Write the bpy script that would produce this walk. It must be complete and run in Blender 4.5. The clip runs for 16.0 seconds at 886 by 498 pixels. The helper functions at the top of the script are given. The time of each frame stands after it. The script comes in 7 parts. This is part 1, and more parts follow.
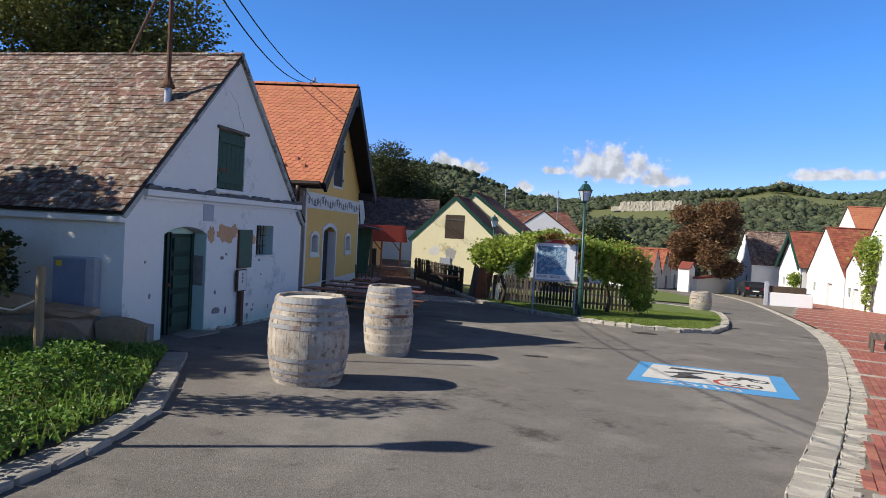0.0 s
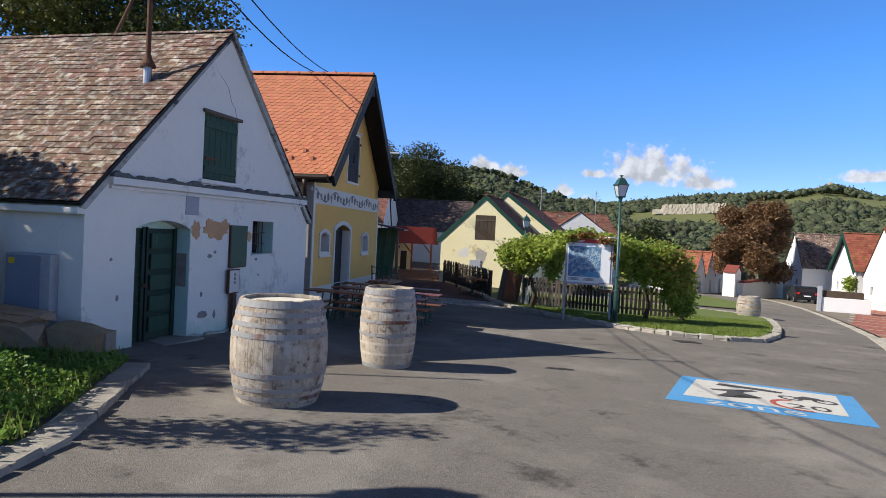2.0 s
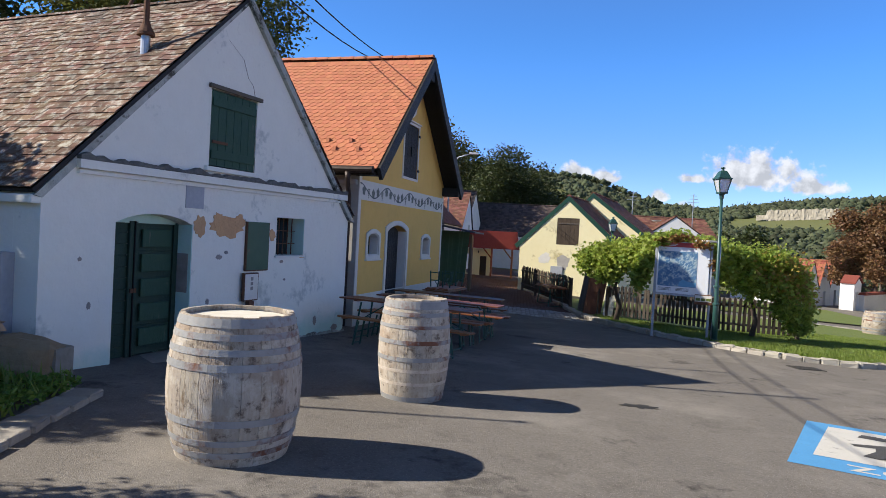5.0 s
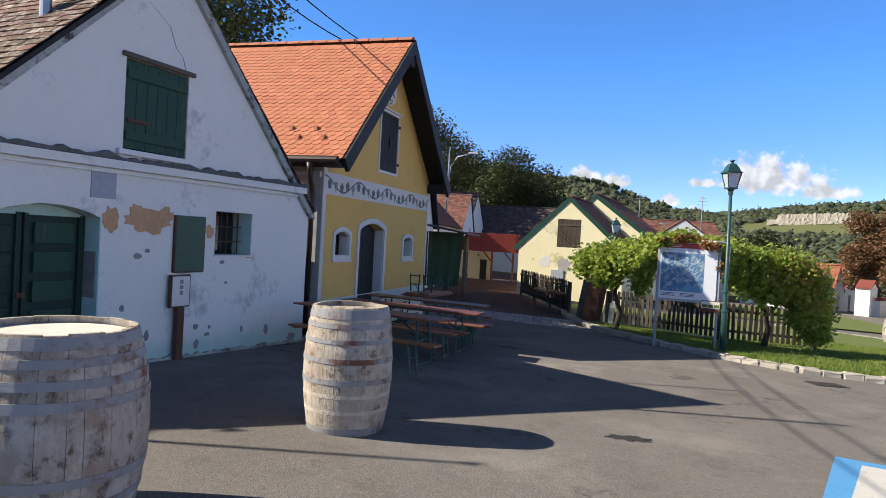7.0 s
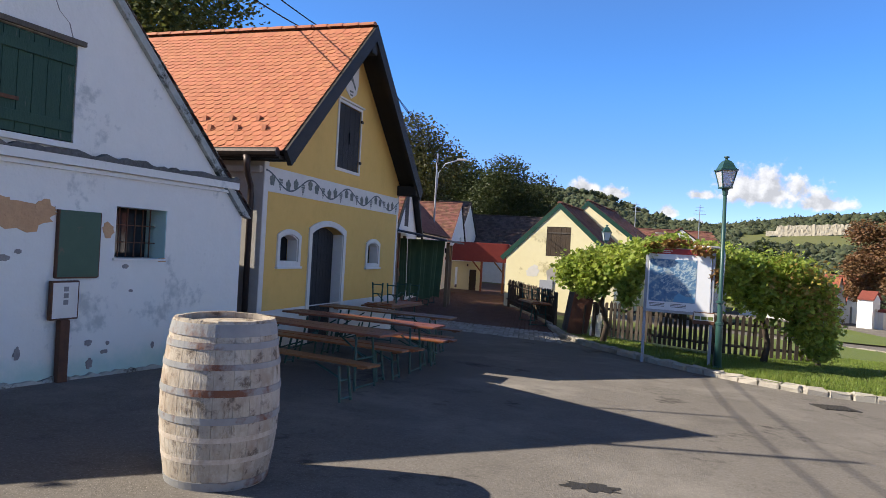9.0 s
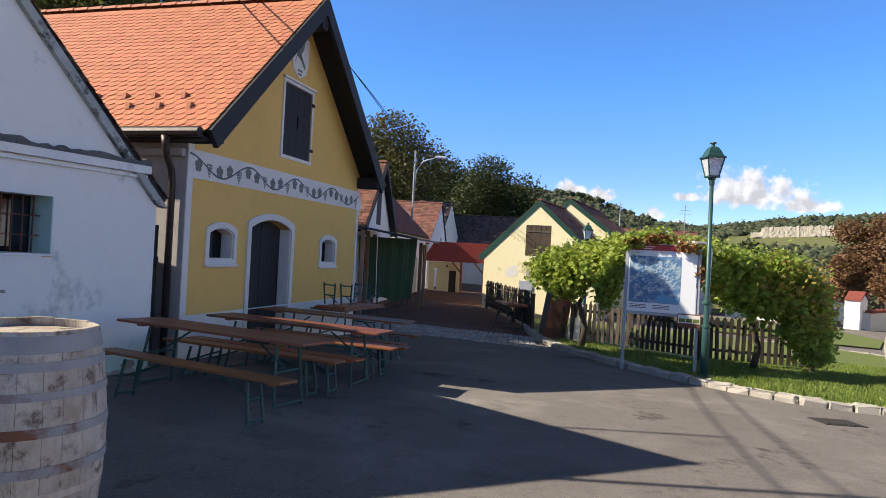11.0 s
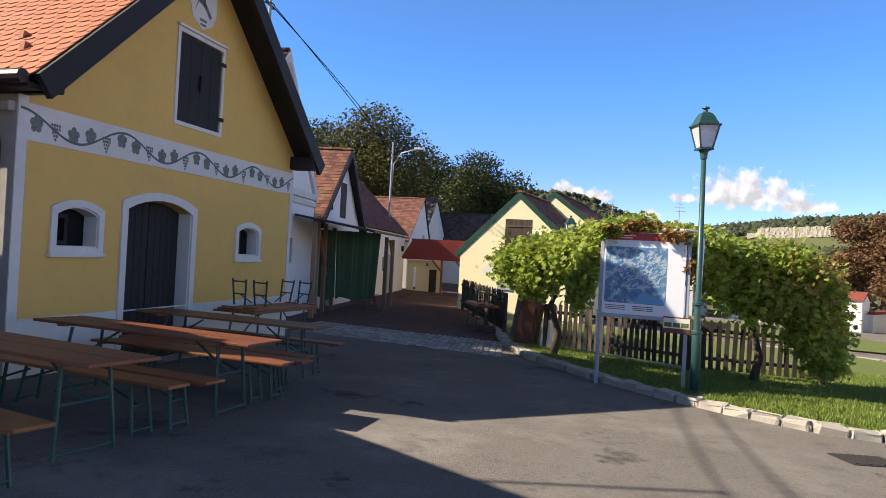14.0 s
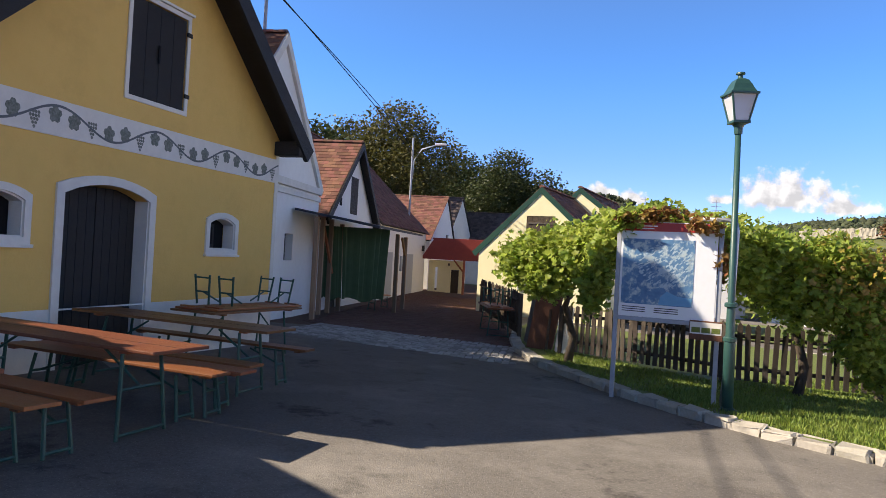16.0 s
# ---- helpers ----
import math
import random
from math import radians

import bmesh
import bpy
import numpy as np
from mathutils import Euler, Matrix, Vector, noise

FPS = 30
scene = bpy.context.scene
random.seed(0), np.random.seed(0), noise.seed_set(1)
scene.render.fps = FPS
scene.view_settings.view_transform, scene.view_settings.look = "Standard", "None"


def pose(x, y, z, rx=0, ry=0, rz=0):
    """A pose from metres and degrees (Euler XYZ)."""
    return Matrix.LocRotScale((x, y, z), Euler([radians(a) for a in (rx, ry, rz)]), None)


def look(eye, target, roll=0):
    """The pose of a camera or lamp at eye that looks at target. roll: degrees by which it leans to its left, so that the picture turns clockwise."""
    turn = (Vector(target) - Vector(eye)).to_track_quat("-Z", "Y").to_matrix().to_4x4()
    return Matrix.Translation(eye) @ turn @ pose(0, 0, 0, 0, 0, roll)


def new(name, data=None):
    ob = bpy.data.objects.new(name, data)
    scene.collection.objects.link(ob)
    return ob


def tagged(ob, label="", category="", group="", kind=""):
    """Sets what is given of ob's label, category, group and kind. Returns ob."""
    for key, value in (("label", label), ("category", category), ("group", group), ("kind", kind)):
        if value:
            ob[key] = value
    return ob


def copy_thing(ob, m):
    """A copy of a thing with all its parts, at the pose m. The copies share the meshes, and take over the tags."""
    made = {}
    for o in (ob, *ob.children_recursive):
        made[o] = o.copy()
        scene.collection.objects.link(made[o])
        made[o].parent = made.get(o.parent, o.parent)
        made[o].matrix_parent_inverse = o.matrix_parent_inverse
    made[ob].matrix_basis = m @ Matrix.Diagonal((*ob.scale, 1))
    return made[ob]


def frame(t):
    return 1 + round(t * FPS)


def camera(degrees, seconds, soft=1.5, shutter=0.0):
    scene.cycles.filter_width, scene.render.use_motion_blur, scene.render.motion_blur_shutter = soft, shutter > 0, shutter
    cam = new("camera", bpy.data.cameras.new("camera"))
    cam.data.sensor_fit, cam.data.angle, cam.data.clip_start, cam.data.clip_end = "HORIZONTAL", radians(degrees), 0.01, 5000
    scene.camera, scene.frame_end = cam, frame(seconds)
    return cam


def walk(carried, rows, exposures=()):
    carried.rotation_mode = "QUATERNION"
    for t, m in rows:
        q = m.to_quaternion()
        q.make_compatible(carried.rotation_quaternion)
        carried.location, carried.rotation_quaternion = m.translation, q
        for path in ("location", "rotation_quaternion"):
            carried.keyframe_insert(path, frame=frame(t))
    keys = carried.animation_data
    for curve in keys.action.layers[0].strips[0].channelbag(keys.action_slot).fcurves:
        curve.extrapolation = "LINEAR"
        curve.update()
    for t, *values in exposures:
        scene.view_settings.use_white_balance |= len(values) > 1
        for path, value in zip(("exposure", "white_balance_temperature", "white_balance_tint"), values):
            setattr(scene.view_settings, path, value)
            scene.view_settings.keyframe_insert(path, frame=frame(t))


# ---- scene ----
cam = camera(66.7, 16.0, soft=0.7)
PATH = [
    (0, (-1.735, -1.366, 2.489), (-1.578, 0.627, 2.435), 3.0),
    (0.5, (-1.579, -0.99, 2.445), (-1.445, 1.004, 2.396), 2.8),
    (1, (-1.405, -0.641, 2.442), (-1.33, 1.357, 2.388), 2.8),
    (1.5, (-1.292, -0.258, 2.395), (-1.225, 1.74, 2.343), 2.9),
    (2, (-1.151, 0.093, 2.357), (-1.109, 2.092, 2.309), 2.9),
    (2.5, (-1.082, 0.444, 2.327), (-1.111, 2.443, 2.282), 3.0),
    (3, (-1.03, 0.791, 2.323), (-1.107, 2.789, 2.278), 3.1),
    (5.5, (-0.402, 2.705, 2.234), (-0.643, 4.69, 2.192), 3.1),
    (6, (-0.278, 3.083, 2.201), (-0.524, 5.067, 2.161), 3.1),
    (6.5, (-0.141, 3.436, 2.194), (-0.392, 5.42, 2.155), 3.2),
    (7, (-0.056, 3.883, 2.19), (-0.307, 5.867, 2.158), 3.2),
    (7.5, (0.089, 4.269, 2.146), (-0.164, 6.253, 2.126), 3.1),
    (8, (0.21, 4.658, 2.128), (-0.036, 6.642, 2.116), 3.2),
    (8.5, (0.312, 5.042, 2.105), (0.068, 7.026, 2.109), 3.2),
    (9, (0.477, 5.436, 2.085), (0.226, 7.42, 2.088), 3.2),
    (11.5, (0.975, 7.239, 1.986), (0.767, 9.228, 1.999), 3.1),
    (12, (1.125, 7.654, 1.977), (0.92, 9.643, 1.985), 3.2),
    (12.5, (1.211, 8.085, 1.961), (1.018, 10.075, 1.972), 3.1),
    (13, (1.372, 8.477, 1.918), (1.174, 10.467, 1.935), 3.1),
    (13.5, (1.497, 8.837, 1.893), (1.293, 10.826, 1.911), 3.2),
    (14, (1.586, 9.24, 1.878), (1.381, 11.229, 1.893), 3.1),
    (14.5, (1.755, 9.596, 1.847), (1.507, 11.58, 1.866), 3.1),
    (15, (1.858, 9.942, 1.795), (1.59, 11.924, 1.816), 3.1),
    (15.5, (1.929, 10.343, 1.797), (1.649, 12.323, 1.815), 3.0),
    (16, (2.045, 10.698, 1.782), (1.742, 12.675, 1.798), 3.2),
]
walk(cam, [(t, look(eye, target, roll)) for t, eye, target, roll in PATH],
     exposures=[(0, 0.46, 6500, 9), (3, 0.58, 6550, 9), (6, 0.72, 6700, 9), (9, 0.82, 6900, 10), (12.5, 0.88, 7100, 11), (16, 0.95, 7400, 12)])

# ---- world, sun, exposure ----
SUN_EL, SUN_TO = 36.5, Vector((-1.0, -0.19, 0)).normalized()
SUN_AZ = math.atan2(SUN_TO.x, SUN_TO.y)
sun_way = Vector((SUN_TO.x * math.cos(radians(SUN_EL)), SUN_TO.y * math.cos(radians(SUN_EL)), math.sin(radians(SUN_EL))))
sun_data = bpy.data.lights.new("sun", "SUN")
sun_data.energy, sun_data.angle, sun_data.color = 5.0, radians(0.55), (1.0, 0.93, 0.82)
sun = new("sun", sun_data)
sun.matrix_world = Matrix.Translation((-20, -5, 30)) @ (-sun_way).to_track_quat("-Z", "Y").to_matrix().to_4x4()

world = bpy.data.worlds.new("world")
scene.world = world
world.use_nodes = True
wn, wl = world.node_tree.nodes, world.node_tree.links
wn.clear()
w_out = wn.new("ShaderNodeOutputWorld")
w_bg = wn.new("ShaderNodeBackground")
sky = wn.new("ShaderNodeTexSky")
sky.sky_type, sky.sun_disc = "NISHITA", False
sky.sun_elevation, sky.sun_rotation = radians(SUN_EL), SUN_AZ
sky.altitude, sky.air_density, sky.dust_density, sky.ozone_density = 200, 0.7, 0.0, 5.0
w_bg.inputs["Strength"].default_value = 0.088
w_tc = wn.new("ShaderNodeTexCoord")


def w_math(op, a, b=None, c=None):
    node = wn.new("ShaderNodeMath")
    node.operation = op
    for i, v in enumerate((a, b, c)):
        if v is None:
            continue
        if isinstance(v, (int, float)):
            node.inputs[i].default_value = v
        else:
            wl.new(v, node.inputs[i])
    return node.outputs[0]


w_sep = wn.new("ShaderNodeSeparateXYZ")
wl.new(w_tc.outputs["Generated"], w_sep.inputs[0])
w_az = w_math("ARCTAN2", w_sep.outputs[0], w_sep.outputs[1])
w_el = w_math("ARCSINE", w_sep.outputs[2])
w_noise = wn.new("ShaderNodeTexNoise")
w_noise.inputs["Scale"].default_value, w_noise.inputs["Detail"].default_value, w_noise.inputs["Roughness"].default_value = 42, 7, 0.58
wl.new(w_tc.outputs["Generated"], w_noise.inputs["Vector"])
# cumulus clouds over the hills: azimuth, elevation of the base, half width, height in degrees
field = None
for c_az, c_el, c_w, c_h in ((17.9, 4.9, 4.7, 2.7), (21.9, 4.5, 2.6, 1.3), (13.6, 5.2, 1.5, 0.8), (4.4, 5.0, 1.6, 1.5), (6.8, 5.0, 1.9, 1.0), (11.0, 3.7, 1.0, 0.9), (34.5, 5.2, 5.0, 1.0),
                             (13.2, 2.9, 1.0, 0.7), (52.0, 8.0, 5.0, 2.5), (-80.0, 12.0, 9.0, 3.0), (120.0, 14.0, 8.0, 3.0), (175.0, 9.0, 7.0, 2.5)):
    u = w_math("DIVIDE", w_math("SUBTRACT", w_az, radians(c_az)), radians(c_w))
    v = w_math("DIVIDE", w_math("SUBTRACT", w_el, radians(c_el + 0.25 * c_h)), radians(c_h))
    # flat below, heaped above
    v = w_math("MULTIPLY", v, w_math("ADD", 1.0, w_math("MULTIPLY", w_math("LESS_THAN", v, 0.0), 1.6)))
    d = w_math("SUBTRACT", 1.0, w_math("SQRT", w_math("ADD", w_math("MULTIPLY", u, u), w_math("MULTIPLY", v, v))))
    field = d if field is None else w_math("MAXIMUM", field, d)
w_puff = w_math("ADD", field, w_math("MULTIPLY", w_math("SUBTRACT", w_noise.outputs["Fac"], 0.5), 2.0))
w_cover = wn.new("ShaderNodeMapRange")
w_cover.interpolation_type = "SMOOTHSTEP"
w_cover.inputs["From Min"].default_value, w_cover.inputs["From Max"].default_value = 0.08, 0.55
wl.new(w_puff, w_cover.inputs["Value"])
# each puff is bright towards the sun and grey on its far lower side
w_shift = wn.new("ShaderNodeVectorMath")
w_shift.operation = "ADD"
w_shift.inputs[1].default_value = (-0.006, -0.001, 0.009)
wl.new(w_tc.outputs["Generated"], w_shift.inputs[0])
w_noise_sun = wn.new("ShaderNodeTexNoise")
w_noise_sun.inputs["Scale"].default_value, w_noise_sun.inputs["Detail"].default_value, w_noise_sun.inputs["Roughness"].default_value = 42, 5, 0.5
wl.new(w_shift.outputs[0], w_noise_sun.inputs["Vector"])
w_shade = wn.new("ShaderNodeMapRange")
w_shade.inputs["From Min"].default_value, w_shade.inputs["From Max"].default_value = -0.12, 0.14
w_shade.inputs["To Min"].default_value, w_shade.inputs["To Max"].default_value = 0.62, 1.0
wl.new(w_math("SUBTRACT", w_noise.outputs["Fac"], w_noise_sun.outputs["Fac"]), w_shade.inputs["Value"])
w_cloud = wn.new("ShaderNodeMix")
w_cloud.data_type = "RGBA"
w_cloud.blend_type = "MULTIPLY"
w_cloud.inputs["Factor"].default_value = 1.0
w_cloud.inputs["A"].default_value = (6.6, 6.75, 7.1, 1)
wl.new(w_shade.outputs[0], w_cloud.inputs["B"])
w_mix = wn.new("ShaderNodeMix")
w_mix.data_type = "RGBA"
wl.new(w_math("MULTIPLY", w_cover.outputs[0], 0.92), w_mix.inputs["Factor"])
w_sat = wn.new("ShaderNodeHueSaturation")


def w_ramp(lo, hi, a, b):
    """A value that goes smoothly from a to b between two heights of the sky, in degrees."""
    node = wn.new("ShaderNodeMapRange")
    node.interpolation_type = "SMOOTHSTEP"
    for key, v in (("From Min", radians(lo)), ("From Max", radians(hi)), ("To Min", a), ("To Max", b)):
        node.inputs[key].default_value = v
    wl.new(w_el, node.inputs["Value"])
    return node.outputs[0]


wl.new(w_math("MULTIPLY", w_ramp(0, 14, 1.35, 1.82), w_ramp(18, 52, 1.0, 0.2)), w_sat.inputs["Value"])
wl.new(w_ramp(2, 16, 0.522, 0.506), w_sat.inputs["Hue"])
wl.new(w_ramp(14, 58, 1.2, 0.6), w_sat.inputs["Saturation"])
wl.new(sky.outputs[0], w_sat.inputs["Color"])
wl.new(w_sat.outputs[0], w_mix.inputs["A"])
wl.new(w_cloud.outputs["Result"], w_mix.inputs["B"])
wl.new(w_mix.outputs["Result"], w_bg.inputs["Color"])
wl.new(w_bg.outputs[0], w_out.inputs[0])


# ---- materials ----
def mat(name, col, col2=None, rough=0.85, fine=14.0, coarse=0.9, blend=0.5, bump=0.25, bscale=70.0, metal=0.0, rnd=0.0, spec=0.3,
        stain=None, stain_amt=0.0, stain_scale=2.0, islands=False, stretch=(1, 1, 1)):
    m = bpy.data.materials.new(name)
    m.use_nodes = True
    nt = m.node_tree
    nd, lk = nt.nodes, nt.links
    bs = nd["Principled BSDF"]
    bs.inputs["Roughness"].default_value, bs.inputs["Metallic"].default_value = rough, metal
    bs.inputs["Specular IOR Level"].default_value = spec
    geo = nd.new("ShaderNodeNewGeometry")
    mp = nd.new("ShaderNodeVectorMath")
    mp.operation = "MULTIPLY"
    mp.inputs[1].default_value = stretch
    lk.new(geo.outputs["Position"], mp.inputs[0])
    col2 = col2 or tuple(c * 0.75 for c in col)

    def noise_at(scale, detail=6.0):
        n = nd.new("ShaderNodeTexNoise")
        n.inputs["Scale"].default_value, n.inputs["Detail"].default_value = scale, detail
        n.inputs["Roughness"].default_value = 0.6
        lk.new(mp.outputs[0], n.inputs["Vector"])
        return n.outputs["Fac"]

    def math_of(op, a, b):
        n = nd.new("ShaderNodeMath")
        n.operation = op
        for i, v in enumerate((a, b)):
            if isinstance(v, (int, float)):
                n.inputs[i].default_value = v
            else:
                lk.new(v, n.inputs[i])
        return n.outputs[0]

    def mix(fac, a, b):
        n = nd.new("ShaderNodeMix")
        n.data_type = "RGBA"
        lk.new(fac, n.inputs["Factor"]) if not isinstance(fac, float) else None
        for key, v in (("A", a), ("B", b)):
            if isinstance(v, tuple):
                n.inputs[key].default_value = (*v, 1)
            else:
                lk.new(v, n.inputs[key])
        return n.outputs["Result"]

    def ramp(v, lo, hi):
        n = nd.new("ShaderNodeMapRange")
        n.inputs["From Min"].default_value, n.inputs["From Max"].default_value = lo, hi
        lk.new(v, n.inputs["Value"])
        return n.outputs[0]

    f1, f2 = noise_at(fine), noise_at(coarse, 4)
    fac = ramp(math_of("ADD", math_of("MULTIPLY", f1, 0.6), math_of("MULTIPLY", f2, 0.4)), 0.5 - blend * 0.35, 0.5 + blend * 0.35)
    colour = mix(fac, tuple(col), tuple(col2))
    if stain:
        s = ramp(math_of("ADD", math_of("MULTIPLY", noise_at(stain_scale, 8), 0.75), math_of("MULTIPLY", noise_at(stain_scale * 9, 6), 0.25)), 0.62 - stain_amt * 0.3, 0.68 - stain_amt * 0.22)
        colour = mix(s, colour, tuple(stain))
    if rnd:
        oi = nd.new("ShaderNodeObjectInfo")
        r = oi.outputs["Random"]
        if islands:
            r = math_of("FRACT", math_of("ADD", r, geo.outputs["Random Per Island"]), 0.0)
        n = nd.new("ShaderNodeHueSaturation")
        lk.new(math_of("ADD", math_of("MULTIPLY", r, 2 * rnd), 1.0 - rnd), n.inputs["Value"])
        lk.new(math_of("ADD", math_of("MULTIPLY", math_of("FRACT", math_of("MULTIPLY", r, 7.31), 0.0), 0.05 * min(1, rnd * 2)), 0.5 - 0.025 * min(1, rnd * 2)), n.inputs["Hue"])
        lk.new(colour, n.inputs["Color"])
        colour = n.outputs[0]
    lk.new(colour, bs.inputs["Base Color"])
    if bump:
        b = nd.new("ShaderNodeBump")
        b.inputs["Strength"].default_value, b.inputs["Distance"].default_value = bump, 0.02
        lk.new(math_of("ADD", noise_at(bscale, 4), math_of("MULTIPLY", f1, 0.5)), b.inputs["Height"])
        lk.new(b.outputs[0], bs.inputs["Normal"])
    return m


def leaf_mat(name, col, col2, trans=0.35, rough=0.5):
    m = mat(name, col, col2, rough=rough, fine=3.0, coarse=0.7, blend=0.7, bump=0, rnd=0.3, islands=True, spec=0.35)
    bs = m.node_tree.nodes["Principled BSDF"]
    tr = m.node_tree.nodes.new("ShaderNodeBsdfTranslucent")
    mx = m.node_tree.nodes.new("ShaderNodeMixShader")
    mx.inputs[0].default_value = trans
    src = bs.inputs["Base Color"].links[0].from_socket
    m.node_tree.links.new(src, tr.inputs["Color"])
    out = m.node_tree.nodes["Material Output"]
    m.node_tree.links.new(bs.outputs[0], mx.inputs[1])
    m.node_tree.links.new(tr.outputs[0], mx.inputs[2])
    m.node_tree.links.new(mx.outputs[0], out.inputs[0])
    return m


M_ASPHALT = mat("asphalt", (0.106, 0.096, 0.086), (0.24, 0.219, 0.198), rough=0.95, fine=34, coarse=0.45, blend=0.75, bump=0.45, bscale=95, spec=0.15, stain=(0.075, 0.068, 0.062), stain_amt=0.14, stain_scale=0.9)


def add_chips(m, pale, dark, size, worn):
    """Stone chips that show in a worn wearing course, and broad paler worn tracks."""
    nd, lk = m.node_tree.nodes, m.node_tree.links
    bs = nd["Principled BSDF"]
    src = bs.inputs["Base Color"].links[0].from_socket
    geo = nd.new("ShaderNodeNewGeometry")
    last = src
    for scale, lo, hi, colour, amount in ((1 / size, 0.0, 0.27, pale, 0.8), (0.55 / size, 0.0, 0.22, dark, 0.75), (worn, 0.5, 0.68, pale, 0.34), (worn * 4.3, 0.55, 0.72, dark, 0.34), (worn * 0.45, 0.5, 0.66, dark, 0.3)):
        chips = scale > 15
        tex = nd.new("ShaderNodeTexVoronoi" if chips else "ShaderNodeTexNoise")
        tex.inputs["Scale"].default_value = scale
        if not chips:
            tex.inputs["Detail"].default_value, tex.inputs["Roughness"].default_value = 7, 0.65
        lk.new(geo.outputs["Position"], tex.inputs["Vector"])
        rng_node = nd.new("ShaderNodeMapRange")
        rng_node.inputs["From Min"].default_value, rng_node.inputs["From Max"].default_value = (hi, lo) if chips else (lo, hi)
        rng_node.inputs["To Max"].default_value = amount
        lk.new(tex.outputs["Distance"] if chips else tex.outputs["Fac"], rng_node.inputs["Value"])
        mx = nd.new("ShaderNodeMix")
        mx.data_type = "RGBA"
        mx.inputs["B"].default_value = (*colour, 1)
        lk.new(rng_node.outputs[0], mx.inputs["Factor"])
        lk.new(last, mx.inputs["A"])
        last = mx.outputs["Result"]
    lk.new(last, bs.inputs["Base Color"])


add_chips(M_ASPHALT, (0.4, 0.37, 0.33), (0.05, 0.045, 0.04), 0.022, 0.5)
M_ASPHALT_DARK = mat("asphalt_patch", (0.028, 0.026, 0.025), (0.05, 0.047, 0.045), rough=0.8, fine=60, bump=0.5, bscale=160)
M_EARTH = mat("earth", (0.09, 0.075, 0.05), (0.05, 0.06, 0.025), fine=6, coarse=0.3, blend=0.9)
M_TURF = mat("turf", (0.1, 0.15, 0.03), (0.15, 0.17, 0.05), fine=20, coarse=0.7, blend=0.9, bump=0.6, bscale=90)
M_GRASS = leaf_mat("grass_blades", (0.14, 0.22, 0.035), (0.22, 0.26, 0.06), 0.35)
M_WEED = leaf_mat("weed_leaves", (0.08, 0.17, 0.025), (0.17, 0.27, 0.045), 0.35)
M_GRANITE = mat("granite", (0.45, 0.415, 0.355), (0.28, 0.26, 0.22), fine=30, coarse=2.2, blend=0.9, bump=0.5, bscale=60, rnd=0.2)
M_SLAB = mat("slab", (0.38, 0.35, 0.31), (0.23, 0.21, 0.185), fine=25, coarse=2.5, blend=0.9, bump=0.4, bscale=60, rnd=0.22)
M_COBBLE = mat("cobble", (0.42, 0.4, 0.38), (0.26, 0.25, 0.24), fine=25, coarse=1.0, bump=0.4, rnd=0.3, islands=True)
M_PAVER = mat("paver", (0.36, 0.13, 0.09), (0.27, 0.1, 0.075), fine=30, coarse=0.5, blend=0.9, bump=0.35, rnd=0.22, islands=True)
M_JOINT = mat("joint_sand", (0.25, 0.21, 0.17), (0.15, 0.13, 0.1), fine=40)
M_LANE = mat("lane_brick", (0.17, 0.085, 0.065), (0.1, 0.06, 0.05), fine=30, coarse=1.5, blend=0.9, bump=0.4, rnd=0.2, islands=True)
M_LIME = mat("limewash", (0.78, 0.775, 0.72), (0.7, 0.7, 0.65), fine=5, coarse=0.7, blend=0.9, bump=0.45, bscale=14, stain=(0.5, 0.52, 0.49), stain_amt=0.18, stain_scale=1.3)
M_WHITE = mat("white_render", (0.8, 0.79, 0.76), (0.7, 0.69, 0.66), fine=6, coarse=0.8, blend=0.8, bump=0.25, bscale=40)
M_WHITE_OLD = mat("aged_white_render", (0.74, 0.72, 0.67), (0.56, 0.54, 0.49), fine=5, coarse=0.7, blend=0.9, bump=0.3, bscale=30)
M_MOSSY = mat("mossy_plaster", (0.52, 0.54, 0.5), (0.24, 0.25, 0.22), fine=9, coarse=2.2, blend=0.8, bump=0.6, bscale=30, stain=(0.07, 0.07, 0.06), stain_amt=0.3, stain_scale=3.5)
M_DIRT = mat("weathered_black_crust", (0.045, 0.045, 0.042), (0.2, 0.2, 0.19), fine=18, coarse=3, blend=0.9, bump=0.7, bscale=40)
M_AQUA = mat("aqua_limewash", (0.36, 0.58, 0.53), (0.5, 0.66, 0.62), fine=6, coarse=1.2, blend=0.9, bump=0.4, bscale=20)
M_OCHRE_BARE = mat("bare_plaster", (0.6, 0.36, 0.19), (0.5, 0.3, 0.16), fine=12, coarse=3, bump=0.5, bscale=30)
M_GREYPATCH = mat("grey_plaster", (0.3, 0.28, 0.26), (0.22, 0.2, 0.19), fine=12, coarse=3, bump=0.4)
M_YELLOW = mat("yellow_render", (0.76, 0.49, 0.15), (0.69, 0.43, 0.125), fine=5, coarse=0.5, blend=0.8, bump=0.25, bscale=45)
M_CREAM = mat("cream_render", (0.8, 0.73, 0.47), (0.74, 0.66, 0.4), fine=5, coarse=0.6, blend=0.8, bump=0.25, bscale=40, stain=(0.5, 0.43, 0.24), stain_amt=0.15, stain_scale=0.8)
M_GREYWALL = mat("grey_render", (0.42, 0.4, 0.37), (0.33, 0.31, 0.29), fine=6, coarse=0.8, bump=0.3)
M_TRIM = mat("trim_white", (0.72, 0.69, 0.63), (0.64, 0.61, 0.56), fine=8, coarse=1.0, bump=0.2, bscale=40)
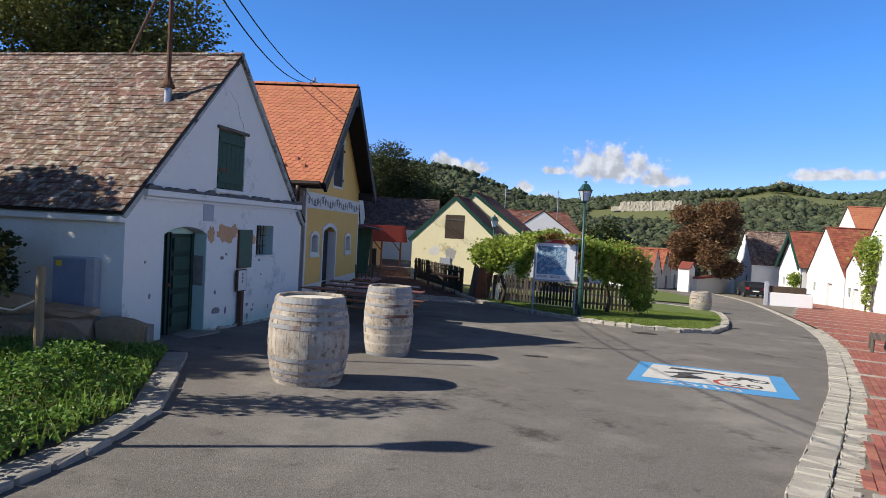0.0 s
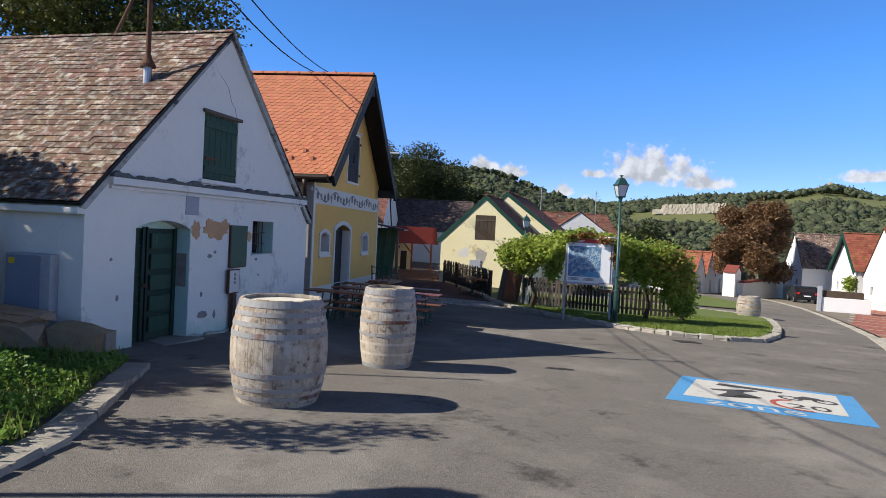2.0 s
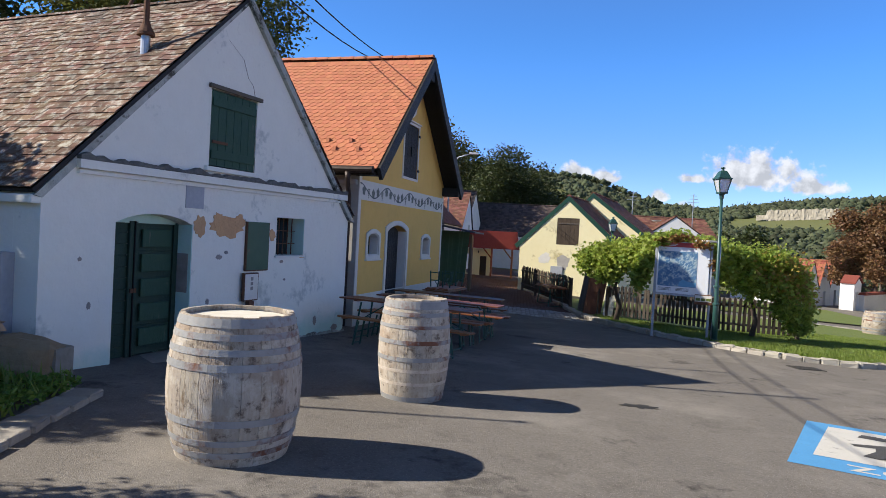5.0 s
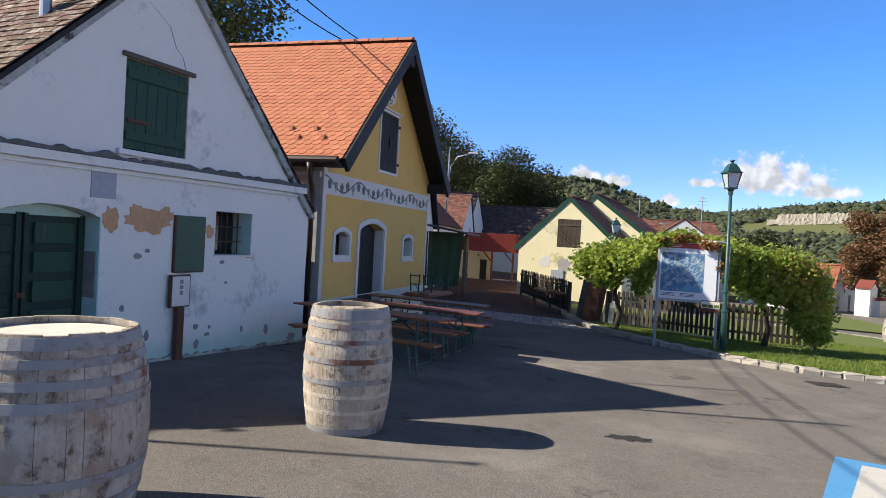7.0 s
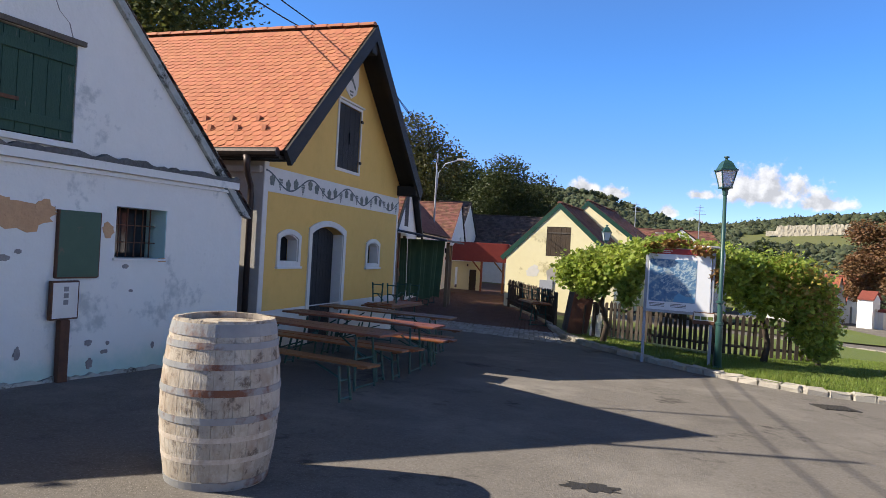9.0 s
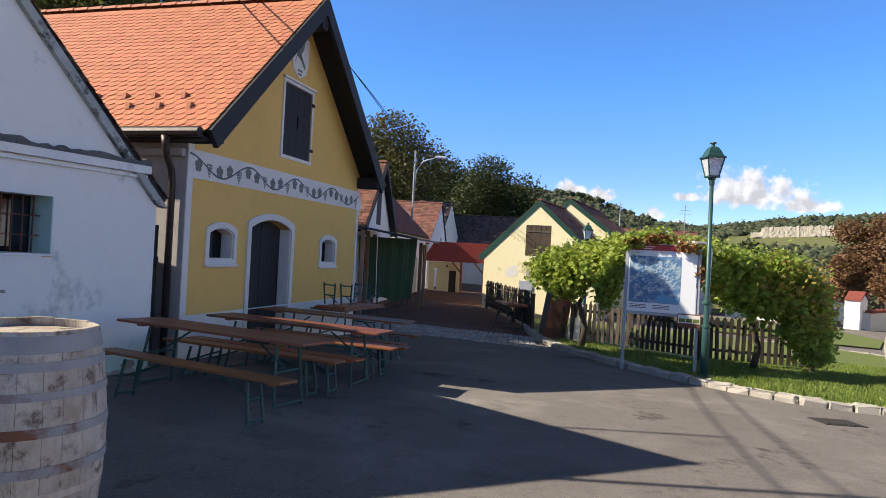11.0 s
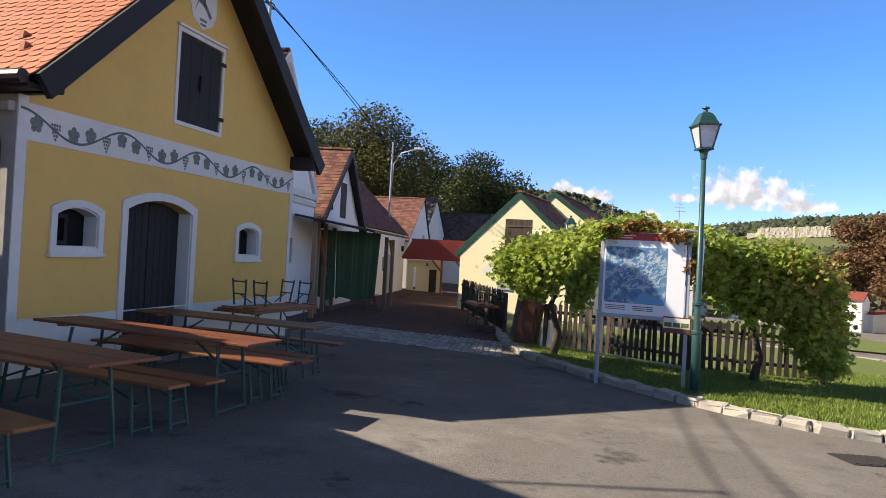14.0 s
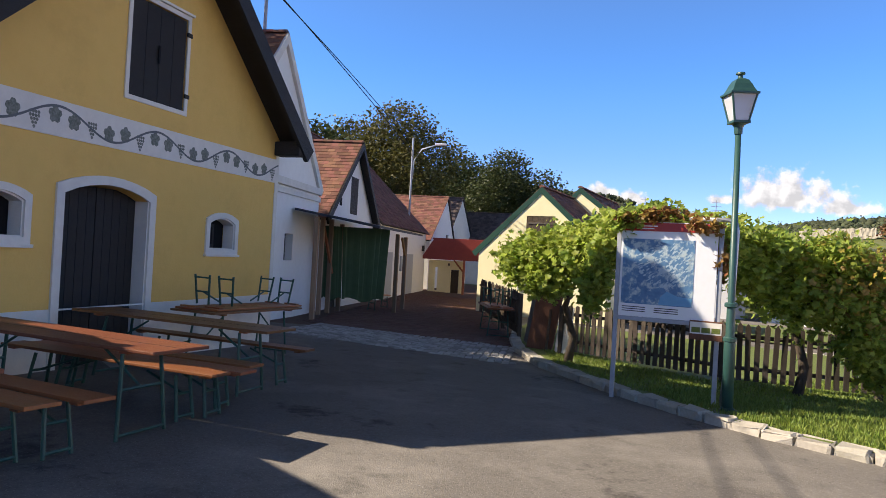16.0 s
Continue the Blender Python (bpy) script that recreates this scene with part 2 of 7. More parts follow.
M_DARKWOOD = mat("black_brown_wood", (0.018, 0.016, 0.016), (0.03, 0.027, 0.025), rough=0.6, fine=12, coarse=2, bump=0.4, stretch=(1, 1, 6))
M_GREENWOOD = mat("green_painted_wood", (0.022, 0.06, 0.04), (0.035, 0.085, 0.055), rough=0.65, fine=9, coarse=2, blend=0.9, bump=0.5, bscale=40, stretch=(3, 3, 0.6), stain=(0.1, 0.12, 0.09), stain_amt=0.06, stain_scale=5)
M_DOORGREEN = mat("dark_green_door_paint", (0.013, 0.036, 0.027), (0.024, 0.056, 0.04), rough=0.6, fine=9, coarse=2, blend=0.9, bump=0.5, bscale=40, stretch=(3, 3, 0.6))
M_HATCHGREEN = mat("faded_green_hatch_paint", (0.05, 0.1, 0.065), (0.075, 0.13, 0.085), rough=0.6, fine=7, coarse=2, blend=0.9, bump=0.2, stain=(0.14, 0.12, 0.08), stain_amt=0.06, stain_scale=6)
M_GREENTRIM = mat("green_verge_paint", (0.007, 0.045, 0.032), (0.011, 0.06, 0.043), rough=0.55, bump=0.2)
M_BROWNWOOD = mat("brown_boards", (0.05, 0.035, 0.025), (0.09, 0.065, 0.045), rough=0.8, fine=14, stretch=(4, 4, 0.5), bump=0.5)
M_GREYWOOD = mat("weathered_timber", (0.17, 0.145, 0.12), (0.08, 0.068, 0.055), rough=0.9, fine=18, coarse=2, blend=0.9, stretch=(4, 4, 0.5), bump=0.5, rnd=0.25)
M_REDBOARD = mat("red_brown_board", (0.2, 0.085, 0.05), (0.12, 0.055, 0.035), rough=0.85, fine=14, stretch=(4, 4, 0.5), bump=0.5)
M_FENCE = mat("weathered_fence_wood", (0.095, 0.075, 0.063), (0.048, 0.038, 0.033), rough=0.9, fine=18, coarse=2, blend=0.9, stretch=(4, 4, 0.5), bump=0.5, rnd=0.3)
M_POSTWOOD = mat("sawn_post_wood", (0.36, 0.25, 0.16), (0.22, 0.15, 0.095), rough=0.85, fine=12, coarse=2, blend=0.9, stretch=(4, 4, 0.5), bump=0.4, rnd=0.2)
M_TABLE = mat("table_board", (0.29, 0.108, 0.045), (0.14, 0.053, 0.026), rough=0.42, fine=10, coarse=2, blend=0.9, stretch=(0.6, 6, 6), bump=0.2, rnd=0.25)
M_BENCH = mat("bench_board", (0.37, 0.135, 0.047), (0.19, 0.07, 0.03), rough=0.42, fine=10, coarse=2, blend=0.9, stretch=(0.6, 6, 6), bump=0.2, rnd=0.3)
M_LEG = mat("green_steel", (0.013, 0.06, 0.045), (0.02, 0.08, 0.06), rough=0.45, bump=0.1, spec=0.5)
M_STAVE = mat("oak_stave", (0.52, 0.46, 0.38), (0.29, 0.24, 0.185), rough=0.85, fine=9, coarse=2.5, blend=0.95, stretch=(3.5, 3.5, 0.9), bump=0.4, bscale=30, rnd=0.16, stain=(0.2, 0.15, 0.105), stain_amt=0.16, stain_scale=2.6)
M_HOOP = mat("galvanised_hoop", (0.37, 0.37, 0.365), (0.2, 0.2, 0.2), rough=0.62, metal=0.05, fine=8, coarse=3, blend=0.9, bump=0.2, stain=(0.17, 0.07, 0.04), stain_amt=0.34, stain_scale=1.7)
M_HOOP_MARK = mat("old_hoop_mark", (0.7, 0.65, 0.57), (0.34, 0.25, 0.18), rough=0.9, fine=22, coarse=5, blend=0.9, bump=0.3)
M_HEAD = mat("barrel_head", (0.7, 0.67, 0.6), (0.55, 0.5, 0.42), rough=0.8, fine=10, bump=0.2)
M_STONE = mat("wall_stone", (0.27, 0.165, 0.1), (0.45, 0.33, 0.22), fine=8, coarse=2.2, blend=0.9, bump=0.7, bscale=25, rnd=0.25)
M_MORTAR = mat("mortar", (0.33, 0.3, 0.26), (0.22, 0.2, 0.17), fine=14, bump=0.6)
M_TILE_OLD = mat("old_clay_tile", (0.13, 0.062, 0.042), (0.2, 0.135, 0.1), rough=0.94, fine=9, coarse=0.8, blend=0.9, bump=0.8, bscale=35, rnd=0.4, islands=True, stain=(0.37, 0.34, 0.295), stain_amt=0.42, stain_scale=9)
M_TILE_NEW = mat("terracotta_tile", (0.47, 0.18, 0.095), (0.4, 0.145, 0.078), rough=0.75, fine=14, coarse=0.6, blend=0.8, bump=0.2, rnd=0.1, islands=True)
M_TILE_RED = mat("red_tile", (0.3, 0.095, 0.055), (0.22, 0.075, 0.048), rough=0.8, fine=9, coarse=0.7, bump=0.35, rnd=0.25, islands=True)
M_TILE_BROWN = mat("brown_tile", (0.2, 0.085, 0.06), (0.14, 0.07, 0.055), rough=0.85, fine=9, coarse=0.7, bump=0.4, rnd=0.35, islands=True)
M_TILE_DARK = mat("dark_tile", (0.085, 0.06, 0.055), (0.13, 0.1, 0.09), rough=0.85, fine=9, coarse=0.7, bump=0.4, rnd=0.35, islands=True)
M_REDROOF = mat("red_sheet_roof", (0.2, 0.035, 0.03), (0.26, 0.05, 0.04), rough=0.5, bump=0.1)
M_TARP = mat("green_tarpaulin", (0.045, 0.09, 0.04), (0.065, 0.115, 0.055), rough=0.45, fine=5, coarse=2, bump=0.35, bscale=8)
M_LAMPGREEN = mat("lamp_green_paint", (0.02, 0.065, 0.058), (0.028, 0.085, 0.075), rough=0.4, bump=0.1, spec=0.5)
M_STEEL = mat("galvanised_steel", (0.5, 0.5, 0.51), (0.4, 0.4, 0.41), rough=0.45, metal=0.8, bump=0.1)
M_GREYPAINT = mat("grey_post", (0.38, 0.4, 0.44), (0.3, 0.32, 0.36), rough=0.5, bump=0.15)
M_RUST = mat("rusty_iron", (0.1, 0.055, 0.04), (0.17, 0.08, 0.045), rough=0.85, metal=0.2, fine=14, bump=0.5)
# black for dark parts; also painted in for unlit depth in openings
M_BLACK = mat("black_and_painted_dark", (0.006, 0.006, 0.007), (0.01, 0.01, 0.011), rough=0.9, bump=0)
M_GUTTER = mat("brown_gutter", (0.03, 0.022, 0.02), (0.06, 0.044, 0.04), rough=0.45, metal=0.3, bump=0.1)
M_BLUE = mat("road_blue", (0.1, 0.33, 0.62), (0.08, 0.27, 0.52), rough=0.75, fine=40, coarse=2, bump=0.3, bscale=150, stain=(0.12, 0.2, 0.28), stain_amt=0.08, stain_scale=5)
M_ROADWHITE = mat("road_white", (0.62, 0.6, 0.55), (0.52, 0.5, 0.46), rough=0.75, fine=40, coarse=2, bump=0.3, bscale=150, stain=(0.3, 0.29, 0.27), stain_amt=0.12, stain_scale=5)
M_ROADBLACK = mat("road_black", (0.05, 0.048, 0.045), (0.09, 0.085, 0.08), rough=0.8, fine=40, bump=0.3)
M_ROADRED = mat("road_red", (0.42, 0.08, 0.055), (0.36, 0.09, 0.07), rough=0.8, fine=40, bump=0.3)
M_BARK = mat("bark", (0.1, 0.075, 0.055), (0.055, 0.042, 0.033), fine=9, coarse=2, blend=0.9, bump=0.9, bscale=25, stretch=(3, 3, 0.6))
M_VINE_LEAF = leaf_mat("vine_leaves", (0.18, 0.3, 0.048), (0.48, 0.52, 0.115), 0.58)
M_VINE_RED = leaf_mat("vine_leaves_autumn", (0.24, 0.07, 0.035), (0.28, 0.2, 0.05), 0.35)
M_VINE_YELLOW = leaf_mat("yellow_vine_leaves", (0.36, 0.32, 0.06), (0.3, 0.17, 0.06), 0.45)
M_SHRUB_LEAF = leaf_mat("shrub_leaves", (0.13, 0.15, 0.035), (0.32, 0.25, 0.06), 0.35)
M_TREE_DARK = leaf_mat("dark_tree_leaves", (0.034, 0.052, 0.018), (0.075, 0.09, 0.028), 0.28)
M_TREE_NEAR = leaf_mat("walnut_leaves", (0.07, 0.095, 0.024), (0.17, 0.175, 0.045), 0.35)
M_TREE_OLIVE = leaf_mat("olive_tree_leaves", (0.07, 0.08, 0.022), (0.13, 0.11, 0.03), 0.3)
M_TREE_RUST = leaf_mat("rust_tree_leaves", (0.17, 0.085, 0.042), (0.24, 0.15, 0.07), 0.35)
M_WOODS = mat("hillside_canopy", (0.032, 0.046, 0.024), (0.075, 0.085, 0.042), fine=0.6, coarse=0.03, blend=0.9, bump=0.9, bscale=1.5, rnd=0.4, islands=True)
M_WOODS_LEAF = leaf_mat("hillside_leaves", (0.04, 0.058, 0.028), (0.09, 0.1, 0.048), 0.25)
M_CLIFF = mat("quarry_rock", (0.42, 0.38, 0.3), (0.16, 0.145, 0.11), fine=0.3, coarse=0.03, blend=0.9, bump=0.6, bscale=0.4)
M_CAR = mat("black_car_paint", (0.012, 0.014, 0.018), (0.014, 0.016, 0.02), rough=0.25, spec=0.6, bump=0)
M_TYRE = mat("tyre_rubber", (0.015, 0.015, 0.015), (0.02, 0.02, 0.02), rough=0.9, bump=0.2)
M_LIGHTRED = mat("red_lens", (0.5, 0.02, 0.02), (0.45, 0.02, 0.02), rough=0.2, bump=0)
M_PLATE = mat("white_plastic", (0.75, 0.75, 0.75), (0.7, 0.7, 0.7), rough=0.4, bump=0)
M_METERBLUE = mat("grey_blue_cabinet", (0.2, 0.24, 0.33), (0.17, 0.2, 0.28), rough=0.5, fine=8, bump=0.15)
M_SIGNWHITE = mat("sign_white", (0.75, 0.77, 0.8), (0.7, 0.72, 0.75), rough=0.35, bump=0)
M_SIGNRED = mat("sign_red", (0.45, 0.05, 0.045), (0.4, 0.045, 0.04), rough=0.35, bump=0)
M_MAP = mat("printed_map", (0.05, 0.13, 0.26), (0.12, 0.25, 0.4), rough=0.35, fine=16, coarse=2.6, blend=0.55, bump=0, stain=(0.42, 0.5, 0.52), stain_amt=0.42, stain_scale=9)
M_INK = mat("grey_ink", (0.06, 0.06, 0.06), (0.09, 0.09, 0.09), rough=0.6, bump=0)
M_VINEINK = mat("painted_vine_grey", (0.1, 0.11, 0.115), (0.16, 0.17, 0.175), rough=0.8, fine=30, bump=0)
M_VINEINK2 = mat("painted_leaf_green_grey", (0.1, 0.11, 0.09), (0.24, 0.25, 0.22), rough=0.8, fine=40, coarse=20, bump=0)
M_GLASS = bpy.data.materials.new("window_glass")
M_GLASS.use_nodes = True
M_GLASS.node_tree.nodes["Principled BSDF"].inputs["Base Color"].default_value = (0.02, 0.025, 0.03, 1)
M_GLASS.node_tree.nodes["Principled BSDF"].inputs["Roughness"].default_value = 0.06
M_FROST = mat("opal_lamp_glass", (0.72, 0.75, 0.8), (0.68, 0.71, 0.76), rough=0.25, bump=0)
M_FROST.node_tree.nodes["Principled BSDF"].inputs["Transmission Weight"].default_value = 0.35


def add_blots(m, colour, scale, lo, hi, amount):
    """Shapeless blots of dirt over a material."""
    nd, lk = m.node_tree.nodes, m.node_tree.links
    bs = nd["Principled BSDF"]
    geo = nd.new("ShaderNodeNewGeometry")
    tex = nd.new("ShaderNodeTexNoise")
    tex.inputs["Scale"].default_value, tex.inputs["Detail"].default_value, tex.inputs["Roughness"].default_value = scale, 9, 0.68
    lk.new(geo.outputs["Position"], tex.inputs["Vector"])
    rg = nd.new("ShaderNodeMapRange")
    rg.inputs["From Min"].default_value, rg.inputs["From Max"].default_value, rg.inputs["To Max"].default_value = lo, hi, amount
    lk.new(tex.outputs["Fac"], rg.inputs["Value"])
    mx = nd.new("ShaderNodeMix")
    mx.data_type = "RGBA"
    mx.inputs["B"].default_value = (*colour, 1)
    lk.new(rg.outputs[0], mx.inputs["Factor"])
    lk.new(bs.inputs["Base Color"].links[0].from_socket, mx.inputs["A"])
    lk.new(mx.outputs["Result"], bs.inputs["Base Color"])


add_blots(M_STAVE, (0.26, 0.18, 0.12), 3.2, 0.48, 0.62, 0.6)
add_blots(M_STAVE, (0.09, 0.062, 0.045), 9.0, 0.54, 0.64, 0.85)
add_blots(M_STAVE, (0.64, 0.6, 0.53), 4.0, 0.5, 0.64, 0.45)
add_blots(M_TILE_OLD, (0.06, 0.05, 0.042), 1.1, 0.5, 0.7, 0.55)
add_blots(M_YELLOW, (0.57, 0.35, 0.1), 1.3, 0.52, 0.72, 0.45)


def flaking_base(m, colour, lo, hi):
    """A limewash of another colour up to a ragged, fading height."""
    nd, lk = m.node_tree.nodes, m.node_tree.links
    bs = nd["Principled BSDF"]
    co = nd.new("ShaderNodeTexCoord")
    sep = nd.new("ShaderNodeSeparateXYZ")
    lk.new(co.outputs["Object"], sep.inputs[0])
    tex = nd.new("ShaderNodeTexNoise")
    tex.inputs["Scale"].default_value, tex.inputs["Detail"].default_value, tex.inputs["Roughness"].default_value = 2.6, 9, 0.62
    lk.new(co.outputs["Object"], tex.inputs["Vector"])
    add = nd.new("ShaderNodeMath")
    add.operation = "MULTIPLY_ADD"
    add.inputs[1].default_value = 0.5
    lk.new(tex.outputs["Fac"], add.inputs[0])
    lk.new(sep.outputs[2], add.inputs[2])
    rg = nd.new("ShaderNodeMapRange")
    rg.interpolation_type = "SMOOTHSTEP"
    rg.inputs["From Min"].default_value, rg.inputs["From Max"].default_value = hi, lo
    lk.new(add.outputs[0], rg.inputs["Value"])
    mx = nd.new("ShaderNodeMix")
    mx.data_type = "RGBA"
    mx.inputs["B"].default_value = (*colour, 1)
    lk.new(rg.outputs[0], mx.inputs["Factor"])
    lk.new(bs.inputs["Base Color"].links[0].from_socket, mx.inputs["A"])
    lk.new(mx.outputs["Result"], bs.inputs["Base Color"])
    return m


M_PLINTH = M_LIME.copy()
M_PLINTH.name = "limewash_with_aqua_base"
flaking_base(M_PLINTH, (0.42, 0.6, 0.55), 0.62, 1.0)


# ---- building helpers ----
def mesh_of(name, bm, material, smooth=False):
    me = bpy.data.meshes.new(name)
    bmesh.ops.recalc_face_normals(bm, faces=bm.faces)
    bm.to_mesh(me)
    bm.free()
    me.materials.append(material)
    if smooth:
        for p in me.polygons:
            p.use_smooth = True
    return me


def part(name, bm, material, parent=None, label="", smooth=False):
    ob = new(name, mesh_of(name, bm, material, smooth))
    ob.parent = parent
    if label:
        tagged(ob, label)
    return ob


def raw(name, verts, faces, material, parent=None, kind="", label=""):
    me = bpy.data.meshes.new(name)
    me.from_pydata([tuple(v) for v in verts], [], faces)
    me.materials.append(material)
    ob = new(name, me)
    ob.parent = parent
    tagged(ob, label, "", "", kind)
    return ob


def thing(name, m, label, category, group="", kind=""):
    ob = new(name)
    ob.empty_display_size = 0.2
    ob.matrix_world = m
    return tagged(ob, label, category, group, kind)


def structure(name, bm, material, label, category="", smooth=False):
    return tagged(part(name, bm, material, None, "", smooth), label, category or name.split("_")[0], "", "structure")


def box(bm, x0, x1, y0, y1, z0, z1, bevel=0.0):
    vs = [bm.verts.new(p) for p in ((x0, y0, z0), (x1, y0, z0), (x1, y1, z0), (x0, y1, z0), (x0, y0, z1), (x1, y0, z1), (x1, y1, z1), (x0, y1, z1))]
    fs = [bm.faces.new([vs[i] for i in f]) for f in ((3, 2, 1, 0), (4, 5, 6, 7), (0, 1, 5, 4), (1, 2, 6, 5), (2, 3, 7, 6), (3, 0, 4, 7))]
    if bevel:
        bmesh.ops.bevel(bm, geom=list({e for f in fs for e in f.edges}), offset=bevel, segments=2, affect="EDGES", profile=0.6)
    return bm


def boxed(x0, x1, y0, y1, z0, z1, bevel=0.0):
    return box(bmesh.new(), x0, x1, y0, y1, z0, z1, bevel)


def tube(bm, pts, radii, seg=8, caps=True):
    pts = [Vector(p) for p in pts]
    radii = radii if isinstance(radii, (list, tuple)) else [radii] * len(pts)
    rings, ref = [], None
    for i, p in enumerate(pts):
        way = (pts[min(i + 1, len(pts) - 1)] - pts[max(i - 1, 0)]).normalized()
        side = (ref or (Vector((0, 0, 1)) if abs(way.z) < 0.9 else Vector((1, 0, 0))))
        a = way.cross(side)
        a = a.normalized() if a.length > 1e-4 else way.orthogonal().normalized()
        b = way.cross(a).normalized()
        rings.append([bm.verts.new(p + radii[i] * (math.cos(k * math.tau / seg) * a + math.sin(k * math.tau / seg) * b)) for k in range(seg)])
    for r0, r1 in zip(rings, rings[1:]):
        for k in range(seg):
            bm.faces.new((r0[k], r0[(k + 1) % seg], r1[(k + 1) % seg], r1[k]))
    if caps:
        bm.faces.new(rings[0][::-1])
        bm.faces.new(rings[-1])
    return bm


def tubed(pts, radii, seg=8):
    return tube(bmesh.new(), pts, radii, seg)


def lathe(profile, seg=24, centre=(0, 0), caps=True):
    bm = bmesh.new()
    rings = [[bm.verts.new((centre[0] + r * math.cos(k * math.tau / seg), centre[1] + r * math.sin(k * math.tau / seg), z)) for k in range(seg)] for r, z in profile]
    for r0, r1 in zip(rings, rings[1:]):
        for k in range(seg):
            bm.faces.new((r0[k], r0[(k + 1) % seg], r1[(k + 1) % seg], r1[k]))
    if caps:
        bm.faces.new(rings[0][::-1])
        bm.faces.new(rings[-1])
    return bm


def prism(bm, outline, y0, y1):
    """An upright plate: outline in (x, z), from y0 to y1."""
    a = [bm.verts.new((x, y0, z)) for x, z in outline]
    b = [bm.verts.new((x, y1, z)) for x, z in outline]
    bm.faces.new(a)
    bm.faces.new(b[::-1])
    for i in range(len(a)):
        j = (i + 1) % len(a)
        bm.faces.new((a[i], b[i], b[j], a[j]))
    return bm


def prismed(outline, y0, y1):
    return prism(bmesh.new(), outline, y0, y1)


def pierced(outline, holes, y0, y1):
    """An upright wall with openings that go through it; outline and holes in (x, z)."""
    bm = bmesh.new()
    edges = []
    for loop in (outline, *holes):
        vs = [bm.verts.new((x, y0, z)) for x, z in loop]
        edges += [bm.edges.new((vs[i], vs[(i + 1) % len(vs)])) for i in range(len(vs))]
    res = bmesh.ops.triangle_fill(bm, use_beauty=True, use_dissolve=False, edges=edges)
    faces = [f for f in res["geom"] if isinstance(f, bmesh.types.BMFace)]
    ext = bmesh.ops.extrude_face_region(bm, geom=faces)
    bmesh.ops.translate(bm, vec=(0, y1 - y0, 0), verts=[v for v in ext["geom"] if isinstance(v, bmesh.types.BMVert)])
    return bm


def arch(x0, x1, z0, z1, rise, n=8):
    """An opening's outline with a low arch on top; z1 is the crown."""
    pts = [(x0, z0), (x1, z0)]
    for i in range(n + 1):
        a = i / n
        pts.append((x1 + (x0 - x1) * a, z1 - rise + rise * math.sin(math.pi * a) ** 0.8))
    return pts


def rect(x0, x1, z0, z1):
    return [(x0, z0), (x1, z0), (x1, z1), (x0, z1)]


def frame_of(p, d, z=0.0):
    """Local x along a front, y into the house, z up."""
    d = Vector((d[0], d[1], 0)).normalized()
    m = Matrix(((d.x, -d.y, 0, p[0]), (d.y, d.x, 0, p[1]), (0, 0, 1, z), (0, 0, 0, 1)))
    return m


def smooth01(a):
    a = max(0.0, min(1.0, a))
    return a * a * (3 - 2 * a)


SKYLINE = ((-180, 4.0), (-30, 6.0), (0, 6.3), (5.7, 5.8), (8.5, 4.8), (11.4, 4.1), (14.8, 3.8), (19.4, 4.4), (23.7, 4.6), (28, 4.9), (31.1, 5.5), (33.7, 4.8), (38, 5.2), (60, 5), (180, 4.0))


def skyline(az):
    for (a0, e0), (a1, e1) in zip(SKYLINE, SKYLINE[1:]):
        if a0 <= az <= a1:
            return e0 + (e1 - e0) * (az - a0) / (a1 - a0)
    return 4.0


def gz(x, y):
    """The height of the ground."""
    k = 0.3 + 0.7 * max(0.0, min(1.0, (x - 4) / 10))
    ye = y if y < 28 else 28 + (y - 28) * k
    ye = max(-30.0, min(75.0, ye))
    xe = max(-7.0, min(40.0, x))
    z = 0.598 - 0.0294 * xe - 0.0306 * ye
    r = math.hypot(x + 1.7, y + 1.4)
    if r > 110:
        a = math.degrees(math.atan2(x + 1.7, y + 1.4))
        top = 2.4 + 680 * math.tan(radians(skyline(a) - 1.15))
        t = smooth01((r - 110) / 570)
        z = z * (1 - t) + top * t - max(0.0, r - 690) * 0.12
        z += (noise.noise(Vector((x, y, 0)) * 0.012)) * 7 * t * (1 if r < 650 else 0.3)
    return z


# ---- ground, road, kerbs ----
def sheet(name, polygon, lift, material, label, category, step=1.0):
    """A flat area that follows the ground, cut to the polygon."""
    bm = bmesh.new()
    f = bm.faces.new([bm.verts.new((x, y, 0)) for x, y in polygon])
    xs, ys = [p[0] for p in polygon], [p[1] for p in polygon]
    for axis, lo, hi in ((0, min(xs), max(xs)), (1, min(ys), max(ys))):
        n = max(1, min(60, int((hi - lo) / step)))
        for i in range(1, n):
            co = [0, 0, 0]
            co[axis] = lo + (hi - lo) * i / n
            no = [0, 0, 0]
            no[axis] = 1
            bmesh.ops.bisect_plane(bm, geom=bm.verts[:] + bm.edges[:] + bm.faces[:], plane_co=co, plane_no=no)
    for v in bm.verts:
        v.co.z = gz(v.co.x, v.co.y) + lift
    for f in bm.faces:
        if f.normal.z < 0:
            f.normal_flip()
    me = bpy.data.meshes.new(name)
    bm.to_mesh(me)
    bm.free()
    me.materials.append(material)
    return tagged(new(name, me), label, category, "", "structure")


